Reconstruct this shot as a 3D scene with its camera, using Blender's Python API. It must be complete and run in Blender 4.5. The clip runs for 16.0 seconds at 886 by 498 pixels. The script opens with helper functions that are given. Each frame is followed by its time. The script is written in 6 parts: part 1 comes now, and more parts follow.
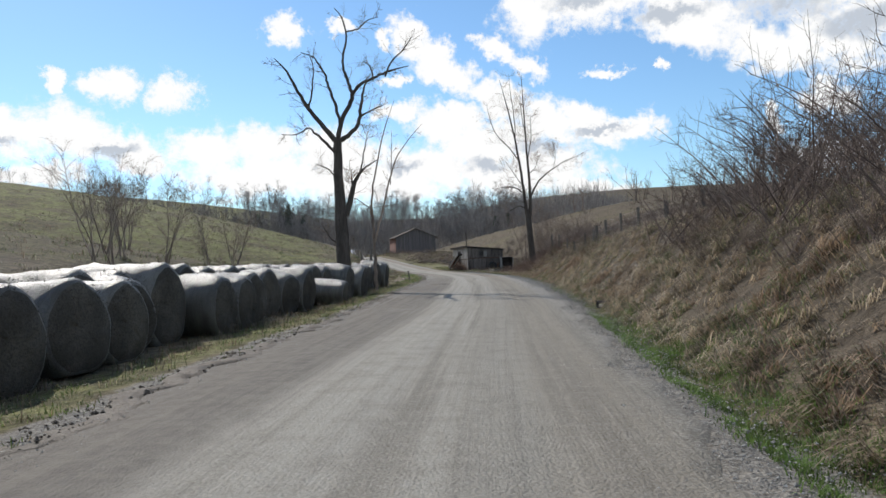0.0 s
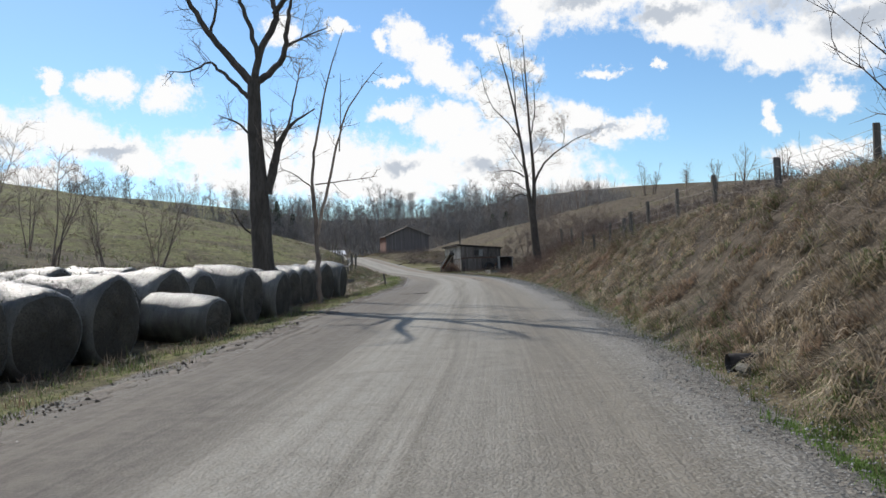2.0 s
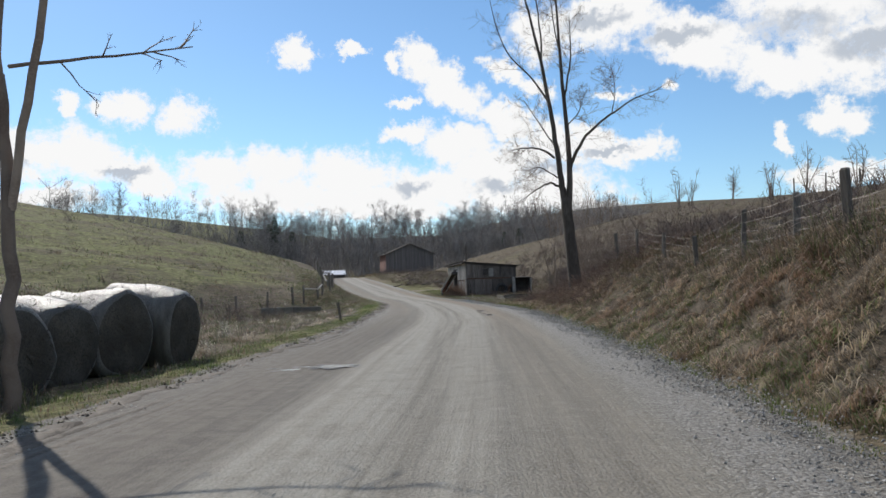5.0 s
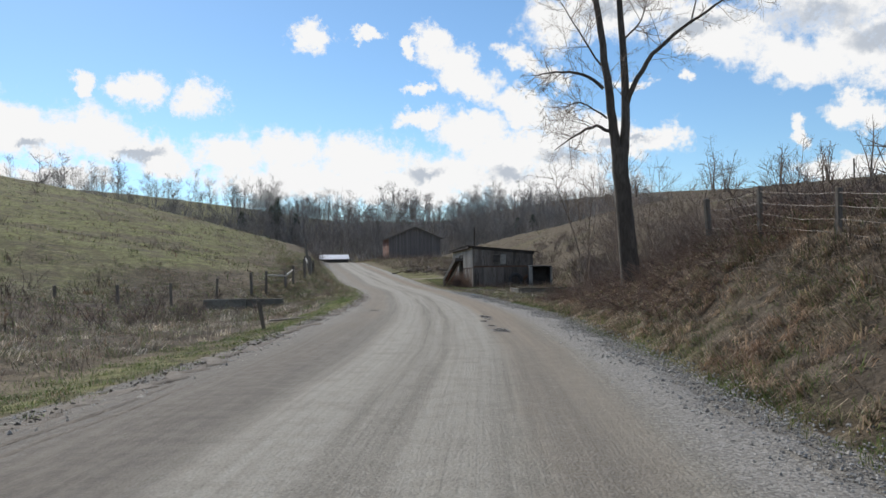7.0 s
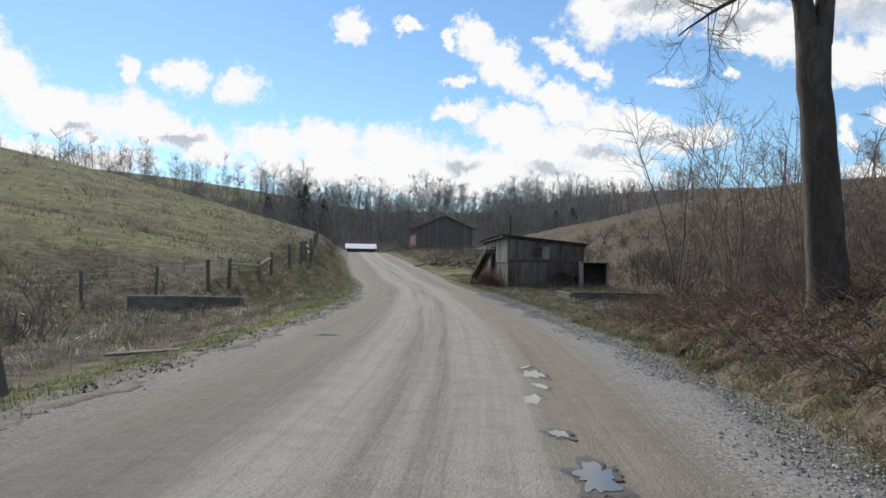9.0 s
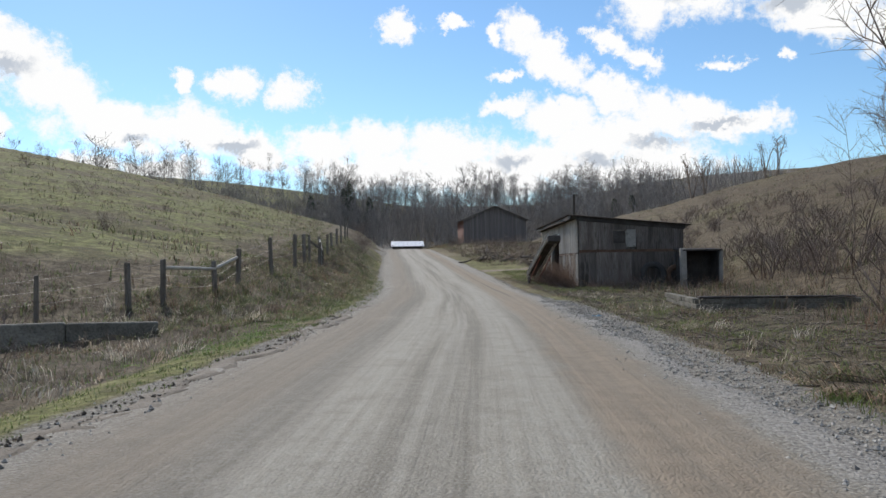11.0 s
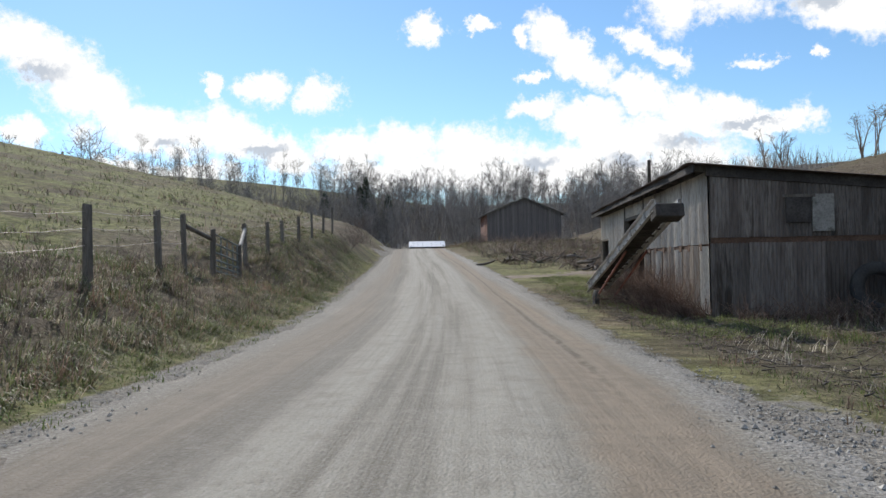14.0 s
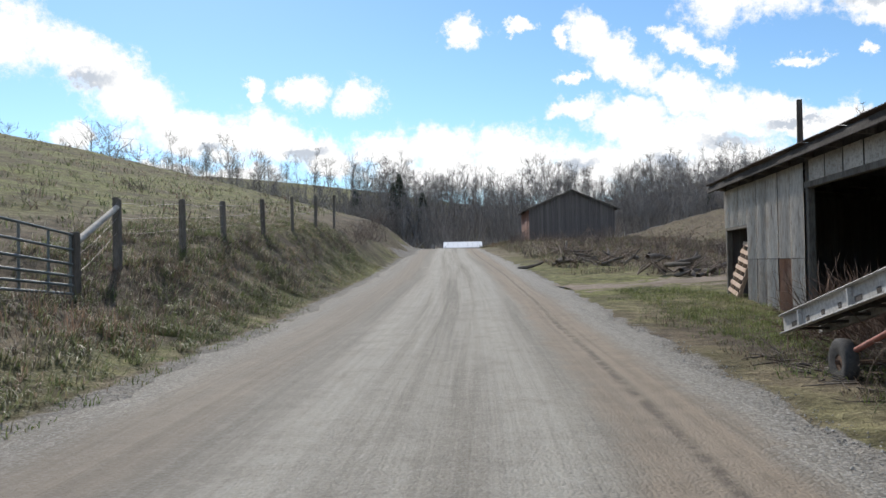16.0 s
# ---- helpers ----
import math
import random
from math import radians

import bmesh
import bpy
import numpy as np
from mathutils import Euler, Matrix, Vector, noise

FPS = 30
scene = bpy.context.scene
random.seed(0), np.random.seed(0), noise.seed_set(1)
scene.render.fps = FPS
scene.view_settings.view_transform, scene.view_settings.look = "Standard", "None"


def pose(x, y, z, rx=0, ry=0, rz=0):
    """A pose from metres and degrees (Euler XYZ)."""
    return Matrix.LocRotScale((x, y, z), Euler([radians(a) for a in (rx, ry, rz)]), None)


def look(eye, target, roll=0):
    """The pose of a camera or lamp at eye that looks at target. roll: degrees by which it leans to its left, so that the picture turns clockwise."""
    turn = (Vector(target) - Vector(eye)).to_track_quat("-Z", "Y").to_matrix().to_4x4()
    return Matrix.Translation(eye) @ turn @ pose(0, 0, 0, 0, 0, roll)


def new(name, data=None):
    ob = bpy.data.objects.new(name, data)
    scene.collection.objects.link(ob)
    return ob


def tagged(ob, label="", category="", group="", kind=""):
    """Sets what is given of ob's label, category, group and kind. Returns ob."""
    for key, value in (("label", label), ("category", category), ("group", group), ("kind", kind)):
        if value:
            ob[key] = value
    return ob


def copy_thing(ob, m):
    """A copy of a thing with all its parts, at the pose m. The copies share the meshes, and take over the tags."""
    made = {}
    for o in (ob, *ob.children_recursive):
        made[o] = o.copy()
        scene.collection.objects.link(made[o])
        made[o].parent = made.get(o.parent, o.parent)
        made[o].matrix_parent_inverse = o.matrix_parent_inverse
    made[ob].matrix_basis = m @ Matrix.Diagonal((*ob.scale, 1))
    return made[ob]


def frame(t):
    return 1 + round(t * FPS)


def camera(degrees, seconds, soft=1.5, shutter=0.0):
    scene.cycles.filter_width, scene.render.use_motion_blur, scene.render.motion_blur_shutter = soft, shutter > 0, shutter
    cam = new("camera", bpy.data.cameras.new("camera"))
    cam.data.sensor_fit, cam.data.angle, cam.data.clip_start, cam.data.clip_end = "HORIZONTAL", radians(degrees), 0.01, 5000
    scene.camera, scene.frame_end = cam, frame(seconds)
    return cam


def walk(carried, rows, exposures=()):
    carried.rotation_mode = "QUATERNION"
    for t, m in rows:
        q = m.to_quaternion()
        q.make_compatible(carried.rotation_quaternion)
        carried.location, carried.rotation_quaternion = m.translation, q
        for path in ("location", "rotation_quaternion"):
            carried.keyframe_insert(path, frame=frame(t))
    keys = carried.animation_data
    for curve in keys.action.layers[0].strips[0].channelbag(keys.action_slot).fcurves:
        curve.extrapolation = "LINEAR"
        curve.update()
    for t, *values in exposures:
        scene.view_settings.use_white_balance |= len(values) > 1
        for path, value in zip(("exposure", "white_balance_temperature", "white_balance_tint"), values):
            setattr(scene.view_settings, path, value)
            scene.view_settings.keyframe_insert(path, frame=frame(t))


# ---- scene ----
cam = camera(60.0, 16.0)
PATH = [
    (0, (-0.071, -0.004, 1.189), (-0.077, 1.996, 1.223), -1.8),
    (1, (0.288, 5.674, 1.181), (0.288, 7.674, 1.215), -1.9),
    (1.5, (0.521, 8.5, 1.14), (0.521, 10.5, 1.173), -1.7),
    (2, (0.75, 11.339, 1.16), (0.75, 13.338, 1.195), -2.0),
    (2.5, (0.977, 14.231, 1.151), (0.975, 16.23, 1.203), -2.6),
    (3, (1.176, 17.075, 1.154), (1.176, 19.074, 1.224), -2.7),
    (5.5, (1.792, 31.296, 1.249), (1.752, 33.293, 1.339), -1.5),
    (6, (1.91, 34.177, 1.282), (1.859, 36.175, 1.361), -1.2),
    (6.5, (2.038, 37.015, 1.307), (1.981, 39.013, 1.367), -1.1),
    (7, (2.175, 39.871, 1.306), (2.116, 41.869, 1.362), -0.7),
    (7.5, (2.27, 42.743, 1.319), (2.21, 44.741, 1.367), -0.2),
    (8, (2.32, 45.553, 1.316), (2.248, 47.551, 1.359), 0.2),
    (8.5, (2.331, 48.406, 1.33), (2.229, 50.403, 1.366), 0.9),
    (9, (2.256, 51.222, 1.361), (2.107, 53.216, 1.398), 1.1),
    (9.5, (2.125, 54.044, 1.373), (1.923, 56.033, 1.396), 1.1),
    (12, (1.281, 68.368, 1.184), (0.968, 70.343, 1.22), -1.2),
    (12.5, (1.044, 71.163, 1.17), (0.724, 73.137, 1.218), -0.8),
    (13, (0.793, 73.955, 1.175), (0.465, 75.927, 1.229), -0.5),
    (13.5, (0.499, 76.721, 1.188), (0.158, 78.691, 1.236), -0.7),
    (14, (0.188, 79.482, 1.214), (-0.168, 81.449, 1.249), -1.0),
    (14.5, (-0.177, 82.33, 1.211), (-0.556, 84.293, 1.235), -1.1),
    (15, (-0.571, 85.262, 1.219), (-0.974, 87.221, 1.247), -1.0),
    (15.5, (-1.035, 88.211, 1.254), (-1.464, 90.164, 1.291), -1.2),
    (16, (-1.512, 91.171, 1.225), (-1.968, 93.118, 1.267), -1.0),
]
walk(cam, [(t, look(eye, aim, roll)) for t, eye, aim, roll in PATH], [(0, 0.05), (3, 0.0), (7, -0.06), (9.5, 0.0), (12, 0.06), (16, 0.16)])
# ---- light ----
SUN_AZ, SUN_EL = radians(-33), radians(37)
SUN_DIR = Vector((math.sin(SUN_AZ) * math.cos(SUN_EL), math.cos(SUN_AZ) * math.cos(SUN_EL), math.sin(SUN_EL)))
sun_data = bpy.data.lights.new("sun", "SUN")
sun_data.energy, sun_data.angle, sun_data.color = 4.3, radians(0.5), (1.0, 0.945, 0.87)
sun = new("sun", sun_data)
sun.matrix_world = look(SUN_DIR * 50, (0, 0, 0))

world = bpy.data.worlds.new("sky")
scene.world = world
world.use_nodes = True


class Nodes:
    """Short forms for building a node tree."""

    def __init__(self, tree):
        self.tree = tree
        tree.nodes.clear()

    def add(self, kind, operation="", use_clamp=False, data_type="", blend_type="", interpolation_type="", sky_type="",
            attribute_name="", feature=""):
        node = self.tree.nodes.new(kind)
        if operation:
            node.operation = operation
        if use_clamp:
            node.use_clamp = True
        if data_type:
            node.data_type = data_type
        if blend_type:
            node.blend_type = blend_type
        if interpolation_type:
            node.interpolation_type = interpolation_type
        if sky_type:
            node.sky_type = sky_type
        if attribute_name:
            node.attribute_name = attribute_name
        if feature:
            node.feature = feature
        return node

    def link(self, a, b):
        self.tree.links.new(a, b)

    def feed(self, socket, value):
        if isinstance(value, (int, float)):
            socket.default_value = value
        elif isinstance(value, (tuple, list)):
            socket.default_value = (*value, 1.0) if len(value) == 3 and socket.type == "RGBA" else value
        else:
            self.link(value, socket)

    def math(self, op, a, b=0.0, c=0.0, clamp=False):
        node = self.add("ShaderNodeMath", operation=op, use_clamp=clamp)
        for socket, value in zip(node.inputs, (a, b, c)):
            self.feed(socket, value)
        return node.outputs[0]

    def vec(self, op, a, b=(0, 0, 0), c=(0, 0, 0)):
        node = self.add("ShaderNodeVectorMath", operation=op)
        for socket, value in zip(node.inputs, (a, b, c)):
            self.feed(socket, value)
        return node.outputs["Value"] if op == "LENGTH" else node.outputs[0]

    def mix(self, fac, a, b, mode="MIX"):
        node = self.add("ShaderNodeMix", data_type="RGBA", blend_type=mode)
        self.feed(node.inputs[0], fac)
        self.feed(node.inputs[6], a)
        self.feed(node.inputs[7], b)
        return node.outputs[2]

    def noise(self, vector, scale, detail=4.0, rough=0.55):
        node = self.add("ShaderNodeTexNoise")
        if vector is not None:
            self.link(vector, node.inputs["Vector"])
        node.inputs["Scale"].default_value = scale
        node.inputs["Detail"].default_value = detail
        node.inputs["Roughness"].default_value = rough
        return node

    def ramp(self, value, low, high, a=0.0, b=1.0, smooth=True):
        node = self.add("ShaderNodeMapRange", interpolation_type="SMOOTHSTEP" if smooth else "LINEAR")
        for socket, v in zip(node.inputs[:5], (value, low, high, a, b)):
            self.feed(socket, v)
        return node.outputs[0]


def build_sky():
    n = Nodes(world.node_tree)
    coord = n.add("ShaderNodeTexCoord").outputs["Generated"]
    sep = n.add("ShaderNodeSeparateXYZ")
    n.link(coord, sep.inputs[0])
    deg = 180 / math.pi
    az = n.math("MULTIPLY", n.math("ARCTAN2", sep.outputs[0], sep.outputs[1]), deg)
    el = n.math("MULTIPLY", n.math("ARCSINE", sep.outputs[2]), deg)
    comb = n.add("ShaderNodeCombineXYZ")
    n.link(az, comb.inputs[0])
    n.link(el, comb.inputs[1])
    p = comb.outputs[0]
    # the same directions turned, for the streaks that slope down to the right
    tilt = radians(24)
    turned = n.add("ShaderNodeVectorRotate")
    turned.rotation_type = "Z_AXIS"
    turned.inputs["Angle"].default_value = tilt
    # ragged cloud edges: the place is shaken at two sizes
    shake = n.noise(p, 0.34, 10.0, 0.70)
    shaken = n.vec("MULTIPLY_ADD", n.vec("SUBTRACT", shake.outputs["Color"], (0.5, 0.5, 0.5)), (6.0, 4.2, 0), p)
    n.link(shaken, turned.inputs["Vector"])
    # clouds: azimuth, elevation, half width, half height in degrees
    low_bank = [
        (-31, 9.6, 4.2, 1.6), (-26.5, 9.5, 3.0, 1.7), (-38.6, 9.2, 1.3, 1.0), (-28.3, 6.5, 3.0, 0.9), (-33, 6.6, 2.0, 0.8),
        (-17.5, 8.5, 2.8, 1.2), (-13.5, 9.1, 3.2, 1.5), (-13, 6.8, 6.0, 1.5), (-7.5, 8.3, 4.0, 1.6), (-5, 6.2, 6.0, 1.6),
        (-1, 7.0, 4.5, 1.8), (3, 8.6, 4.4, 2.0), (6, 6.6, 5.5, 2.0), (10.5, 5.2, 3.0, 0.7), (14.2, 9.1, 1.7, 0.8), (26.5, 6.4, 3.0, 0.9),
    ]
    high_bank = [
        (-26.9, 12.5, 0.9, 0.7), (-23.2, 12.8, 1.5, 1.0), (-19.5, 12.3, 1.7, 1.1), (-11.5, 16.8, 1.3, 0.9), (-7, 17.1, 0.9, 0.4),
        (-4, 16.4, 0.9, 0.5), (-3.6, 13.6, 1.0, 0.4), (-3, 11.4, 1.8, 0.7), (0.5, 10.3, 2.8, 1.1), (4.2, 15.4, 1.3, 0.7),
        (12.2, 13.4, 1.1, 0.4), (7, 18.0, 2.4, 1.8), (12, 18.4, 4.0, 1.7), (27, 10.1, 1.6, 0.8), (23.4, 9.0, 0.6, 0.9), (16.5, 13.5, 0.5, 0.4),
        (27, 18.5, 6.0, 3.2), (33, 15.0, 5.0, 3.0), (-44, 15.0, 4.0, 2.0),
    ]
    streaks = [
        (-2.2, 17.0, 1.3, 0.9), (-1.2, 15.4, 2.0, 1.1), (0.8, 13.7, 2.8, 1.2), (4.2, 12.0, 3.2, 1.2), (7.5, 10.4, 3.4, 1.4),
        (11, 9.6, 3.0, 1.0), (6.8, 14.2, 1.7, 0.6), (18, 16.4, 4.2, 1.6), (23.5, 14.0, 4.0, 1.6), (27, 13.8, 3.4, 1.6),
        (-37.5, 13.6, 5.0, 1.7), (-34.5, 11.2, 3.4, 1.5), (-22.5, 8.4, 2.6, 1.2),
    ]
    d = None
    for a, e, w, h in low_bank + high_bank:
        q = n.vec("LENGTH", n.vec("MULTIPLY_ADD", shaken, (1 / w, 1 / h, 0), (-a / w, -e / h, 0)))
        d = q if d is None else n.math("MINIMUM", d, q)
    for a, e, w, h in streaks:
        u, v = a * math.cos(tilt) - e * math.sin(tilt), a * math.sin(tilt) + e * math.cos(tilt)
        q = n.vec("LENGTH", n.vec("MULTIPLY_ADD", turned.outputs[0], (1 / w, 1 / h, 0), (-u / w, -v / h, 0)))
        d = n.math("MINIMUM", d, q)
    fluff = n.noise(p, 0.50, 11.0, 0.70).outputs[0]
    inside = n.math("ADD", n.math("SUBTRACT", 1.20, d), n.math("MULTIPLY", n.math("SUBTRACT", fluff, 0.5), 2.4))
    mask = n.ramp(inside, -0.25, 0.55)
    # broken cloud over the unseen rest of the sky, its cover set for fill light
    rest = n.noise(coord, 2.6, 7.0, 0.6).outputs[0]
    away = n.math("MAXIMUM", n.ramp(n.math("ABSOLUTE", az), 44, 60), n.ramp(el, 23, 32))
    other = n.math("MULTIPLY", n.ramp(rest, 0.51, 0.64), away)
    mask = n.math("MAXIMUM", mask, other)
    # grey bellies in the thick parts
    belly = n.noise(p, 0.22, 5.0, 0.6).outputs[0]
    dull = None
    for a, e, w, h in [(17, 16.8, 3.5, 0.8), (11, 18.2, 3.0, 0.8), (25, 16.4, 4.5, 1.5), (29, 14.6, 3.5, 1.3), (33, 17, 5, 3), (3.6, 7.3, 2.8, 0.8), (-2.8, 7.3, 1.8, 0.7), (7.5, 8.3, 2.8, 0.8),
                       (-38.4, 12.7, 3.6, 0.9), (-23.4, 8.5, 2.0, 0.6), (-30, 8.9, 1.2, 0.4), (12, 9.2, 2.4, 0.4)]:
        q = n.vec("LENGTH", n.vec("MULTIPLY_ADD", shaken, (1 / w, 1 / h, 0), (-a / w, -e / h, 0)))
        dull = q if dull is None else n.math("MINIMUM", dull, q)
    grey = n.math("ADD", n.math("SUBTRACT", 1.0, dull), n.math("MULTIPLY", n.math("SUBTRACT", belly, 0.5), 1.2))
    grey = n.math("MULTIPLY", n.ramp(grey, 0.0, 0.7), n.ramp(inside, 0.0, 0.5))
    cloud = n.mix(n.math("MULTIPLY", grey, 0.85), (1.0, 1.0, 1.0), (0.47, 0.53, 0.62))
    sky = n.add("ShaderNodeTexSky", sky_type="NISHITA")
    sky.sun_disc = False
    sky.sun_elevation, sky.sun_rotation = SUN_EL, SUN_AZ
    sky.air_density, sky.dust_density, sky.ozone_density = 1.0, 0.12, 4.0
    blue = n.add("ShaderNodeBackground")
    n.link(n.mix(1.0, sky.outputs[0], (0.90, 1.02, 1.05), "MULTIPLY"), blue.inputs[0])
    blue.inputs[1].default_value = 0.125
    white = n.add("ShaderNodeBackground")
    n.link(cloud, white.inputs[0])
    # unseen clouds opposite the sun show their fully lit faces, brightened as fill from behind
    n.link(n.ramp(n.math("ABSOLUTE", n.math("ADD", az, 33)), 75, 120, 0.97, 1.45), white.inputs[1])
    both = n.add("ShaderNodeMixShader")
    n.link(mask, both.inputs[0])
    n.link(blue.outputs[0], both.inputs[1])
    n.link(white.outputs[0], both.inputs[2])
    n.link(both.outputs[0], n.add("ShaderNodeOutputWorld").inputs[0])


build_sky()


# ---- materials ----
def surface(name, colors, scale=3.0, rough=0.9, bump=0.3, fine=40.0, space="position", metal=0.0, stretch=(1, 1, 1),
            spread=0.0, spot=None, spec=0.25):
    """A matte or metal surface: two colours mixed by coarse noise, a third by fine grain, pieces varied by chance."""
    m = bpy.data.materials.new(name)
    m.use_nodes = True
    n = Nodes(m.node_tree)
    if space == "position":
        where = n.add("ShaderNodeNewGeometry").outputs["Position"]
    else:
        where = n.add("ShaderNodeTexCoord").outputs["Object"]
    where = n.vec("MULTIPLY", where, stretch)
    info = n.add("ShaderNodeObjectInfo").outputs["Random"]
    where = n.vec("ADD", where, n.vec("MULTIPLY", (7.0, 13.0, 5.0), info)) if space != "position" else where
    coarse = n.noise(where, scale, 5.0).outputs[0]
    grain = n.noise(where, fine, 3.0, 0.7).outputs[0]
    c = n.mix(n.ramp(coarse, 0.35, 0.65), colors[0], colors[1])
    c = n.mix(n.math("MULTIPLY", n.ramp(grain, 0.40, 0.68), 0.65), c, colors[2 if len(colors) > 2 else 1])
    if spot:
        c = n.mix(n.ramp(n.noise(where, spot[1], 6.0, 0.7).outputs[0], spot[2], spot[2] + 0.10), c, spot[0])
    if spread:
        island = n.add("ShaderNodeNewGeometry").outputs["Random Per Island"]
        both = n.math("FRACT", n.math("ADD", island, info))
        gain = n.ramp(both, 0, 1, 1 - spread, 1 + spread, smooth=False)
        shade = n.add("ShaderNodeCombineColor")
        for s in shade.inputs:
            n.link(gain, s)
        c = n.mix(1.0, c, shade.outputs[0], "MULTIPLY")
    b = n.add("ShaderNodeBsdfPrincipled")
    n.link(c, b.inputs["Base Color"])
    b.inputs["Roughness"].default_value = rough
    b.inputs["Metallic"].default_value = metal
    b.inputs["Specular IOR Level"].default_value = spec
    if bump:
        k = n.add("ShaderNodeBump")
        k.inputs["Strength"].default_value = bump
        k.inputs["Distance"].default_value = 0.02
        n.link(n.math("ADD", grain, coarse), k.inputs["Height"])
        n.link(k.outputs[0], b.inputs["Normal"])
    n.link(b.outputs[0], n.add("ShaderNodeOutputMaterial").inputs[0])
    return m


def blades_material(name, dry, green, share, gloss=0.6):
    """Grass: every blade has its own shade between straw and green; light passes through a little."""
    m = bpy.data.materials.new(name)
    m.use_nodes = True
    n = Nodes(m.node_tree)
    geo = n.add("ShaderNodeNewGeometry")
    island = geo.outputs["Random Per Island"]
    patch = n.noise(geo.outputs["Position"], 0.8, 4.0).outputs[0]
    c = n.mix(n.ramp(island, 0, 1, smooth=False), dry[0], dry[1])
    red = n.noise(geo.outputs["Position"], 0.55, 3.0).outputs[0]
    c = n.mix(n.math("MULTIPLY", n.ramp(red, 0.48, 0.62), 0.55), c, (0.215, 0.128, 0.082))
    clump = n.noise(geo.outputs["Position"], 3.6, 5.0, 0.72).outputs[0]
    gain = n.ramp(clump, 0.36, 0.64, 0.50, 1.62)
    shade = n.add("ShaderNodeCombineColor")
    for s in shade.inputs:
        n.link(gain, s)
    pick = n.math("ADD", n.math("MULTIPLY", n.math("FRACT", n.math("MULTIPLY", island, 17.3)), 0.5), n.math("MULTIPLY", patch, 1.0))
    c = n.mix(n.ramp(pick, 1.02 - share, 1.14 - share), c, green)
    c = n.mix(1.0, c, shade.outputs[0], "MULTIPLY")
    b = n.add("ShaderNodeBsdfPrincipled")
    n.link(c, b.inputs["Base Color"])
    b.inputs["Roughness"].default_value = gloss
    b.inputs["Specular IOR Level"].default_value = 0.2
    tr = n.add("ShaderNodeBsdfTranslucent")
    n.link(c, tr.inputs[0])
    mx = n.add("ShaderNodeMixShader")
    mx.inputs[0].default_value = 0.36
    n.link(b.outputs[0], mx.inputs[1])
    n.link(tr.outputs[0], mx.inputs[2])
    n.link(mx.outputs[0], n.add("ShaderNodeOutputMaterial").inputs[0])
    return m


def ground_material():
    """Winter pasture: straw, dull green and bare earth in patches, with tussocks."""
    m = bpy.data.materials.new("winter pasture")
    m.use_nodes = True
    n = Nodes(m.node_tree)
    pos = n.add("ShaderNodeNewGeometry").outputs["Position"]
    lush = n.add("ShaderNodeAttribute", attribute_name="lush").outputs["Fac"]
    rust = n.add("ShaderNodeAttribute", attribute_name="rust").outputs["Fac"]
    bare = n.add("ShaderNodeAttribute", attribute_name="bare").outputs["Fac"]
    soil_shade = n.add("ShaderNodeAttribute", attribute_name="soil_shade").outputs["Fac"]
    broad = n.noise(pos, 0.055, 5.0, 0.6).outputs[0]
    mid = n.noise(pos, 0.42, 6.0, 0.65).outputs[0]
    tuft = n.noise(pos, 2.6, 5.0, 0.7).outputs[0]
    fine = n.noise(pos, 19.0, 4.0, 0.7).outputs[0]
    straw = n.mix(n.ramp(tuft, 0.38, 0.64), (0.165, 0.132, 0.088), (0.285, 0.236, 0.155))
    straw = n.mix(rust, straw, n.mix(n.ramp(tuft, 0.35, 0.65), (0.098, 0.078, 0.056), (0.190, 0.154, 0.106)))
    green = n.mix(n.ramp(tuft, 0.38, 0.64), (0.126, 0.132, 0.048), (0.262, 0.262, 0.104))
    want = n.math("ADD", n.math("MULTIPLY", broad, 0.7), n.math("MULTIPLY", mid, 0.5))
    c = n.mix(n.ramp(n.math("ADD", want, n.math("MULTIPLY", lush, 0.5)), 0.60, 0.84), straw, green)
    clump = n.noise(pos, 1.1, 7.0, 0.75).outputs[0]
    c = n.mix(n.math("MULTIPLY", n.ramp(mid, 0.48, 0.62), 0.6), c, (0.105, 0.082, 0.057))
    c = n.mix(n.math("MULTIPLY", n.ramp(n.noise(pos, 0.12, 6.0, 0.7).outputs[0], 0.48, 0.60), 0.66), c, n.mix(n.ramp(tuft, 0.35, 0.65), (0.062, 0.048, 0.036), (0.150, 0.118, 0.086)))
    c = n.mix(n.math("MULTIPLY", n.ramp(clump, 0.50, 0.64), 0.55), c, (0.052, 0.046, 0.028))
    # dark tone for wet ground and soil, and painted shade between bank tufts
    c = n.mix(n.math("MULTIPLY", soil_shade, 0.8), c, n.mix(n.ramp(tuft, 0.35, 0.65), (0.060, 0.049, 0.040), (0.135, 0.110, 0.087)))
    c = n.mix(n.math("MULTIPLY", n.ramp(fine, 0.42, 0.66), 0.5), c, (0.05, 0.04, 0.024))
    stony = n.add("ShaderNodeTexVoronoi", feature="F1")
    n.link(pos, stony.inputs["Vector"])
    stony.inputs["Scale"].default_value = 42.0
    stone = n.add("ShaderNodeSeparateColor")
    n.link(stony.outputs["Color"], stone.inputs[0])
    grit = n.mix(n.ramp(fine, 0.36, 0.64), (0.125, 0.106, 0.080), (0.285, 0.255, 0.205))
    grit = n.mix(n.math("MULTIPLY", n.ramp(bare, 0.1, 0.6), 0.7), grit, n.mix(stone.outputs[0], (0.130, 0.120, 0.105), (0.330, 0.315, 0.285)))
    c = n.mix(n.ramp(n.math("ADD", bare, n.math("MULTIPLY", n.math("SUBTRACT", tuft, 0.5), 1.2)), 0.35, 0.65), c, grit)
    b = n.add("ShaderNodeBsdfPrincipled")
    n.link(c, b.inputs["Base Color"])
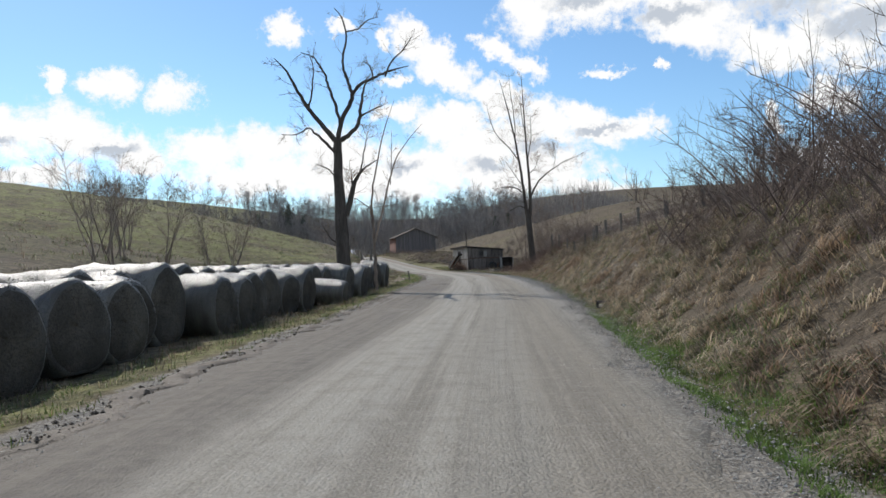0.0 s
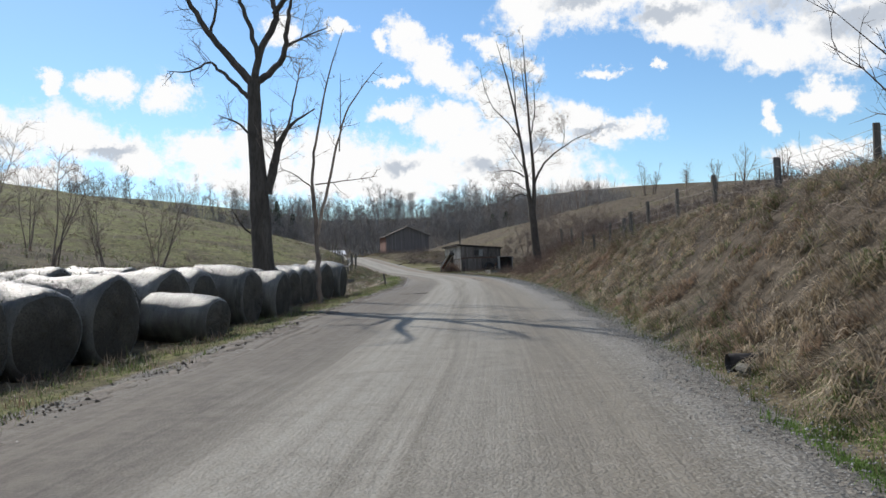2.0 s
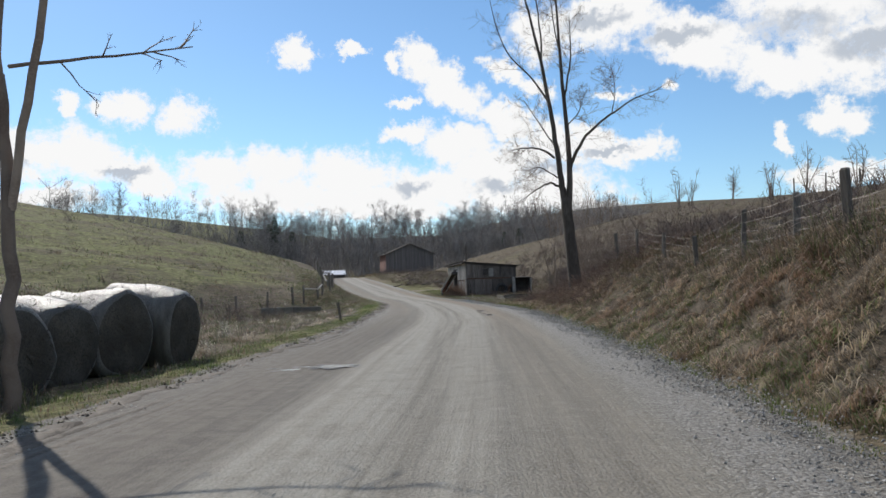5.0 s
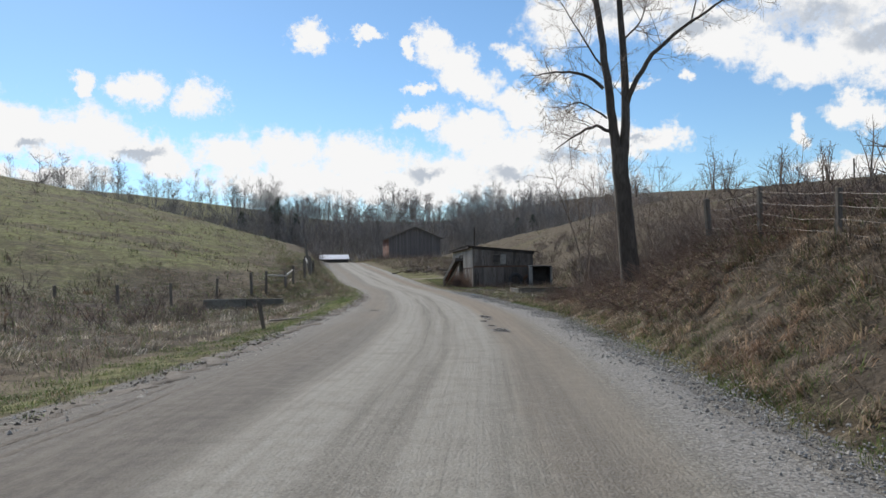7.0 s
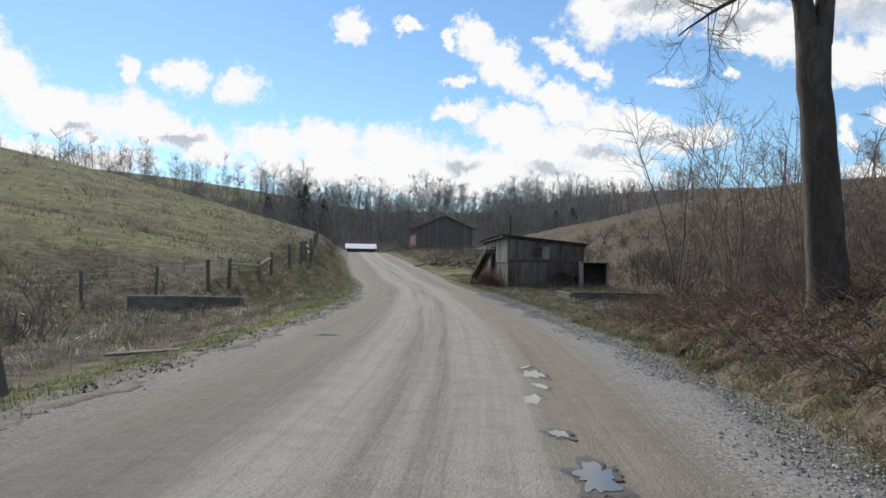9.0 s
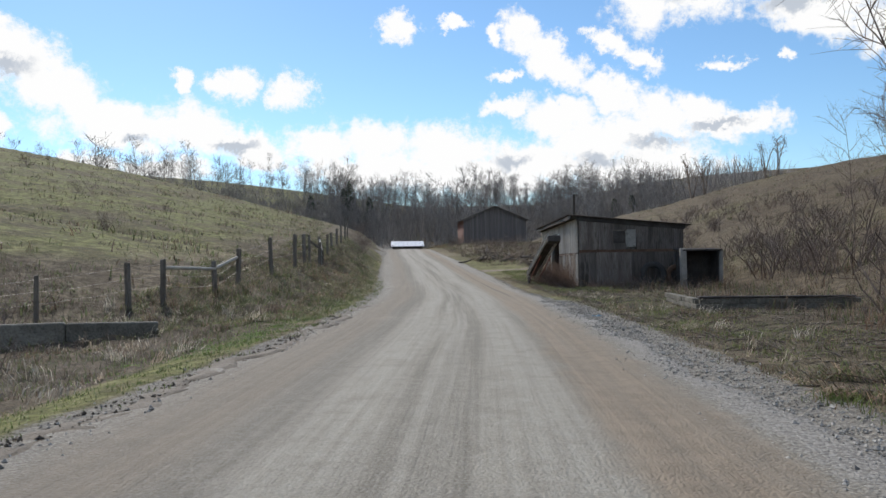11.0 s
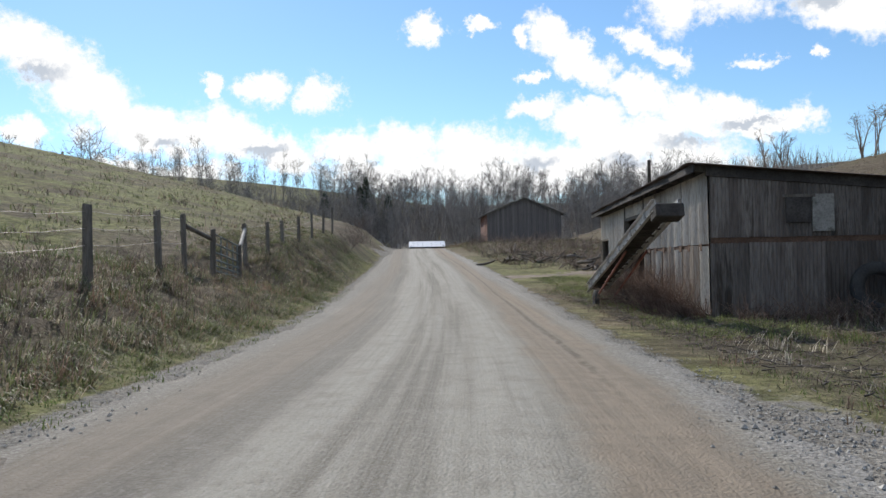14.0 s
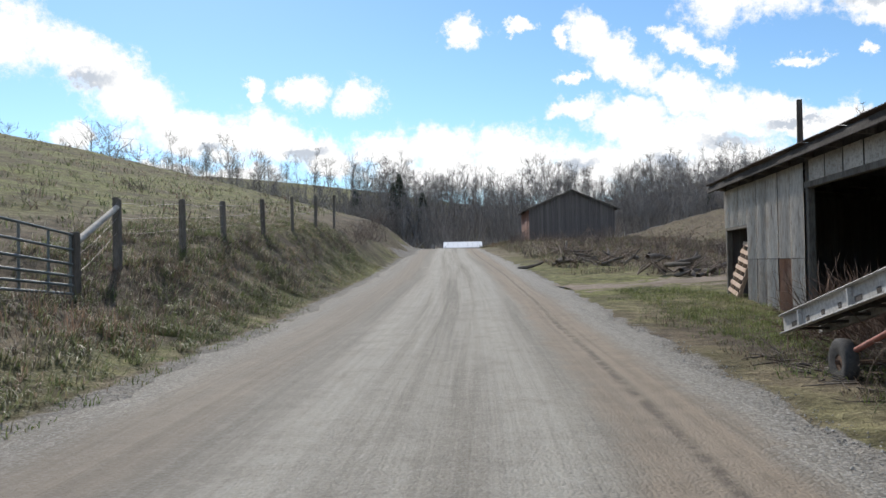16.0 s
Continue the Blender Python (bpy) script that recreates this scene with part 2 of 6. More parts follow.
    b.inputs["Roughness"].default_value = 0.95
    b.inputs["Specular IOR Level"].default_value = 0.1
    k = n.add("ShaderNodeBump")
    k.inputs["Strength"].default_value = 0.9
    k.inputs["Distance"].default_value = 0.14
    n.link(n.math("ADD", n.math("ADD", tuft, n.math("MULTIPLY", mid, 1.4)), n.math("MULTIPLY", fine, 0.35)), k.inputs["Height"])
    n.link(k.outputs[0], b.inputs["Normal"])
    n.link(b.outputs[0], n.add("ShaderNodeOutputMaterial").inputs[0])
    return m


def road_material():
    """Graded gravel: pale compacted wheel tracks, brown silt between them, loose stone at the edges."""
    m = bpy.data.materials.new("gravel road")
    m.use_nodes = True
    n = Nodes(m.node_tree)
    pos = n.add("ShaderNodeNewGeometry").outputs["Position"]
    across = n.add("ShaderNodeAttribute", attribute_name="across").outputs["Fac"]
    along = n.add("ShaderNodeAttribute", attribute_name="along").outputs["Fac"]
    uv = n.add("ShaderNodeCombineXYZ")
    n.link(across, uv.inputs[0])
    n.link(along, uv.inputs[1])
    streak = n.noise(n.vec("MULTIPLY", uv.outputs[0], (2.6, 0.05, 1)), 1.0, 6.0, 0.62).outputs[0]
    thin = n.noise(n.vec("MULTIPLY", uv.outputs[0], (11.0, 0.10, 1)), 1.0, 4.0, 0.7).outputs[0]
    patch = n.noise(pos, 0.30, 6.0, 0.62).outputs[0]
    wob = n.math("ADD", across, n.math("MULTIPLY", n.math("SUBTRACT", n.noise(n.vec("MULTIPLY", uv.outputs[0], (0.2, 0.035, 1)), 1.0, 0.0).outputs[0], 0.5), 1.2))

    def band(centre, half):
        return n.ramp(n.math("ABSOLUTE", n.math("SUBTRACT", wob, centre)), half, half * 0.35)

    c = n.mix(n.ramp(streak, 0.36, 0.64), (0.148, 0.132, 0.104), (0.215, 0.195, 0.153))
    pale = n.math("MULTIPLY", band(-0.1, 1.9), n.ramp(streak, 0.36, 0.62))
    pale = n.math("MAXIMUM", n.math("MULTIPLY", pale, 0.8), n.math("MULTIPLY", n.math("MAXIMUM", n.ramp(n.math("ABSOLUTE", n.math("SUBTRACT", wob, n.ramp(along, 36, 70, -0.30, -0.85))), 0.52, 0.22), n.math("MULTIPLY", band(0.85, 0.5), n.ramp(along, 30, 60, 0.55, 1.0))), 0.85))
    c = n.mix(pale, c, (0.318, 0.299, 0.252))
    silt = n.math("ADD", across, n.math("ADD", n.math("MULTIPLY", n.math("SUBTRACT", n.noise(pos, 0.8, 6.0, 0.7).outputs[0], 0.5), 0.7), n.ramp(along, 84, 104, 0.0, -0.25)))
    strip = n.ramp(n.math("ABSOLUTE", n.math("SUBTRACT", silt, 1.75)), 0.66, 0.30)
    strip = n.math("MULTIPLY", strip, n.ramp(along, 34, 60, 0.25, 1.0))
    brown = n.math("MAXIMUM", strip, n.math("MULTIPLY", n.math("MULTIPLY", band(-2.1, 0.66), 0.6), n.ramp(n.math("ADD", patch, n.ramp(along, 62, 82, 0.0, 0.3)), 0.28, 0.52)))
    mud = n.math("MULTIPLY", n.ramp(wob, -1.0, -1.7), n.ramp(patch, 0.26, 0.48))
    c = n.mix(n.math("MULTIPLY", mud, n.ramp(along, 46, 66, 0.95, 0.38)), c, (0.100, 0.088, 0.071))
    rut = n.math("MULTIPLY", n.ramp(n.math("ABSOLUTE", n.math("SUBTRACT", n.math("ADD", wob, n.math("MULTIPLY", n.noise(pos, 2.5, 4.0).outputs[0], 0.14)), 1.95)), 0.07, 0.015), n.math("MULTIPLY", n.ramp(along, 84, 90), n.ramp(n.noise(pos, 4.0, 6.0, 0.75).outputs[0], 0.38, 0.56)))
    c = n.mix(n.math("MULTIPLY", n.ramp(thin, 0.40, 0.70), 0.38), c, (0.125, 0.109, 0.086))
    comb = n.noise(n.vec("MULTIPLY", uv.outputs[0], (26.0, 0.16, 1)), 1.0, 3.0, 0.7).outputs[0]
    c = n.mix(n.math("MULTIPLY", n.ramp(comb, 0.48, 0.70), 0.26), c, (0.320, 0.298, 0.250))
    c = n.mix(n.math("MULTIPLY", n.ramp(n.noise(pos, 2.2, 7.0, 0.72).outputs[0], 0.45, 0.66), 0.40), c, (0.140, 0.122, 0.097))
    c = n.mix(n.math("MULTIPLY", n.ramp(n.noise(pos, 5.5, 6.0, 0.75).outputs[0], 0.50, 0.68), 0.28), c, (0.350, 0.330, 0.280))
    vor = n.add("ShaderNodeTexVoronoi", feature="F1")
    n.link(pos, vor.inputs["Vector"])
    vor.inputs["Scale"].default_value = 42.0
    grit = n.noise(pos, 42.0, 3.0, 0.75).outputs[0]
    pebble = n.add("ShaderNodeSeparateColor")
    n.link(vor.outputs["Color"], pebble.inputs[0])
    loose = n.math("ADD", 0.30, n.math("MULTIPLY", n.ramp(n.math("ABSOLUTE", across), 1.9, 2.7), 0.55))
    tone = n.mix(pebble.outputs[0], (0.125, 0.115, 0.098), (0.40, 0.385, 0.345))
    c = n.mix(n.math("MULTIPLY", loose, n.ramp(grit, 0.38, 0.6)), c, tone)
    c = n.mix(n.math("MULTIPLY", brown, n.math("MULTIPLY", n.ramp(along, 50, 66, 0.50, 0.92), n.ramp(streak, 0.30, 0.58, 0.65, 1.0))), c, n.mix(n.ramp(n.math("ADD", n.math("MULTIPLY", thin, 0.5), n.math("MULTIPLY", n.noise(pos, 3.5, 7.0, 0.75).outputs[0], 0.5)), 0.40, 0.62), (0.248, 0.200, 0.146), (0.176, 0.140, 0.102)))
    side = n.math("MULTIPLY", n.math("MULTIPLY", n.ramp(wob, -0.75, -1.3), n.ramp(along, 46, 64, 0.75, 0.25)), n.ramp(patch, 0.22, 0.44))
    c = n.mix(side, c, n.mix(n.ramp(n.math("ADD", n.math("MULTIPLY", thin, 0.4), n.math("MULTIPLY", n.noise(pos, 4.5, 7.0, 0.75).outputs[0], 0.6)), 0.40, 0.62), (0.152, 0.134, 0.110), (0.086, 0.074, 0.060)))
    c = n.mix(n.math("MULTIPLY", rut, 0.65), c, (0.070, 0.055, 0.042))
    # the loose pale stone thrown to the right edge
    edge = n.math("ADD", across, n.math("MULTIPLY", n.math("SUBTRACT", n.noise(pos, 1.6, 6.0, 0.75).outputs[0], 0.5), 0.9))
    c = n.mix(n.math("MULTIPLY", n.ramp(edge, 2.30, 2.62), n.math("MULTIPLY", n.ramp(along, 20, 60, 0.3, 0.8), n.ramp(along, 83, 93, 1.0, 0.15))), c, n.mix(n.ramp(pebble.outputs[0], 0.0, 1.0), (0.165, 0.154, 0.138), (0.310, 0.296, 0.270)))
    b = n.add("ShaderNodeBsdfPrincipled")
    n.link(c, b.inputs["Base Color"])
    b.inputs["Roughness"].default_value = 0.88
    b.inputs["Specular IOR Level"].default_value = 0.3
    k = n.add("ShaderNodeBump")
    k.inputs["Strength"].default_value = 0.55
    k.inputs["Distance"].default_value = 0.03
    n.link(n.math("ADD", n.math("ADD", grit, n.math("MULTIPLY", vor.outputs["Distance"], -0.6)), n.math("MULTIPLY", thin, 0.9)), k.inputs["Height"])
    n.link(k.outputs[0], b.inputs["Normal"])
    n.link(b.outputs[0], n.add("ShaderNodeOutputMaterial").inputs[0])
    return m


GROUND = ground_material()
ROAD = road_material()
STONE = surface("loose limestone gravel", [(0.270, 0.256, 0.230), (0.40, 0.382, 0.348), (0.175, 0.164, 0.145)], 8, 0.9, 0.2, spread=0.45)
BARK = surface("grey brown bark", [(0.072, 0.060, 0.050), (0.115, 0.099, 0.084), (0.040, 0.033, 0.027)], 2.5, 0.95, 0.8, 16, stretch=(1, 1, 0.25))
TWIG = surface("bare twigs", [(0.155, 0.115, 0.090), (0.265, 0.212, 0.172)], 1.5, 0.9, 0.0, spread=0.45)
BRUSH = surface("dark bare brush", [(0.112, 0.082, 0.068), (0.205, 0.160, 0.135)], 1.5, 0.9, 0.0, spread=0.45)
# lighter and greyer than the near bark, with distance haze put into the tone
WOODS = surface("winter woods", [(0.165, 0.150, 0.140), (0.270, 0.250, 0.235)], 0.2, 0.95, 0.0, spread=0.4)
NEEDLE = surface("dark conifer needles", [(0.034, 0.048, 0.030), (0.062, 0.080, 0.048)], 1.5, 0.9, 0.0, spread=0.4)
BRAMBLE = surface("dead brambles", [(0.200, 0.155, 0.118), (0.340, 0.280, 0.220)], 2.0, 0.85, 0.0, spread=0.55)
DRY = blades_material("dry grass", ((0.195, 0.155, 0.110), (0.490, 0.405, 0.290)), (0.140, 0.165, 0.070), 0.17)
FRESH = blades_material("green verge grass", ((0.235, 0.200, 0.120), (0.360, 0.310, 0.195)), (0.110, 0.145, 0.045), 0.50)
HAY = surface("weathered hay", [(0.070, 0.062, 0.050), (0.120, 0.108, 0.086), (0.036, 0.031, 0.025)], 1.8, 0.95, 0.9, 34, "object", spread=0.12)
NETWRAP = surface("grey net wrap over hay", [(0.088, 0.083, 0.070), (0.160, 0.155, 0.132), (0.052, 0.048, 0.040)], 1.6, 0.45, 0.8, 30, "object",
                  stretch=(4, 1, 1), spread=0.22, spot=((0.055, 0.050, 0.040), 1.3, 0.57), spec=0.5)
POST = surface("silvery weathered post wood", [(0.120, 0.105, 0.088), (0.190, 0.172, 0.150), (0.062, 0.052, 0.042)], 5, 0.9, 0.5, 40, stretch=(1, 1, 0.15))
RAIL = surface("pale stripped rail wood", [(0.42, 0.39, 0.34), (0.52, 0.49, 0.44), (0.25, 0.22, 0.18)], 4, 0.85, 0.4, 30)
WIRE = surface("rusty wire", [(0.20, 0.17, 0.15), (0.30, 0.28, 0.26)], 4, 0.6, 0.0, metal=0.6)
PLANK = surface("grey weathered barn boards", [(0.130, 0.114, 0.110), (0.195, 0.175, 0.168), (0.076, 0.064, 0.060)], 1.6, 0.9, 0.6, 14, "object",
                stretch=(3, 3, 0.22), spread=0.12, spot=((0.055, 0.046, 0.042), 2.2, 0.62))
REDPLANK = surface("faded red barn boards", [(0.200, 0.105, 0.080), (0.265, 0.150, 0.120), (0.120, 0.070, 0.055)], 1.6, 0.9, 0.6, 14, "object",
                   stretch=(3, 3, 0.22), spread=0.22)
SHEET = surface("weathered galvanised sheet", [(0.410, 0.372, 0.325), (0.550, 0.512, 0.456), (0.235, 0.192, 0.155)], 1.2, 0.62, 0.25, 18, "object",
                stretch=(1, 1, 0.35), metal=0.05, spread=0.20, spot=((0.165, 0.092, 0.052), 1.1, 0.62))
ROOFING = surface("rusty roof sheet", [(0.100, 0.078, 0.064), (0.165, 0.135, 0.115), (0.070, 0.045, 0.032)], 0.8, 0.75, 0.3, 12, metal=0.2,
                  spot=((0.20, 0.185, 0.17), 0.7, 0.57))
RUST = surface("rusted brown girt", [(0.105, 0.062, 0.042), (0.150, 0.095, 0.066), (0.055, 0.036, 0.028)], 4, 0.9, 0.5, 30)
CONCRETE = surface("old concrete", [(0.235, 0.225, 0.205), (0.330, 0.315, 0.290), (0.140, 0.132, 0.118)], 2.2, 0.92, 0.5, 26, spread=0.12,
                   spot=((0.095, 0.092, 0.075), 1.6, 0.56))
# dark board colour, also put where only shade should show
DARKSHADE = surface("dark boards and painted shade", [(0.050, 0.044, 0.040), (0.085, 0.076, 0.070), (0.030, 0.026, 0.024)], 2.2, 0.9, 0.5, 22)
WHITEMETAL = surface("white painted roof metal", [(0.74, 0.74, 0.74), (0.82, 0.82, 0.82), (0.66, 0.66, 0.67)], 1.0, 0.35, 0.05, 10)
STEEL = surface("grey steel channel", [(0.400, 0.392, 0.376), (0.530, 0.522, 0.505), (0.220, 0.205, 0.188)], 1.8, 0.5, 0.15, 22, metal=0.15,
                spot=((0.165, 0.105, 0.070), 2.0, 0.63))
REDPAINT = surface("red oxide bar", [(0.255, 0.095, 0.070), (0.330, 0.150, 0.115), (0.150, 0.070, 0.055)], 5, 0.7, 0.2, 30)
RUBBER = surface("perished tyre rubber", [(0.030, 0.030, 0.031), (0.052, 0.051, 0.050), (0.075, 0.072, 0.066)], 4, 0.85, 0.4, 40)
GATEPAINT = surface("grey green gate tube", [(0.125, 0.150, 0.145), (0.185, 0.205, 0.200), (0.085, 0.080, 0.070)], 3, 0.5, 0.1, 30, metal=0.3)
FRESHWOOD = surface("pale pallet wood", [(0.46, 0.33, 0.245), (0.56, 0.43, 0.33), (0.30, 0.21, 0.15)], 4, 0.85, 0.3, 30, "object", stretch=(1, 1, 0.3))
LOG = surface("dead log wood", [(0.120, 0.098, 0.080), (0.190, 0.165, 0.140), (0.060, 0.048, 0.038)], 2.5, 0.92, 0.7, 18, spread=0.3)
BLUE = surface("blue plastic wrapper", [(0.06, 0.22, 0.38), (0.10, 0.32, 0.48), (0.30, 0.42, 0.48)], 9, 0.45, 0.3, 40)


def water_material():
    m = bpy.data.materials.new("muddy water")
    m.use_nodes = True
    b = m.node_tree.nodes["Principled BSDF"]
    b.inputs["Base Color"].default_value = (0.100, 0.090, 0.074, 1)
    b.inputs["Roughness"].default_value = 0.10
    b.inputs["Specular IOR Level"].default_value = 0.6
    return m


WATER = water_material()


# ---- the lie of the land ----
LEFT_Y = [-15, 0, 10, 20, 32, 41, 52, 60, 70, 77, 85, 91, 97, 101, 116, 130, 157, 175, 200]
LEFT_X = [-3.2, -3.15, -2.9, -2.4, -2.1, -1.85, -1.45, -1.75, -2.1, -2.7, -3.8, -4.8, -6.0, -6.9, -10.2, -13.2, -19.2, -26, -45]
RIGHT_Y = [-15, 0, 5, 10, 20, 37, 44, 52, 60, 66, 70, 78, 87, 94, 101, 109, 120, 130, 157, 175, 200]
RIGHT_X = [0.8, 1.1, 1.5, 2.0, 3.0, 4.2, 4.4, 4.5, 4.4, 3.9, 3.3, 2.45, 1.3, 0.2, -0.9, -2.3, -4.6, -7.0, -13.8, -20, -38]


def road_left(y):
    return np.interp(y, LEFT_Y, LEFT_X)


def road_right(y):
    return np.interp(y, RIGHT_Y, RIGHT_X)


def road_height(y):
    """The road's height: level, then a climb to a crest, and the valley head behind it."""
    return np.interp(y, [95, 105, 120, 140, 157, 165, 180, 245, 275, 305, 345, 420, 900], [0, 0.15, 0.7, 1.75, 2.65, 2.7, 2.3, 3.0, 8.0, 14.5, 21, 24, 26])


def smooth(u):
    u = np.clip(u, 0, 1)
    return u * u * (3 - 2 * u)


def wave(x, y):
    """Soft unevenness of pasture ground."""
    return (np.sin(x * 0.9 + 1.3 * np.sin(y * 0.53)) * np.sin(y * 1.1 + 0.7 * np.sin(x * 0.71)) * 0.5
            + np.sin(x * 2.3 + 2.1 * np.sin(y * 1.7 + 0.4)) * np.sin(y * 2.9 + 1.1 * np.sin(x * 1.9)) * 0.5)


def land(x, y):
    """Height of the ground."""
    x, y = np.asarray(x, float), np.asarray(y, float)
    base = road_height(y)
    dr, dl = x - road_right(y), road_left(y) - x
    # right: ditch, bank, flat by the shed, hill
    bank = np.interp(y, [-15, 0, 20, 28, 38, 45, 49, 53, 56, 60, 64, 68, 74, 80, 90, 105, 130, 165, 185, 240],
                     [2.0, 2.0, 2.25, 2.4, 2.2, 1.65, 1.5, 1.85, 2.1, 1.7, 1.15, 0.5, 0.1, 0.0, 0.0, 0.0, 0.1, 0.6, 0.5, 0])
    foot = np.interp(y, [40, 60, 70, 85, 100, 120, 150, 175, 210], [4.2, 4.2, 6, 8.5, 9.5, 11, 16, 22, 34])
    slope = np.interp(y, [0, 40, 50, 60, 70, 85, 150, 175, 240], [0.12, 0.15, 0.22, 0.25, 0.32, 0.36, 0.38, 0.36, 0.2])
    up = np.maximum(dr - foot, 0)
    right = base + bank * smooth((dr - 0.75) / 3.6) + 11.5 * np.tanh(slope * up / 11.5)
    right = right - 0.16 * np.exp(-((dr - 0.75) / 0.35) ** 2) * smooth((66 - y) / 6)
    # left: verge, wet ground, bank with the fence, hill
    bank = np.interp(y, [0, 55, 63, 70, 77, 81, 85, 88, 95, 99, 102.6, 105, 111, 130, 157, 190, 250],
                     [-0.12, -0.12, -0.3, -0.45, -0.5, -0.1, 0.42, 0.85, 1.15, 0.95, 0.6, 1.2, 1.8, 2.4, 2.6, 2.6, 0])
    wide = np.interp(y, [60, 70, 80, 90], [1.6, 2.6, 3.6, 3.6])
    foot = np.interp(y, [0, 60, 76, 85, 95], [6, 6, 8.5, 5, 4])
    slope = np.interp(y, [0, 110, 130, 160, 200, 260], [0.187, 0.187, 0.23, 0.282, 0.30, 0.17])
    up = np.maximum(dl - foot, 0)
    left = base + bank * smooth((dl - 0.35) / wide) + 22 * np.tanh(slope * up / 22)
    z = np.where(dr > 0, right, np.where(dl > 0, left, base))
    off = np.maximum(dr, dl)
    z = z + np.where(off > 0, 0.07 * smooth((off - 0.3) / 2.0), 0) * wave(x, y) * np.where(off > 18, 2.5, 1.0)
    z = z + np.where(off > -0.2, 0.025, 0) * wave(x * 2.1, y * 2.3) * smooth((0.9 - off) / 0.5)
    rough = smooth((dl - 0.8) / 0.8) * smooth((7 - dl) / 2) * smooth((y - 78) / 5) * smooth((150 - y) / 10)
    z = z + 0.15 * rough * wave(x * 2.2 + 4, y * 1.9 + 2)
    lumps = smooth((dr - 1.0) / 1.0) * smooth((9 - dr) / 2) * smooth((68 - y) / 6)
    z = z + lumps * (0.09 * wave(x * 1.8 + 1, y * 1.5) + 0.045 * wave(x * 4.1, y * 3.7 + 2))
    humps = smooth((dl - 1.6) / 0.8) * smooth((13 - dl) / 3) * smooth((y - 43) / 4) * smooth((84 - y) / 5)
    z = z + humps * (0.10 * wave(x * 1.9 + 2, y * 2.2) + 0.05 * wave(x * 4.3, y * 3.9))
    z = z - 0.10 * smooth((0.02 - off) / 0.35)
    return z


def ground_at(x, y):
    return float(land(x, y))


def fast_mesh(name, verts, faces, material, smooth_shade=False):
    """A mesh from arrays; all faces have the same number of corners."""
    me = bpy.data.meshes.new(name)
    verts, faces = np.asarray(verts, np.float32), np.asarray(faces, np.int32)
    k = faces.shape[1]
    me.vertices.add(len(verts))
    me.vertices.foreach_set("co", verts.ravel())
    me.loops.add(faces.size)
    me.loops.foreach_set("vertex_index", faces.ravel())
    me.polygons.add(len(faces))
    me.polygons.foreach_set("loop_start", np.arange(0, faces.size, k, dtype=np.int32))
    me.polygons.foreach_set("use_smooth", np.full(len(faces), smooth_shade))
    me.update(calc_edges=True)
    me.validate()
    me.materials.append(material)
    return me


def grid_faces(rows, cols):
    i = np.arange(rows - 1)[:, None] * cols + np.arange(cols - 1)[None, :]
    i = i.ravel()
    return np.stack([i, i + 1, i + cols + 1, i + cols], 1)


def attribute(me, name, values):
    a = me.attributes.new(name, "FLOAT", "POINT")
    a.data.foreach_set("value", np.asarray(values, np.float32).ravel())


def build_ground():
    xs = np.unique(np.concatenate([np.arange(-16, 16.01, 0.3), np.arange(-60, 60.1, 2), np.arange(-200, 200.1, 8), np.arange(-1600, 1601, 100)]).round(3))
    ys = np.unique(np.concatenate([np.arange(-12, 125.01, 0.45), np.arange(125, 210, 2), np.arange(210, 480, 8), np.arange(-1200, 2001, 100)]).round(3))
    gx, gy = np.meshgrid(xs, ys)
    gz = land(gx, gy)
    me = fast_mesh("ground", np.stack([gx, gy, gz], -1).reshape(-1, 3), grid_faces(len(ys), len(xs)), GROUND, True)
    dr, dl = gx - road_right(gy), road_left(gy) - gx
    lush = np.where(dl > 0, smooth((dl - 5) / 9) * 0.64 + 0.5 * smooth((dl - 0.2) / 0.5) * smooth((2.2 - dl) / 1.0), 0.0)
    lush = np.where(dr > 0, 0.30 * smooth((gy - 70) / 8) * smooth((6 - dr) / 3), lush)
    wet = np.exp(-((gy - 66) / 15) ** 4) * smooth((dl - 1.5) / 1) * smooth((15 - dl) / 6)
    lush = lush - 0.7 * wet
    near = smooth((95 - gy) / 45) * smooth((dl - 6) / 4)
    lush = lush * (1 - 0.5 * near)
    rust = np.where(dr > 0, 1.0, 0.0) * smooth((dr - 1) / 2) * (1 - 0.7 * smooth((gy - 66) / 8) * smooth((8 - dr) / 3))
    off = np.maximum(dr, dl)
    attribute(me, "bare", np.where(dr > dl, smooth((1.15 - off) / 0.7) * (1 - 0.95 * smooth((gy - 84) / 5) * smooth((off - 0.08) / 0.2)) * (1 - 0.55 * smooth((22 - gy) / 3) * smooth((dr - 0.45) / 0.2) * smooth((gy - 5) / 2)), smooth((0.65 - off) / 0.45)))
    attribute(me, "lush", lush)
    yard = 0.85 * smooth((gy - 68) / 6) * smooth((110 - gy) / 8) * smooth((dr - 0.6) / 0.5) * smooth((9 - dr) / 3)
    # bank earth is darkened so the gaps between tufts read as shade
    slope = 0.85 * smooth((dr - 1.0) / 0.5) * smooth((8 - dr) / 3) * smooth((70 - gy) / 6)
    verge = 0.45 * smooth((dl - 0.6) / 0.6) * smooth((7 - dl) / 2) * smooth((gy - 78) / 5)
    attribute(me, "soil_shade", np.clip(wet + yard + 0.80 * near + slope + verge, 0, 1))
    attribute(me, "rust", np.clip(rust, 0, 1))
    return tagged(new("ground", me), "winter pasture hills of straw, dull green and bare earth", "ground", kind="structure")


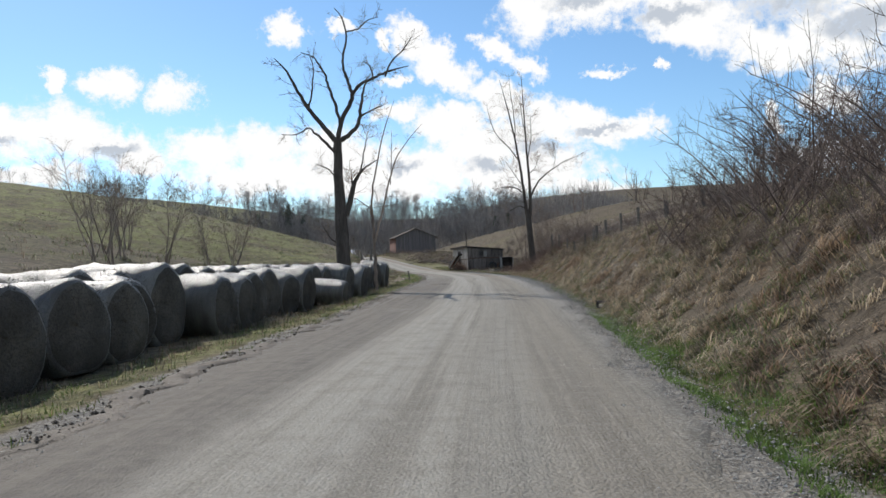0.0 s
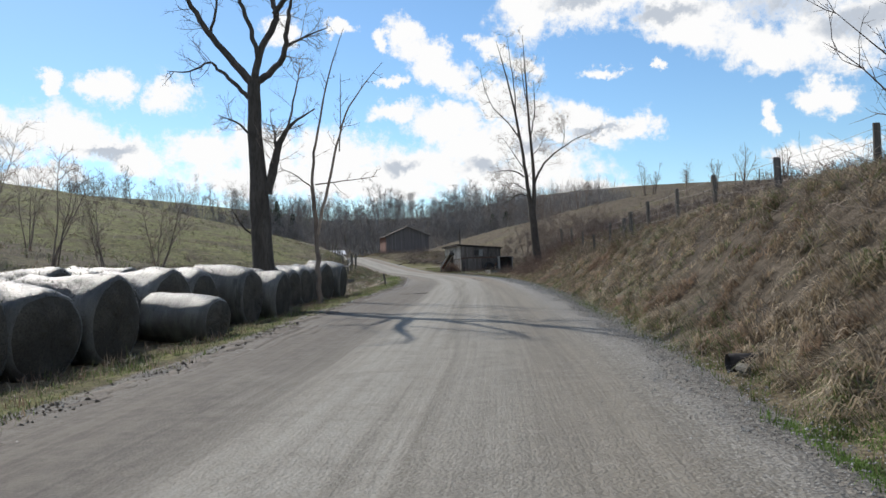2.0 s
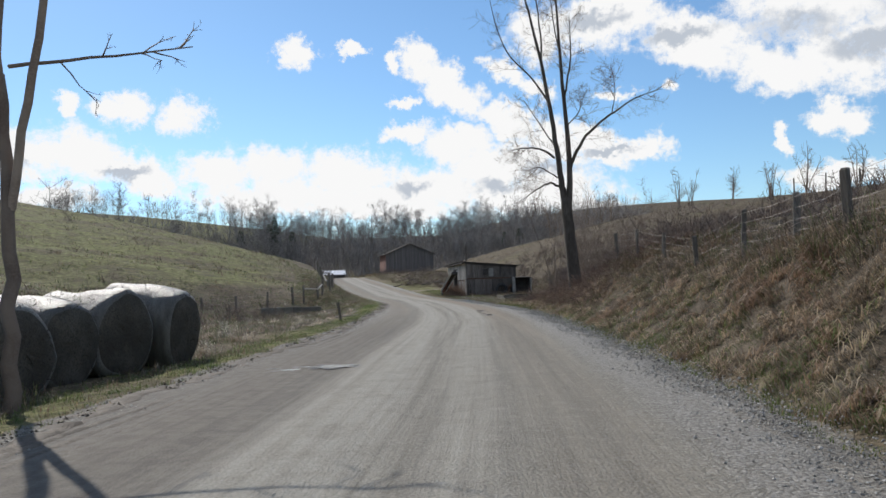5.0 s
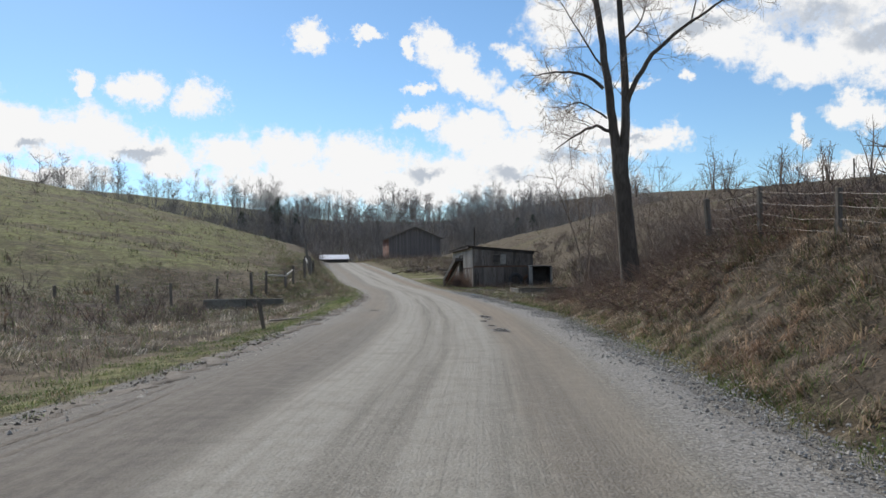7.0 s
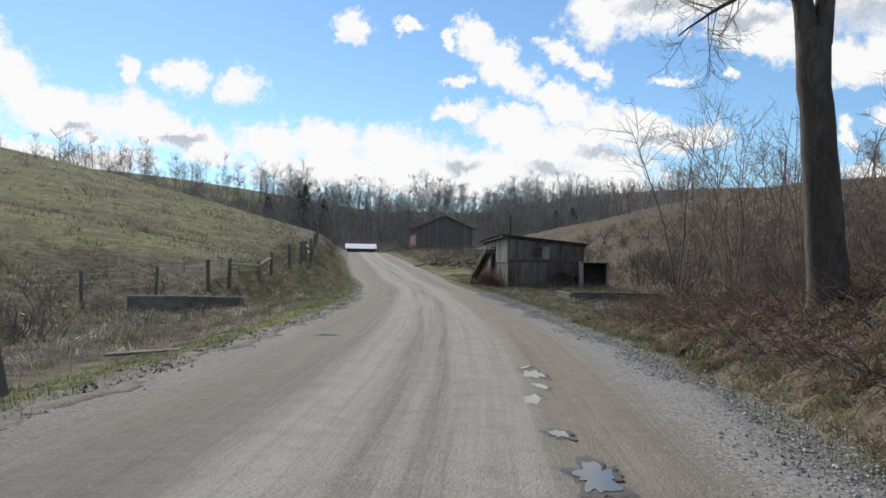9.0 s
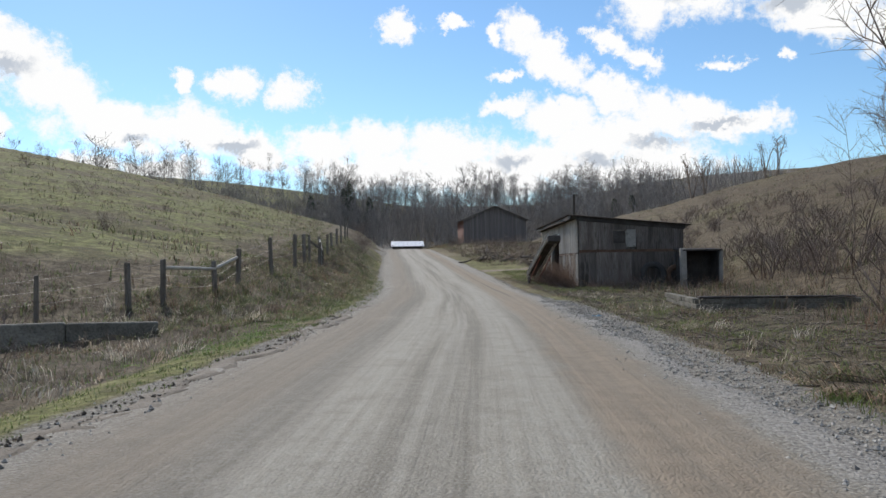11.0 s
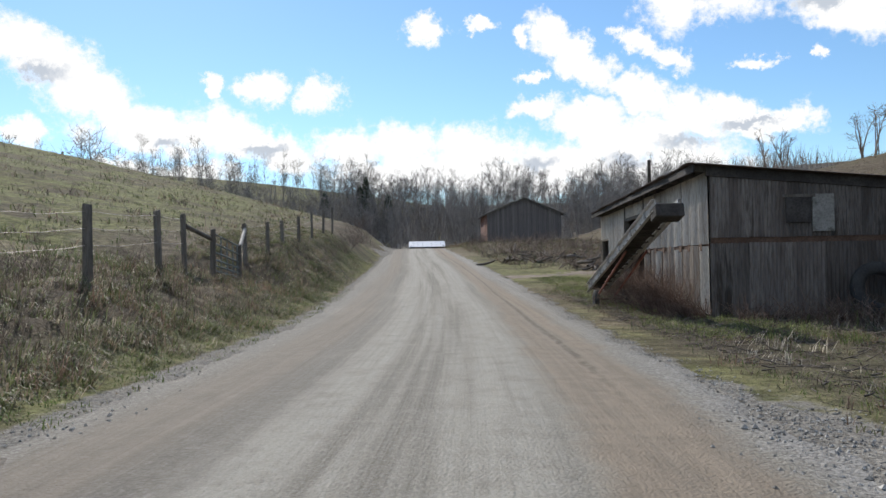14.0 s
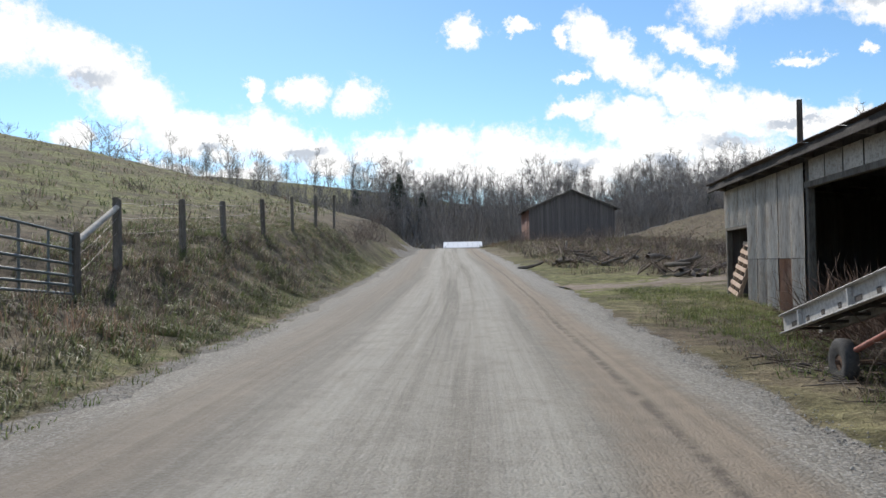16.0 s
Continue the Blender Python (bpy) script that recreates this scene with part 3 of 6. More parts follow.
def build_road():
    ys = np.arange(-12, 192, 0.3)
    u = np.concatenate([[-1.10], np.linspace(-1.03, 1.03, 27), [1.10]])
    l, r = road_left(ys), road_right(ys)
    rag = 0.10 * np.sin(ys * 1.3) + 0.07 * np.sin(ys * 3.1 + 1) + 0.05 * np.sin(ys * 7.3)
    l, r = l + rag, r + 0.8 * np.roll(rag, 17)
    mid, half = (l + r) / 2, (r - l) / 2
    x = mid[:, None] + u[None, :] * half[:, None]
    y = np.repeat(ys[:, None], len(u), 1)
    z = road_height(y) + 0.05 * (1 - u[None, :] ** 2) + 0.004
    ruts = np.exp(-((u[None, :] + 0.42) / 0.10) ** 2) + np.exp(-((u[None, :] - 0.10) / 0.10) ** 2) + np.exp(-((u[None, :] - 0.62) / 0.10) ** 2)
    z = z - 0.018 * ruts + 0.008 * wave(x * 0.9, y * 0.25)
    z[:, 0] -= 0.14
    z[:, -1] -= 0.14
    me = fast_mesh("road", np.stack([x, y, z], -1).reshape(-1, 3), grid_faces(len(ys), len(u)), ROAD, True)
    attribute(me, "across", x - ((road_left(ys) + road_right(ys)) / 2)[:, None])
    attribute(me, "along", y)
    return tagged(new("road", me), "pale graded gravel road with wheel tracks and silt", "road", kind="structure")


build_ground()
build_road()


def side_track():
    """The worn mud track that leaves the road between the shed and the barn."""
    t = np.linspace(0, 1, 40)
    cx, cy = -3.2 + 9.5 * t, 114 + 5.5 * t + 2.5 * t * t
    u = np.linspace(-1, 1, 11)
    nx, ny = -0.42, 0.9
    half = 2.4 - 0.9 * t + 0.25 * np.sin(t * 19)
    x = cx[:, None] + u[None, :] * half[:, None] * nx
    y = cy[:, None] + u[None, :] * half[:, None] * ny
    z = land(x, y) + 0.035 - 0.10 * np.abs(u[None, :]) ** 4 - 0.05 * np.exp(-((np.abs(u[None, :]) - 0.45) / 0.15) ** 2)
    me = fast_mesh("mud_track", np.stack([x, y, z], -1).reshape(-1, 3), grid_faces(40, 11), MUD, True)
    tagged(new("mud_track", me), "rutted brown mud track leaving the gravel road", "track", kind="structure")


MUD = surface("brown mud track", [(0.165, 0.125, 0.090), (0.240, 0.190, 0.140), (0.090, 0.068, 0.050)], 1.2, 0.9, 0.8, 16)
side_track()


# ---- helpers for things ----
def thing(name, at=(0, 0, 0), turn=0.0, label="", category="", group=""):
    ob = new(name)
    ob.matrix_basis = pose(*at, 0, 0, turn)
    return tagged(ob, label, category, group)


def part(name, shape, material, parent, label=""):
    """Links a bmesh or a mesh as one part of a thing."""
    if isinstance(shape, bmesh.types.BMesh):
        me = bpy.data.meshes.new(name)
        shape.to_mesh(me)
        shape.free()
        me.materials.append(material)
    else:
        me = shape
    ob = new(name, me)
    ob.parent = parent
    return tagged(ob, label)


def piece(name, me, parent, m):
    ob = new(name, me)
    ob.parent = parent
    ob.matrix_basis = m
    return ob


def box(size, at=(0, 0, 0), turn=(0, 0, 0), bm=None, bevel=0.0):
    """A box with eased edges, its centre at a place."""
    bm = bm or bmesh.new()
    made = bmesh.ops.create_cube(bm, size=1.0, matrix=pose(*at, *turn) @ Matrix.Diagonal((*size, 1)))
    if bevel:
        edges = list({e for v in made["verts"] for e in v.link_edges})
        bmesh.ops.bevel(bm, geom=edges, offset=bevel, segments=1, affect="EDGES")
    return bm


def box_mesh(name, size, material, bevel=0.006):
    bm = box(size, bevel=bevel)
    me = bpy.data.meshes.new(name)
    bm.to_mesh(me)
    bm.free()
    me.materials.append(material)
    return me


class Tubes:
    """Collects tapered round limbs into one mesh."""

    def __init__(self):
        self.v, self.f, self.count = [], [], 0

    def add(self, points, radii, sides=6):
        p = np.asarray(points, float)
        k = len(p)
        t = np.gradient(p, axis=0)
        t /= np.maximum(np.linalg.norm(t, axis=1, keepdims=True), 1e-9)
        ref = np.array([0.31, 0.95, 0.05]) if abs(t[0, 2]) > 0.6 else np.array([0.0, 0.1, 1.0])
        a = np.cross(t, ref)
        a /= np.maximum(np.linalg.norm(a, axis=1, keepdims=True), 1e-9)
        b = np.cross(t, a)
        ang = np.arange(sides) * 2 * np.pi / sides
        ring = a[:, None, :] * np.cos(ang)[None, :, None] + b[:, None, :] * np.sin(ang)[None, :, None]
        verts = p[:, None, :] + ring * np.asarray(radii, float)[:, None, None]
        self.v.append(verts.reshape(-1, 3))
        i = np.arange(k - 1)[:, None] * sides
        j = np.arange(sides)[None, :]
        j2 = (j + 1) % sides
        q = np.stack([i + j, i + j2, i + sides + j2, i + sides + j], -1).reshape(-1, 4) + self.count
        self.f.append(q)
        self.count += k * sides

    def mesh(self, name, material):
        return fast_mesh(name, np.concatenate(self.v), np.concatenate(self.f), material, True)


def bend(rng, start, way, length, steps, wander, lift=0.0):
    """A limb's line: it wanders, and lifts or droops on the way."""
    pts, d = [np.array(start, float)], np.array(way, float)
    d /= np.linalg.norm(d)
    for _ in range(steps):
        d = d + rng.normal(0, wander, 3) + np.array([0, 0, lift])
        d /= np.linalg.norm(d)
        pts.append(pts[-1] + d * length / steps)
    return np.array(pts), d


def twigs(rng, tubes, line, radius, count, length, depth, spread=0.9, lift=0.06, sides=3, first=0.25, share=2):
    """Side shoots along a limb, with shoots of their own."""
    n = len(line) - 1
    for _ in range(count):
        u = rng.uniform(first, 0.98) * n
        i = min(int(u), n - 1)
        p = line[i] + (line[i + 1] - line[i]) * (u - i)
        along = line[i + 1] - line[i]
        along = along / max(np.linalg.norm(along), 1e-9)
        side = rng.normal(0, 1, 3)
        side -= along * side.dot(along)
        side /= max(np.linalg.norm(side), 1e-9)
        d = along * rng.uniform(0.35, 0.9) + side * spread
        ln = length * rng.uniform(0.5, 1.25) * (1.15 - 0.5 * u / n)
        r = radius * rng.uniform(0.7, 1.2)
        k = 4 if depth > 0 else 2
        pts, _ = bend(rng, p, d, ln, k, 0.16, lift)
        tubes.add(pts, np.linspace(r, r * 0.25, k + 1), sides)
        if depth > 0:
            twigs(rng, tubes, pts, r * 0.55, max(2, count // share), ln * 0.5, depth - 1, spread, lift, 3, 0.2, share)


def limbed_tree(name, at, limbs, rng, depth_scale, twig_count, twig_len, label, bark=BARK, tall=1.0, stout=1.0, slim=1.0):
    """A tree from its main limbs: rows of (offset right, height, radius), spread fore and aft by chance."""
    tree = thing(name, at, 0, label, "tree")
    wood, crown = Tubes(), Tubes()
    for index, limb in enumerate(limbs):
        a = np.array(limb, float) * (1, tall, stout if index == 0 else stout * slim)
        depth = np.zeros(len(a))
        if index:
            drift = rng.uniform(-depth_scale, depth_scale)
            run = np.concatenate([[0], np.cumsum(np.hypot(np.diff(a[:, 0]), np.diff(a[:, 1])))])
            depth = drift * run
        pts = np.stack([a[:, 0], depth, a[:, 1]], 1)
        # finer, slightly crooked line
        t = np.linspace(0, len(a) - 1, 4 * (len(a) - 1) + 1)
        fine = np.stack([np.interp(t, np.arange(len(a)), pts[:, c]) for c in range(3)], 1)
        rad = np.interp(t, np.arange(len(a)), a[:, 2])
        for _ in range(2):
            fine[1:-1] = 0.25 * fine[:-2] + 0.5 * fine[1:-1] + 0.25 * fine[2:]
        wob = rng.normal(0, 1, fine.shape) * np.minimum(rad, 0.06)[:, None] * (0.16 if rad[0] > 0.12 else 0.35)
        wob[0] = 0
        fine = fine + wob
        wood.add(fine, rad, 10 if a[0, 2] > 0.12 else 7)
        if index:
            twigs(rng, crown, fine, max(rad[-1] * 0.8, 0.012), twig_count, twig_len, 2)
    part("trunk", wood.mesh("trunk", bark), bark, tree)
    tagged(part("crown", crown.mesh("crown", TWIG), TWIG, tree, "bare leafless twigs"), kind="stuff")
    return tree


def sapling(name, x, y, height, stems, rng, label, spread=0.16, twig=8, lean=(0, 0), category="tree", thick=0.035, lift=0.02, foot=0.25, bark=TWIG):
    """A young bare tree or shrub of several thin stems."""
    tree = thing(name, (x, y, ground_at(x, y) - 0.05), 0, label, category)
    wood, crown = Tubes(), Tubes()
    for _ in range(stems):
        a = rng.uniform(0, 2 * math.pi)
        d = (math.cos(a) * spread + lean[0], math.sin(a) * spread + lean[1], 1)
        h = height * rng.uniform(0.65, 1.0)
        base = min(0.04 * stems, foot)
        start = (rng.normal(0, base), rng.normal(0, base), 0)
        pts, _ = bend(rng, start, d, h, 9, 0.06, lift)
        r = thick * (0.5 + 0.5 * h / height) * rng.uniform(0.8, 1.2)
        wood.add(pts, np.linspace(r, r * 0.15, 10), 5)
        twigs(rng, crown, pts, r * 0.34, twig, h * 0.30, 1, 0.75, 0.10, share=3 if stems > 6 else 2)
        if stems <= 6:
            part("stem", wood.mesh("stem", bark), bark, tree)
            wood = Tubes()
    if stems > 6:
        crown.v += wood.v
        crown.f += [f + crown.count for f in wood.f]
        crown.count += wood.count
    tagged(part("brush" if stems > 6 else "crown", crown.mesh("brush", bark), bark, tree), kind="stuff")
    return tree


# ---- hay bales ----
def hay_bale(seed, droop):
    """A round bale on its side, its axis along x: slumped and rumpled, with a rounded shoulder and a bulging end."""
    rng = np.random.default_rng(seed)
    bale = thing("hay_bale", (0, 0, 0), 0, "round hay bale in weathered grey net wrap, lying beside the road", "hay bale", "row of hay bales")
    k, radius, half = 48, 0.70, 0.74
    us = np.array([-1, -0.985, -0.94, -0.85, -0.65, -0.4, -0.13, 0.15, 0.42, 0.66, 0.86, 0.945, 0.985, 1])
    rs = np.interp(np.abs(us), [0, 0.66, 0.86, 0.945, 0.985, 1], [1.0, 1.01, 0.995, 0.96, 0.91, 0.86])
    ang = np.arange(k) * 2 * np.pi / k
    ph = rng.uniform(0, 6.28, 8)
    verts = []
    for u, r in zip(us, rs):
        lump = (0.030 * np.sin(2 * ang + ph[0] + u) + 0.026 * np.sin(3 * ang + ph[1] + 2.2 * u) + 0.016 * np.sin(5 * ang - 3 * u + ph[2])
                + 0.010 * np.sin(9 * ang + 6 * u + ph[3]) + 0.022 * np.sin(5.1 * u + ph[4]) * np.cos(ang - 0.3) + 0.006 * rng.normal(0, 1, k))
        # shallow furrows where the wrap is drawn tight
        lump = lump - 0.020 * np.exp(-((u - 0.35 * np.sin(ph[5])) / 0.07) ** 2) - 0.016 * np.exp(-((u + 0.55 * np.cos(ph[6])) / 0.05) ** 2)
        rr = radius * r * (1 + lump)
        yy, zz = rr * np.sin(ang), rr * np.cos(ang)
        low = np.clip(-zz - 0.30, 0, 1)
        zz = np.maximum(zz, -0.60) * (1 - droop * 0.10) - droop * 0.05 * u
        verts.append(np.stack([u * half + 0.03 * np.sin(ang + ph[7]) * abs(u), yy * (1 + 0.22 * low + droop * 0.06), zz], 1))
    faces = []
    for i in range(len(us) - 1):
        for j in range(k):
            j2 = (j + 1) % k
            faces.append((i * k + j, i * k + j2, (i + 1) * k + j2, (i + 1) * k + j))
    part("wrap", fast_mesh("wrap", np.concatenate(verts), faces, NETWRAP, True), NETWRAP, bale)
    for side in (-1, 1):
        rim = verts[-1 if side > 0 else 0]
        v, f = [], []
        scales = [1.0, 0.9, 0.72, 0.5, 0.26]
        for s, push in zip(scales, [0, 0.03, 0.055, 0.06, 0.07]):
            ring = rim * np.array([1, s, s]) + np.array([side * push, 0, 0]) + rng.normal(0, 0.009, rim.shape) * (s < 1)
            v.append(ring)
        v.append(np.array([[side * (half + 0.07), 0, 0]]))
        for i in range(4):
            for j in range(k):
                j2 = (j + 1) % k
                f.append((i * k + j, i * k + j2, (i + 1) * k + j2, (i + 1) * k + j))
        for j in range(0, k, 2):
            f.append((4 * k + j, 4 * k + j + 1, 4 * k + (j + 2) % k, 5 * k))
        part("end", fast_mesh("end", np.concatenate(v), f, HAY, True), HAY, bale, "dark weathered hay end")
    # loose straws standing out of the ends and the wrap
    n = 900
    a, x = rng.uniform(-2.4, 2.4, n), rng.uniform(-half, half, n)
    base = np.stack([x, radius * 0.97 * np.sin(a), radius * 0.97 * np.cos(a)], 1)
    face = rng.uniform(0, 1, n) < 0.5
    q = np.sqrt(rng.uniform(0.02, 0.8, n))
    base[face] = np.stack([np.full(n, half + 0.03), radius * q * np.sin(a * 1.3), radius * q * np.cos(a * 1.3)], 1)[face]
    out = np.stack([rng.normal(0, 0.5, n) + face, np.sin(a) + rng.normal(0, 0.7, n), np.cos(a) + rng.normal(0, 0.7, n)], 1)
    out *= (rng.uniform(0.03, 0.09, n) / np.linalg.norm(out, axis=1))[:, None]
    wide = rng.normal(0, 0.003, (n, 3))
    v = np.stack([base - wide, base + wide, base + out], 1).reshape(-1, 3)
    tagged(part("straw", fast_mesh("straw", v, np.arange(3 * n).reshape(-1, 3), HAY), HAY, bale, "loose straws"), kind="stuff")
    return bale


def bale_rows():
    rng = np.random.default_rng(11)
    kinds = [hay_bale(5, 0.2), hay_bale(6, 0.7), hay_bale(7, 0.0), hay_bale(8, 1.0)]
    # the row along the road: the end nearest the road, and the height of the top
    front = [(-4.7, 2.6, 1.2), (-4.8, 4.0, 1.15), (-4.7, 5.4, 1.2), (-4.8, 6.7, 1.15), (-4.7, 8.2, 1.1), (-4.75, 10.0, 1.12), (-4.7, 11.3, 1.1), (-5.1, 12.5, 1.2),
             (-5.05, 13.9, 1.36), (-4.45, 15.4, 1.15), (-4.35, 16.7, 1.13), (-4.5, 18.1, 1.12), (-4.65, 20.2, 1.17), (-4.35, 21.4, 1.15), (-4.1, 22.9, 1.2),
             (-4.7, 24.6, 1.1), (-4.55, 26.6, 1.25), (-4.3, 27.9, 1.3), (-3.7, 29.5, 1.32), (-3.35, 31.2, 1.13)]
    far = [(-4.3, 33.0, 1.2), (-4.2, 34.4, 1.22), (-4.3, 35.8, 1.2), (-4.2, 37.3, 1.25), (-4.1, 38.7, 1.25), (-4.05, 40.0, 1.27), (-3.7, 41.3, 1.33), (-3.35, 42.8, 1.42)]
    spots = []
    for x, y, top in front + far:
        spots.append((x - 0.76, y, top, rng.uniform(-15, -3), rng.uniform(0.94, 1.04)))
    for i in range(22):
        y = 1.4 + 1.43 * i + rng.uniform(-0.12, 0.12)
        spots.append((-6.55 + 0.012 * y + rng.uniform(-0.2, 0.2), y, 1.26 + rng.uniform(-0.07, 0.10), rng.uniform(-18, -2), rng.uniform(0.98, 1.08)))
    used = set()
    for i, (x, y, top, turn, length) in enumerate(spots):
        g = ground_at(x, y) - 0.03
        tall = (top - g) / 1.30
        kind = int(rng.integers(0, 4)) if i > 3 else i
        m = pose(x, y, g + 0.60 * tall, 0, rng.uniform(-3, 3), turn)
        if kind not in used:
            used.add(kind)
            bale = kinds[kind]
            bale.matrix_basis = m
        else:
            bale = copy_thing(kinds[kind], m)
        bale.scale = (length, min(tall, 1.04), tall)
    low = copy_thing(kinds[1], pose(-4.02, 25.4, ground_at(-4.0, 25.4) + 0.42, 0, 2, -4))
    low.scale = (0.86, 1.0, 0.70)
    tagged(low, "slumped half-collapsed hay bale in front of the row")


bale_rows()


# ---- large trees ----
def dead_tree():
    """The big dead tree behind the bales: a broken lower limb and a twisted bare crown."""
    limbs = [
        [(0.10, 0, 0.52), (0.05, 0.5, 0.40), (0.0, 1.5, 0.355), (-0.03, 3.0, 0.335), (-0.08, 4.2, 0.27), (-0.12, 5.3, 0.235), (-0.12, 6.6, 0.21)],
        [(-0.12, 6.5, 0.19), (-0.80, 7.3, 0.15), (-1.35, 7.95, 0.125), (-1.72, 8.6, 0.10), (-2.15, 9.45, 0.065), (-2.65, 9.95, 0.025)],
        [(-0.10, 6.5, 0.17), (0.05, 7.4, 0.15), (0.50, 8.35, 0.14), (0.62, 8.55, 0.13), (0.40, 9.1, 0.10), (0.16, 9.7, 0.085), (0.18, 10.4, 0.075), (0.38, 11.2, 0.06), (0.15, 12.1, 0.045), (-0.20, 12.5, 0.02)],
        [(0.55, 8.5, 0.12), (1.10, 9.0, 0.10), (1.75, 9.15, 0.085), (2.30, 9.35, 0.065), (3.20, 9.45, 0.02)],
        [(2.10, 9.28, 0.07), (2.38, 10.0, 0.055), (2.90, 10.45, 0.04), (3.28, 11.1, 0.018)],
        [(1.55, 9.12, 0.06), (1.48, 9.75, 0.045), (1.10, 10.05, 0.018)],
        [(0.38, 11.2, 0.05), (0.98, 11.3, 0.042), (1.35, 11.7, 0.032), (1.85, 11.8, 0.015)],
        [(-0.05, 6.6, 0.17), (0.52, 6.85, 0.14), (0.90, 7.25, 0.12), (1.02, 7.9, 0.10), (1.12, 8.5, 0.07), (1.38, 9.0, 0.025)],
        [(0.95, 7.6, 0.07), (1.45, 7.9, 0.045), (2.10, 8.2, 0.015)],
        [(0.02, 7.3, 0.11), (-0.12, 8.0, 0.10), (-0.45, 8.9, 0.085), (-0.62, 9.5, 0.07), (-1.0, 10.15, 0.045), (-1.65, 10.4, 0.015)],
        [(-1.35, 7.95, 0.07), (-1.22, 8.8, 0.05), (-1.12, 9.8, 0.03), (-1.4, 10.6, 0.012)],
        [(-0.25, 6.1, 0.10), (-0.72, 6.6, 0.085), (-1.15, 6.95, 0.065), (-1.30, 7.15, 0.05), (-1.9, 6.8, 0.035), (-2.5, 6.85, 0.012)],
        [(0.18, 3.4, 0.21), (0.42, 4.2, 0.18), (0.60, 4.85, 0.13), (0.95, 5.35, 0.075), (1.70, 5.75, 0.02)],
        [(0.85, 5.2, 0.055), (1.08, 6.3, 0.035), (1.2, 7.0, 0.012)],
        [(0.50, 4.5, 0.10), (0.47, 5.15, 0.03)],
        [(-0.15, 5.0, 0.055), (-0.62, 5.45, 0.04), (-1.1, 5.6, 0.012)],
        [(-0.2, 2.2, 0.06), (-0.6, 2.5, 0.035), (-0.95, 3.1, 0.012)],
    ]
    x, y = -4.62, 34.2
    limbed_tree("dead_tree", (x, y, ground_at(x, y) - 0.1), limbs, np.random.default_rng(3), 0.35, 11, 1.0,
                "tall dead grey tree with twisted bare limbs behind hay bales", tall=1.055, stout=0.88, slim=0.8)


def bank_tree():
    """The twin-stemmed bare tree on the end of the bank."""
    limbs = [
        [(0.25, 0, 0.60), (0.14, 0.8, 0.44), (0.06, 2.0, 0.39), (-0.06, 3.4, 0.36), (-0.10, 4.5, 0.37)],
        [(-0.17, 4.3, 0.25), (-0.30, 5.3, 0.20), (-0.43, 6.6, 0.175), (-0.66, 8.6, 0.14), (-0.98, 10.7, 0.11), (-1.45, 13.0, 0.075), (-2.1, 15.6, 0.02)],
        [(0.02, 4.3, 0.23), (0.12, 5.4, 0.195), (0.10, 7.0, 0.165), (-0.05, 9.6, 0.12), (-0.15, 12.5, 0.08), (-0.30, 16.0, 0.02)],
        [(0.14, 5.8, 0.13), (0.50, 6.8, 0.11), (1.15, 7.5, 0.085), (2.1, 8.2, 0.06), (3.0, 8.7, 0.04), (4.0, 8.95, 0.012)],
        [(-0.55, 6.3, 0.09), (-1.2, 6.75, 0.065), (-2.0, 6.75, 0.045), (-2.7, 6.6, 0.015)],
        [(-0.30, 4.9, 0.09), (-0.75, 5.25, 0.07), (-1.4, 4.95, 0.045), (-2.0, 4.5, 0.015)],
        [(-0.68, 8.8, 0.08), (-1.5, 10.0, 0.06), (-2.6, 11.0, 0.045), (-3.1, 12.4, 0.03), (-3.3, 13.6, 0.012)],
        [(-0.98, 10.7, 0.07), (-0.95, 12.4, 0.055), (-1.2, 14.6, 0.03), (-1.3, 16.2, 0.012)],
        [(-0.02, 9.0, 0.07), (0.35, 10.8, 0.05), (0.25, 12.6, 0.02)],
        [(-0.08, 10.6, 0.06), (-0.35, 12.5, 0.04), (-0.45, 14.2, 0.015)],
        [(0.12, 7.8, 0.05), (0.7, 8.4, 0.035), (1.0, 9.4, 0.012)],
        [(2.1, 8.2, 0.04), (2.3, 9.2, 0.025), (2.2, 10.1, 0.01)],
        [(-0.60, 7.0, 0.05), (-1.3, 8.0, 0.035), (-1.9, 8.9, 0.012)],
        [(-0.45, 5.4, 0.05), (-1.2, 6.0, 0.035), (-1.7, 5.8, 0.012)],
    ]
    x, y = 6.92, 62.9
    limbed_tree("bank_tree", (x, y, ground_at(x, y) - 0.35), limbs, np.random.default_rng(8), 0.30, 16, 1.45,
                "tall bare twin-stemmed tree on the grassy bank", stout=0.66)


dead_tree()
bank_tree()


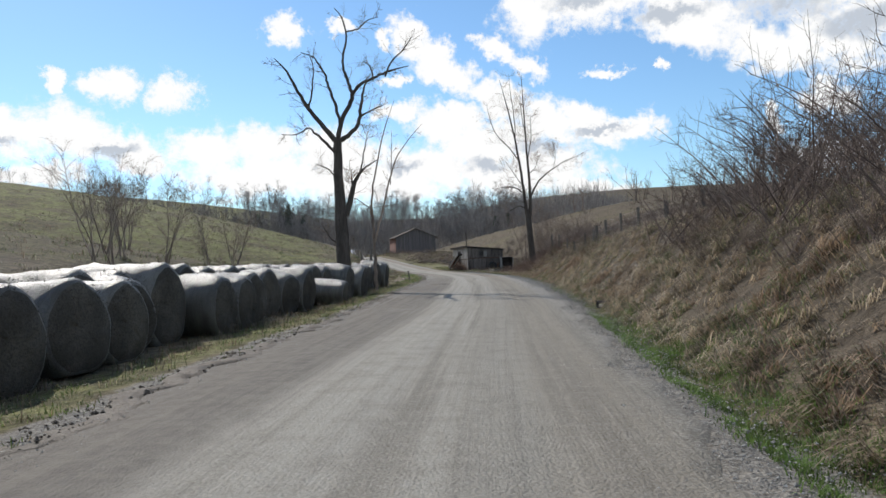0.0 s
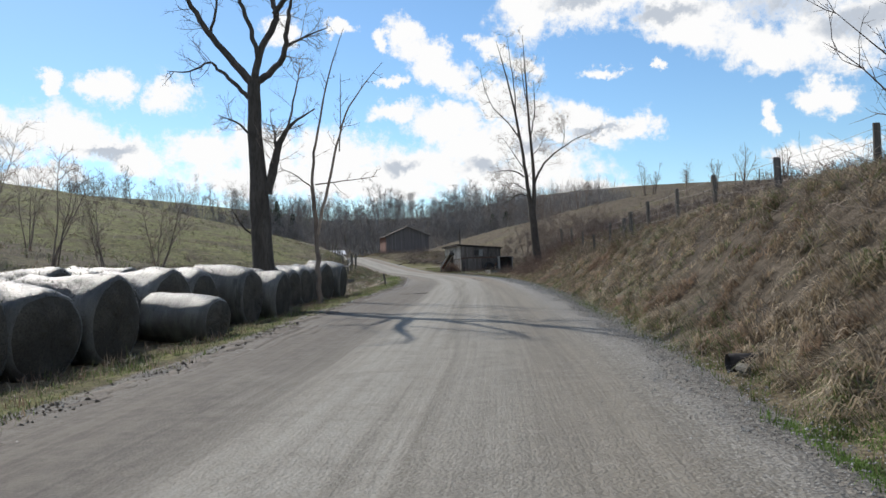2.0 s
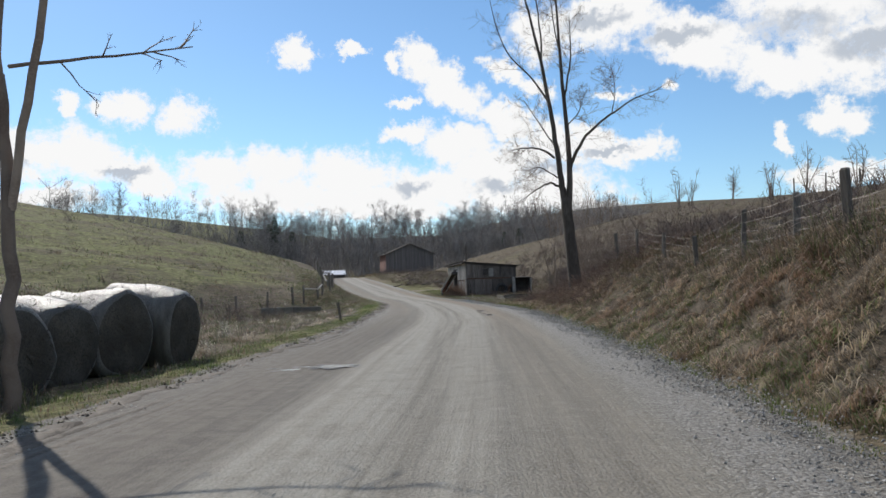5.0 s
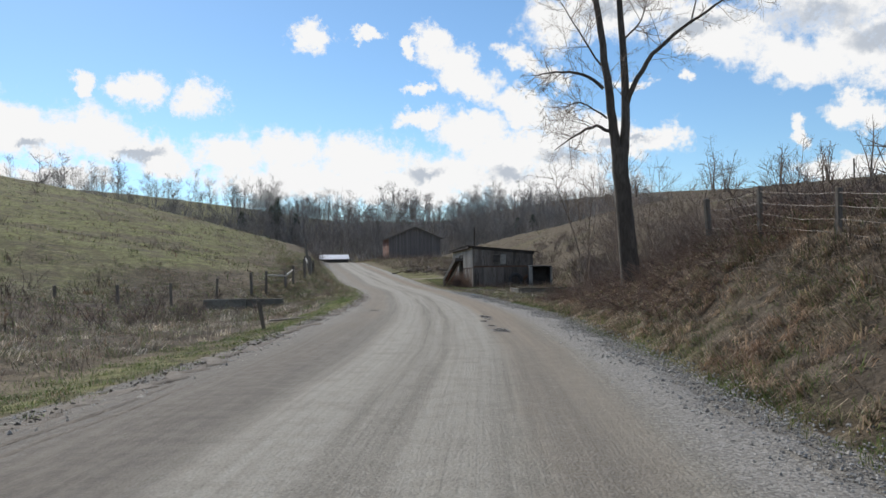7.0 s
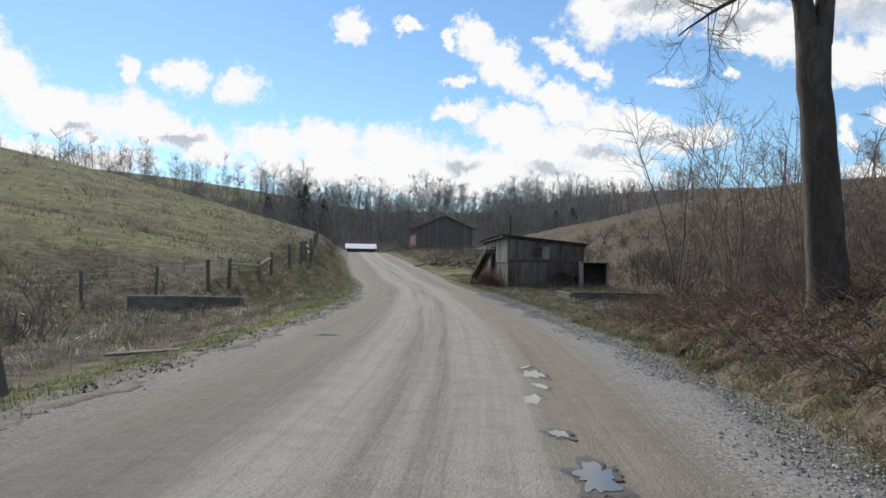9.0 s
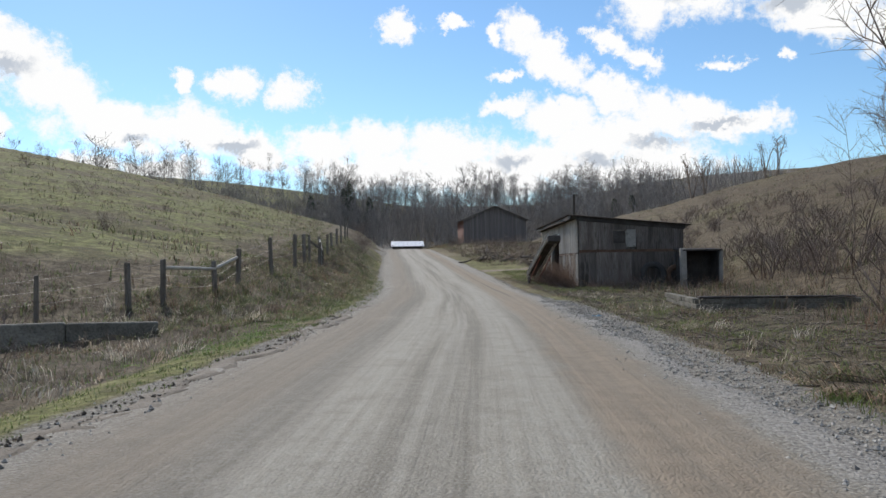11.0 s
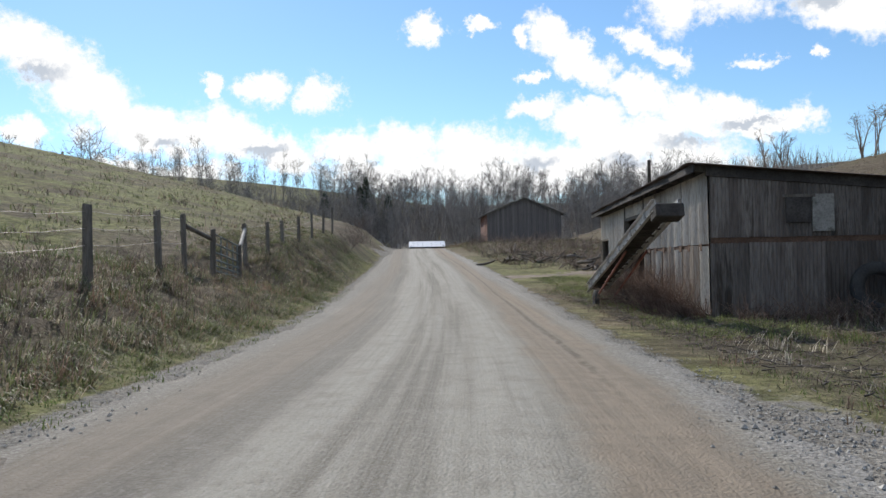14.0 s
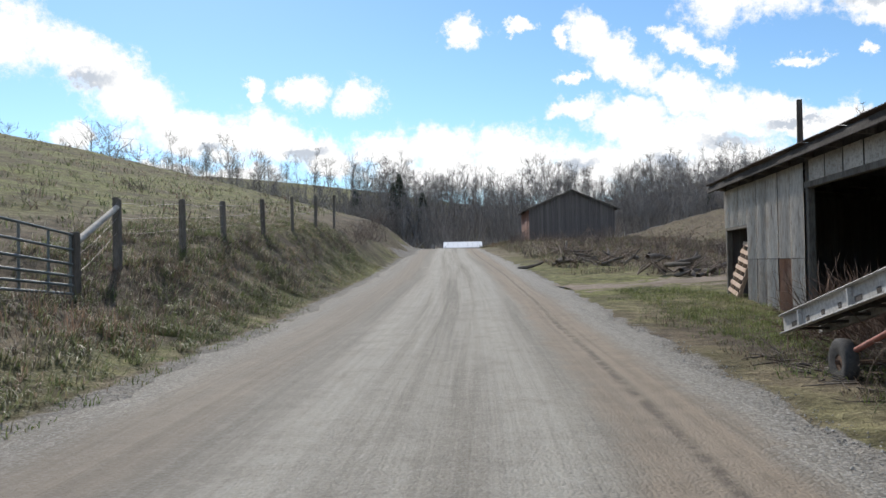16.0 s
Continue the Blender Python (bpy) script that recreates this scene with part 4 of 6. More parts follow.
def small_trees():
    rng = np.random.default_rng(21)
    # the slim forked tree by the end of the bales
    slim = [
        [(0, 0, 0.10), (0.02, 1.2, 0.085), (-0.02, 2.6, 0.075), (-0.12, 4.0, 0.07)],
        [(-0.10, 3.6, 0.055), (-0.05, 4.8, 0.048), (0.25, 6.2, 0.036), (0.65, 7.8, 0.024), (1.2, 9.2, 0.008)],
        [(0.02, 2.4, 0.055), (0.35, 3.6, 0.05), (0.75, 5.0, 0.042), (1.15, 6.3, 0.03), (1.9, 7.3, 0.018), (2.5, 7.9, 0.007)],
        [(0.0, 4.1, 0.025), (0.9, 4.2, 0.018), (2.1, 4.35, 0.007)],
        [(-0.1, 4.0, 0.025), (-0.7, 4.5, 0.018), (-1.2, 4.7, 0.007)],
        [(0.85, 5.2, 0.025), (0.95, 6.4, 0.018), (1.0, 7.8, 0.007)],
    ]
    limbed_tree("slim_tree", (-3.5, 37.3, ground_at(-3.5, 37.3) - 0.05), slim, rng, 0.25, 7, 0.7, "slim forked bare tree beside the hay bales", TWIG)
    for x, y, h, st in [(-14.6, 53, 4.6, 5), (-16.8, 46, 5.4, 4), (-18.9, 44.4, 6.6, 6), (-18.5, 39.8, 7.2, 5), (-21, 47, 5.4, 4),
                        (-16, 36.5, 5.2, 4), (-23, 55, 5.5, 4), (-13.4, 43.5, 4.4, 3)]:
        sapling("sapling", x, y, h, st, rng, "thin bare sapling on the winter pasture", twig=16, thick=0.042, spread=0.30)
    # young trees behind the big tree on the right bank and by the shed's hill
    for x, y, h, st in [(11.2, 85.6, 8.6, 2), (7.7, 75.0, 7.8, 3), (9.3, 76.0, 7.2, 3), (10.6, 79, 6.6, 2), (9.8, 70.5, 4.2, 5), (11.6, 73, 4.2, 5),
                        (12.4, 92, 6.5, 2), (9.6, 66.5, 3.2, 6), (11.5, 68.5, 3.6, 6), (12.5, 78, 5.5, 3), (9.3, 63.0, 2.8, 6), (10.8, 60.5, 2.8, 6), (10.2, 73.5, 6.2, 3), (11.3, 75, 6.4, 3), (9.9, 77.5, 5.8, 3), (8.9, 73.0, 4.2, 4), (12.3, 74.0, 5.0, 4)]:
        sapling("sapling", x, y, h, st, rng, "slender bare young tree on the overgrown hillside", twig=17, thick=0.012 + 0.0036 * h, spread=0.2 if h > 4 else 0.4)
    for x, y, h in [(27.2, 160, 5.6), (29.0, 162, 5.2), (37.5, 150, 6.2), (39, 149, 5.6), (18.6, 160, 5.6), (20.3, 161, 5.2), (38, 128, 6), (43, 118, 6.5), (46, 112, 6), (40.5, 122, 5)]:
        sapling("sapling", x, y, h, 4, rng, "small bare tree on the skyline of the hill", twig=10, thick=0.09)


small_trees()


def thickets():
    """Tangled bare brush on the right bank and along the fences: a few kinds, turned and sized."""
    rng = np.random.default_rng(33)

    def spread_out(spots, kinds, label, **shape):
        made = [sapling("thicket", x, y, 1.0, shape["stems"], rng, label, spread=shape["spread"], twig=shape["twig"], category="shrub", thick=shape["thick"], lift=shape["lift"], bark=BRUSH)
                for x, y, h in spots[:kinds]]
        for i, (x, y, h) in enumerate(spots):
            if i < kinds:
                made[i].scale = (h * 0.85, h * 0.85, h)
                continue
            copy = copy_thing(made[i % kinds], pose(x, y, ground_at(x, y) - 0.05, 0, 0, rng.uniform(0, 360)))
            copy.scale = (h * 0.85, h * 0.85, h)

    spread_out([(5.3, 9.0, 1.7), (6.4, 10.4, 2.1), (5.4, 11.6, 1.9), (7.1, 12.6, 3.1), (5.9, 14.0, 2.1), (7.6, 15.4, 3.3), (6.4, 17.0, 2.0),
                (5.6, 17.4, 2.4), (7.7, 18.6, 2.5), (5.4, 6.8, 1.5), (7.2, 8.6, 2.8), (5.0, 4.5, 1.3),
                (7.2, 5.5, 1.9), (4.6, 8.2, 0.9), (4.7, 10.3, 1.0), (4.9, 12.6, 1.0), (5.1, 15.2, 1.0), (5.4, 17.3, 0.9), (4.4, 6.2, 0.8), (6.2, 12.9, 2.0), (8.4, 13.8, 3.5), (8.4, 17.2, 3.1), (6.9, 15.0, 2.9), (8.2, 10.5, 3.1)],
               4, "tangled bare grey-brown thicket on the roadside bank", stems=32, spread=0.75, twig=9, thick=0.0070, lift=-0.05)
    spread_out([(8.9, 61.5, 2.0), (9.9, 64.5, 2.3), (8.8, 66.5, 1.8), (8.0, 68.5, 1.6), (9.0, 71.0, 1.8), (10.4, 58.6, 1.8), (11.2, 62.5, 2.2), (12.6, 66, 2.4),
                (11.5, 87, 1.8), (12.8, 84, 2.2), (13.5, 97, 2.4), (14.5, 104, 2.6), (8.6, 76.5, 1.3), (12.2, 100.5, 2.0), (10.2, 68.0, 2.0), (10.5, 74, 1.8), (11.5, 78, 2.0),
                (7.6, 66.0, 1.2), (7.4, 71.5, 1.0), (9.4, 80.5, 1.4), (10.6, 90, 1.6), (11.2, 94.5, 1.8)],
               3, "dense bare brush on the overgrown hillside", stems=18, spread=0.55, twig=8, thick=0.009, lift=-0.02)
    spread_out([(-9.6, 88.5, 0.9), (-9.8, 92.0, 1.0), (-10.2, 95.8, 0.8), (-10.9, 105.4, 0.8), (-8.8, 86.4, 0.7), (-10.3, 75.7, 0.75), (-9.5, 76.0, 0.6), (-8.8, 76.7, 0.65), (-11.0, 76.0, 0.8), (-8.0, 77.3, 0.45), (-9.9, 74.6, 0.5), (-12.2, 112, 1.0), (-12.8, 118, 1.3),
                (-14, 124, 1.6), (-15.5, 131, 1.8), (-17, 138, 2.0), (-20, 147, 2.2), (-11.2, 103.6, 0.7), (-9.2, 90.3, 0.8), (-22, 155, 2.0), (-16.5, 134, 1.6)],
               2, "low reddish-brown weeds along the pasture fence", stems=20, spread=0.8, twig=7, thick=0.009, lift=-0.03)
    spread_out([(-18, 60, 1.2), (-30, 92, 1.3), (-24, 104, 1.5), (-19, 96, 1.2), (-36, 120, 1.8), (-28, 118, 1.2), (-45, 110, 1.8), (-22, 80, 1.1), (-33, 76, 1.4), (-52, 135, 2.0), (-40, 95, 1.2), (-25, 125, 1.3), (-60, 150, 2)],
               2, "round bare bush on the pasture hill", stems=12, spread=0.8, twig=7, thick=0.012, lift=-0.02)


thickets()


def woods():
    """The leafless woods that close the valley, one mass of many trees."""
    rng = np.random.default_rng(77)
    kinds = []
    for _ in range(5):
        t = Tubes()
        h = 1.0
        line, _ = bend(rng, (0, 0, 0), (rng.normal(0, 0.04), rng.normal(0, 0.04), 1), h, 7, 0.035)
        t.add(line, np.linspace(0.0068, 0.0012, 8), 4)
        for _ in range(20):
            u = rng.uniform(0.25, 0.97) * 7
            i = min(int(u), 6)
            p = line[i] + (line[i + 1] - line[i]) * (u - i)
            a = rng.uniform(0, 2 * math.pi)
            ln = 0.36 * (1.15 - 0.8 * u / 7) * rng.uniform(0.7, 1.2)
            pts, _ = bend(rng, p, (math.cos(a) * 0.7, math.sin(a) * 0.7, 0.9), ln, 2, 0.22, 0.05)
            t.add(pts, np.linspace(0.0028, 0.0010, 3), 3)
            for _ in range(4):
                w = rng.integers(1, 3)
                e, _ = bend(rng, pts[w] * 0.6 + pts[w - 1] * 0.4, rng.normal(0, 0.6, 3) + np.array([0, 0, 0.8]), ln * 0.6, 1, 0.2, 0.05)
                t.add(e, np.array([0.0017, 0.0008]), 3)
        kinds.append((np.concatenate(t.v), np.concatenate(t.f)))
    v, f, count = [], [], 0
    spots = []
    for _ in range(260):
        spots.append((rng.uniform(-150, -52), rng.uniform(225, 340), rng.choice([7, 8, 9.5, 11, 12.5, 15])))
    for _ in range(640):
        spots.append((rng.uniform(-78, 30), rng.uniform(258, 345), rng.choice([6.5, 7.5, 8.5, 10, 12, 14.5])))
    for _ in range(100):
        spots.append((rng.uniform(0, 34), rng.uniform(245, 320), rng.uniform(6, 11)))
    for _ in range(50):
        spots.append((rng.uniform(-100, -48), rng.uniform(196, 235), rng.uniform(6, 10)))
    for x, y, h in spots:
        kv, kf = kinds[rng.integers(0, 5)]
        a = rng.uniform(0, 2 * math.pi)
        c, s = math.cos(a), math.sin(a)
        h = h * (0.82 + 0.22 * math.sin(x * 0.21 + 1.3 * math.sin(y * 0.05)) + 0.12 * math.sin(x * 0.53 + 2))
        wide = h * rng.uniform(1.0, 1.7)
        w = np.stack([(kv[:, 0] * c - kv[:, 1] * s) * wide + x, (kv[:, 0] * s + kv[:, 1] * c) * wide + y, kv[:, 2] * h + ground_at(x, y) - 0.3], 1)
        v.append(w)
        f.append(kf + count)
        count += len(kv)
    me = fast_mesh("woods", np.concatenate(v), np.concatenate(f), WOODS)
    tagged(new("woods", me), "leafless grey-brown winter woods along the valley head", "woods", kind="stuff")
    # brushy understorey at the foot of the woods
    t = Tubes()
    for _ in range(7000):
        x = rng.uniform(-130, 70)
        y = rng.uniform(248, 300) if x > -60 else rng.uniform(215, 260)
        z = ground_at(x, y)
        pts, _ = bend(rng, (x, y, z), (rng.normal(0, 0.5), rng.normal(0, 0.5), 1), rng.uniform(2, 5.5), 3, 0.25)
        t.add(pts, np.array([0.09, 0.07, 0.05, 0.02]), 3)
    for _ in range(5200):
        x = rng.uniform(-140, 66)
        y = rng.uniform(262, 330) if x > -62 else rng.uniform(232, 290)
        pts, _ = bend(rng, (x, y, ground_at(x, y)), (rng.normal(0, 0.22), rng.normal(0, 0.22), 1), rng.uniform(3.5, 8.5), 3, 0.16)
        t.add(pts, np.array([0.11, 0.08, 0.05, 0.02]), 3)
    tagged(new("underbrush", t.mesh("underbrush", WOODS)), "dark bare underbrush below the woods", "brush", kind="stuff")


woods()


def conifer(x, y, h, rng):
    tree = thing("conifer", (x, y, ground_at(x, y)), 0, "dark green conifer standing in the bare woods", "tree")
    t = Tubes()
    t.add([(0, 0, 0), (0, 0, h * 0.5), (0, 0, h)], [h * 0.014, h * 0.009, 0.03], 6)
    part("trunk", t.mesh("trunk", BARK), BARK, tree)
    v, f = [], []
    n = 2400
    for i in range(n):
        u = 1 - rng.uniform(0, 0.95) ** 0.62
        reach = (1 - u) * h * 0.27 + 0.12
        a = rng.uniform(0, 2 * math.pi)
        r = reach * rng.uniform(0.3, 1.05)
        c = np.array([math.cos(a) * r, math.sin(a) * r, u * h - 0.12 * r])
        s = rng.uniform(0.35, 0.8)
        tip = c + np.array([math.cos(a) * s, math.sin(a) * s, -0.35 * s])
        side = np.array([-math.sin(a), math.cos(a), rng.normal(0, 0.3)]) * s * 0.35
        k = len(v)
        v += [c - side, c + side, tip]
        f.append((k, k + 1, k + 2))
    part("foliage", fast_mesh("foliage", v, f, NEEDLE), NEEDLE, tree)


conifer_rng = np.random.default_rng(4)
for cx, cy, ch in [(-57, 280, 14.5), (-60.5, 286, 11), (-53.5, 290, 9), (-67, 275, 9.5), (18, 272, 5.5), (23, 276, 5.0)]:
    conifer(cx, cy, ch, conifer_rng)


# ---- fences ----
def post_mesh(name, height, wide, rng):
    bm = box((wide, wide, height), (0, 0, height / 2), bevel=wide * 0.16)
    for v in bm.verts:
        v.co += Vector((rng.normal(0, 0.006), rng.normal(0, 0.006), rng.normal(0, 0.012) if v.co.z > height * 0.8 else 0))
    me = bpy.data.meshes.new(name)
    bm.to_mesh(me)
    bm.free()
    me.materials.append(POST)
    return me


def wires(parent, tops, drops, rng):
    for drop in drops:
        t, line = Tubes(), []
        for a, b in zip(tops, tops[1:]):
            a, b = np.array(a), np.array(b)
            line += [a + (b - a) * u - np.array([0, 0, drop + 0.05 * math.sin(u * math.pi) * rng.uniform(0.3, 1.2)]) for u in np.linspace(0, 1, 6)[:5]]
        line.append(np.array(tops[-1]) - np.array([0, 0, drop]))
        t.add(line, np.full(len(line), 0.0045), 3)
        part("wire", t.mesh("wire", WIRE), WIRE, parent)


def fence(spots, label, drops, seed, wide=0.11):
    """Posts of (x, y, height of the top) joined by strands of wire."""
    rng = np.random.default_rng(seed)
    f = thing("fence", (0, 0, 0), 0, label, "fence")
    for x, y, top in spots:
        z = ground_at(x, y)
        m = pose(x, y, z - 0.3, rng.normal(0, 1.6), rng.normal(0, 1.6), rng.uniform(0, 90))
        piece("post", post_mesh("post", max(top - z, 0.5) + 0.3, wide * rng.uniform(0.85, 1.2), rng), f, m)
    wires(f, spots, drops, rng)
    return f


fence([(8.3, 20.5, 3.3), (8.1, 24.2, 3.25), (7.97, 27.7, 3.15), (7.84, 31.1, 3.16), (7.83, 34.3, 3.12), (7.87, 37.75, 3.02), (8.0, 40.7, 2.85), (8.25, 43.2, 2.75), (8.3, 46.1, 2.68),
       (8.27, 49.3, 2.29), (8.27, 52.6, 2.59), (8.21, 55.75, 2.92), (8.2, 58.9, 3.0)],
      "weathered wooden post and wire fence along the roadside bank", (0.08, 0.30, 0.52, 0.74), 1)
fence([(-15.5, 66, 1.0), (-14.2, 70, 0.9), (-13.2, 73.4, 0.85), (-12.13, 76.74, 0.87), (-10.97, 79.95, 1.04), (-9.61, 81.82, 1.32), (-9.01, 82.5, 1.39), (-8.3, 84.3, 1.34),
       (-8.26, 85.83, 1.73), (-8.03, 88.24, 2.14), (-8.4, 91.7, 2.35), (-9.25, 95.46, 2.51), (-9.61, 97.27, 2.54), (-9.62, 98.73, 2.22)],
      "grey wooden post and wire pasture fence above the ditch", (0.12, 0.42, 0.72), 2, 0.12)
fence([(-10.67, 102.62, 1.92), (-11.44, 104.74, 2.71), (-12.0, 108.0, 2.95), (-12.65, 111.2, 3.17), (-13.5, 115.4, 3.6), (-14.5, 120, 4.1), (-15.6, 125, 4.6), (-17, 131, 5.2)],
      "wooden post and wire fence on the bank beyond the gate", (0.12, 0.42, 0.72), 3, 0.13)
fence([(42.4, 127, 12.6), (43.2, 121.75, 12.6), (44.2, 116, 12.4), (45, 110, 12.0)], "old post and wire fence on the hill skyline", (0.1, 0.5), 4, 0.16)
fence([(-84.5, 187, 20.0), (-82.9, 191.4, 20.4), (-81, 196, 20.0)], "leaning wooden fence posts on the hilltop", (0.3,), 5, 0.3)


def rail(a, b, radius, label, material=RAIL):
    """A round brace rail fixed between two posts."""
    t = Tubes()
    a, b = np.array(a, float), np.array(b, float)
    pts = [a + (b - a) * u for u in np.linspace(0, 1, 5)]
    t.add(pts, np.array([1.05, 1.0, 0.97, 1.0, 0.9]) * radius, 9)
    me = t.mesh("brace_rail", material)
    ob = new("brace_rail", me)
    tagged(ob, label, "fence rail")


rail((-9.01, 82.5, 1.17), (-8.3, 84.3, 1.10), 0.05, "pale horizontal brace rail between fence posts")
rail((-8.3, 84.3, 1.12), (-8.26, 85.83, 1.45), 0.05, "pale slanting brace rail on fence posts")
rail((-9.61, 97.27, 2.25), (-9.62, 98.73, 1.95), 0.06, "weathered brace rail beside the field gate", POST)
rail((-10.67, 102.62, 1.75), (-11.44, 104.74, 2.5), 0.06, "pale slanting brace rail beside the field gate")


def leaning_post():
    x, y = -2.85, 58.9
    ob = thing("leaning_post", (x, y, ground_at(x, y) - 0.15), 0, "short dark wooden post leaning over the verge", "post")
    p = part("stake", post_mesh("stake", 0.88, 0.095, np.random.default_rng(9)), POST, ob)
    p.rotation_euler = (radians(4), radians(-10), 0.4)


leaning_post()


def field_gate():
    a, b = Vector((-9.62, 98.85, 0)), Vector((-10.62, 102.5, 0))
    length = (b - a).length
    za, zb = 0.98, 0.72
    gate = thing("field_gate", (a.x, a.y, za), math.degrees(math.atan2(b.y - a.y, b.x - a.x)), "closed grey tubular steel field gate on the pasture bank", "gate")
    drop = (zb - za) / length
    bar = lambda pts, r, name: part(name, tube(pts, r), GATEPAINT, gate)

    def tube(pts, r):
        t = Tubes()
        t.add(pts, np.full(len(pts), r), 8)
        return t.mesh("tube", GATEPAINT)

    x0, x1 = 0.12, length - 0.12
    for h in (0.12, 0.26, 0.42, 0.62, 0.86, 1.12):
        bar([(x0, 0, h + drop * x0), ((x0 + x1) / 2, 0, h + drop * length / 2), (x1, 0, h + drop * x1)], 0.024, "bar")
    for u in (0.0, 0.27, 0.52, 0.78, 1.0):
        x = x0 + (x1 - x0) * u
        bar([(x, 0.03, 0.10 + drop * x), (x, 0.03, 0.62 + drop * x), (x, 0.03, 1.14 + drop * x)], 0.022, "upright")
    for h in (0.3, 0.95):
        part("hinge", box((0.16, 0.06, 0.05), (0.04, 0, h), bevel=0.01), GATEPAINT, gate)


field_gate()


# ---- the tin shed ----
def corrugated(name, width, material, pitch=0.076, depth=0.009):
    """A corrugated sheet one metre high, standing in the x z plane, with its own thickness."""
    n = int(width / pitch * 4)
    xs = np.linspace(-width / 2, width / 2, n + 1)
    prof = depth * np.sin(xs / pitch * 2 * math.pi)
    v, f = [], []
    for back in (0.0, 0.004):
        for z in (0.0, 1.0):
            v.append(np.stack([xs, prof + back, np.full(n + 1, z)], 1))
    k = n + 1
    for i in range(n):
        f.append((i, i + 1, k + i + 1, k + i))
        f.append((2 * k + i + 1, 2 * k + i, 3 * k + i, 3 * k + i + 1))
        f.append((k + i, k + i + 1, 3 * k + i + 1, 3 * k + i))
        f.append((i + 1, i, 2 * k + i, 2 * k + i + 1))
    f += [(0, k, 3 * k, 2 * k), (k - 1, 3 * k - 1, 4 * k - 1, 2 * k - 1)]
    return fast_mesh(name, np.concatenate(v), f, material)


def tin_shed():
    rng = np.random.default_rng(14)
    ox, oy = 2.73, 95.55
    z0 = ground_at(ox, oy) - 0.08
    shed = thing("tin_shed", (ox, oy, z0), 6.2, "dilapidated shed of weathered corrugated sheets under a rusty sloping roof", "shed")
    wide, long, high, low = 4.35, 15.9, 3.07, 2.66
    top = lambda x: high + (low - high) * x / wide
    sheets = [corrugated("sheet", 0.74, SHEET) for _ in range(3)]
    dark = corrugated("sheet", 0.74, SHADESHEET)
    # posts
    for x, y in [(0.06, 0.08), (wide - 0.06, 0.08), (0.06, 6.95), (0.06, 10.15), (0.06, 13.85), (0.06, long), (wide - 0.06, long), (2.2, 0.1), (wide - 0.06, 8)]:
        part("post", box((0.13, 0.13, top(x) + 0.2), (x, y, top(x) / 2 - 0.1), bevel=0.015), POST, shed)
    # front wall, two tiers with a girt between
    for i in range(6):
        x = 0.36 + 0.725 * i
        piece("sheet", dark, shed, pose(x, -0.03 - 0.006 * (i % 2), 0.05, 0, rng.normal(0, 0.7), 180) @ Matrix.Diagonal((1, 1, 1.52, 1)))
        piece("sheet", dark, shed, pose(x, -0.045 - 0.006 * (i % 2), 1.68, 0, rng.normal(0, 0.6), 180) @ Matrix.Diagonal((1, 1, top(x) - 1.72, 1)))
    part("girt", box((wide, 0.06, 0.14), (wide / 2, 0.0, 1.62), bevel=0.01), RUST, shed, "rusty brown timber girt")
    part("shutter", box((0.48, 0.04, 0.50), (1.68, -0.085, 2.20), bevel=0.008), DARKSHADE, shed, "dark boarded hatch")
    part("hatch_rail", box((0.62, 0.05, 0.06), (1.70, -0.09, 2.48), bevel=0.008), POST, shed)
    part("pale_panel", box((0.42, 0.03, 0.74), (2.16, -0.085, 2.14), bevel=0.006), CONCRETE, shed, "pale unpainted panel")
    part("fascia", box((wide + 0.2, 0.05, 0.20), (wide / 2, -0.07, (high + low) / 2 - 0.06), (0, math.degrees(math.atan2(high - low, wide)), 0), bevel=0.008), DARKSHADE, shed)
    # road side: sheets, wide opening, sheets, doorway
    def tier(y, z, h, mesh, tilt=0.0):
        piece("sheet", mesh, shed, pose(-0.03 - 0.006 * rng.integers(0, 2), y, z, tilt, 0, 90) @ Matrix.Diagonal((1, 1, h, 1)))

    for i in range(9):
        y = 0.37 + 0.745 * i
        tier(y, 0.08 + rng.uniform(0, 0.10), 1.36 + rng.uniform(-0.06, 0.04), BROWNSHEET if i % 3 else sheets[i % 3], rng.normal(0, 0.6))
        tier(y, 1.56, high - 1.62, sheets[(i + 1) % 3], rng.normal(0, 0.4))
    part("girt", box((0.07, 6.8, 0.13), (0.02, 3.45, 1.52), bevel=0.01), RUST, shed, "rusty brown timber girt")
    for k in range(7):
        part("rust_plate", box((0.012, 0.16 + 0.05 * (k % 3), 0.15), (-0.052, 0.55 + 0.9 * k + 0.13 * (k % 2), 1.50), bevel=0.003), RUST, shed, "rusted square plate")
    for i in range(5):
        y = 10.55 + 0.745 * i
        tier(y, 0.05, 1.25, sheets[i % 3] if i != 1 else REDSHEET, rng.normal(0, 0.5))
        tier(y, 1.31, high - 1.40, sheets[(i + 2) % 3])
    for y in (7.3, 8.05, 8.8, 9.55):
        tier(y, 2.62, high - 2.70, sheets[int(y) % 3])
    for y in (14.25, 15.0, 15.55):
        tier(y, 2.08, high - 2.16, sheets[int(y) % 3])
    part("lintel", box((0.10, 3.3, 0.12), (0.02, 8.55, 2.58), bevel=0.01), POST, shed)
    part("lintel", box((0.10, 2.0, 0.10), (0.02, 14.8, 2.06), bevel=0.01), POST, shed)
    # far walls
    for i in range(26):
        y = 0.35 + 0.61 * i
        piece("board", SHEDBOARD, shed, pose(wide, y, low / 2) @ Matrix.Diagonal((0.03, 0.594, low, 1)))
    for i in range(7):
        x = 0.31 + 0.62 * i
        piece("board", SHEDBOARD, shed, pose(x, long + 0.03, top(x) / 2) @ Matrix.Diagonal((0.619, 0.03, top(x), 1)))
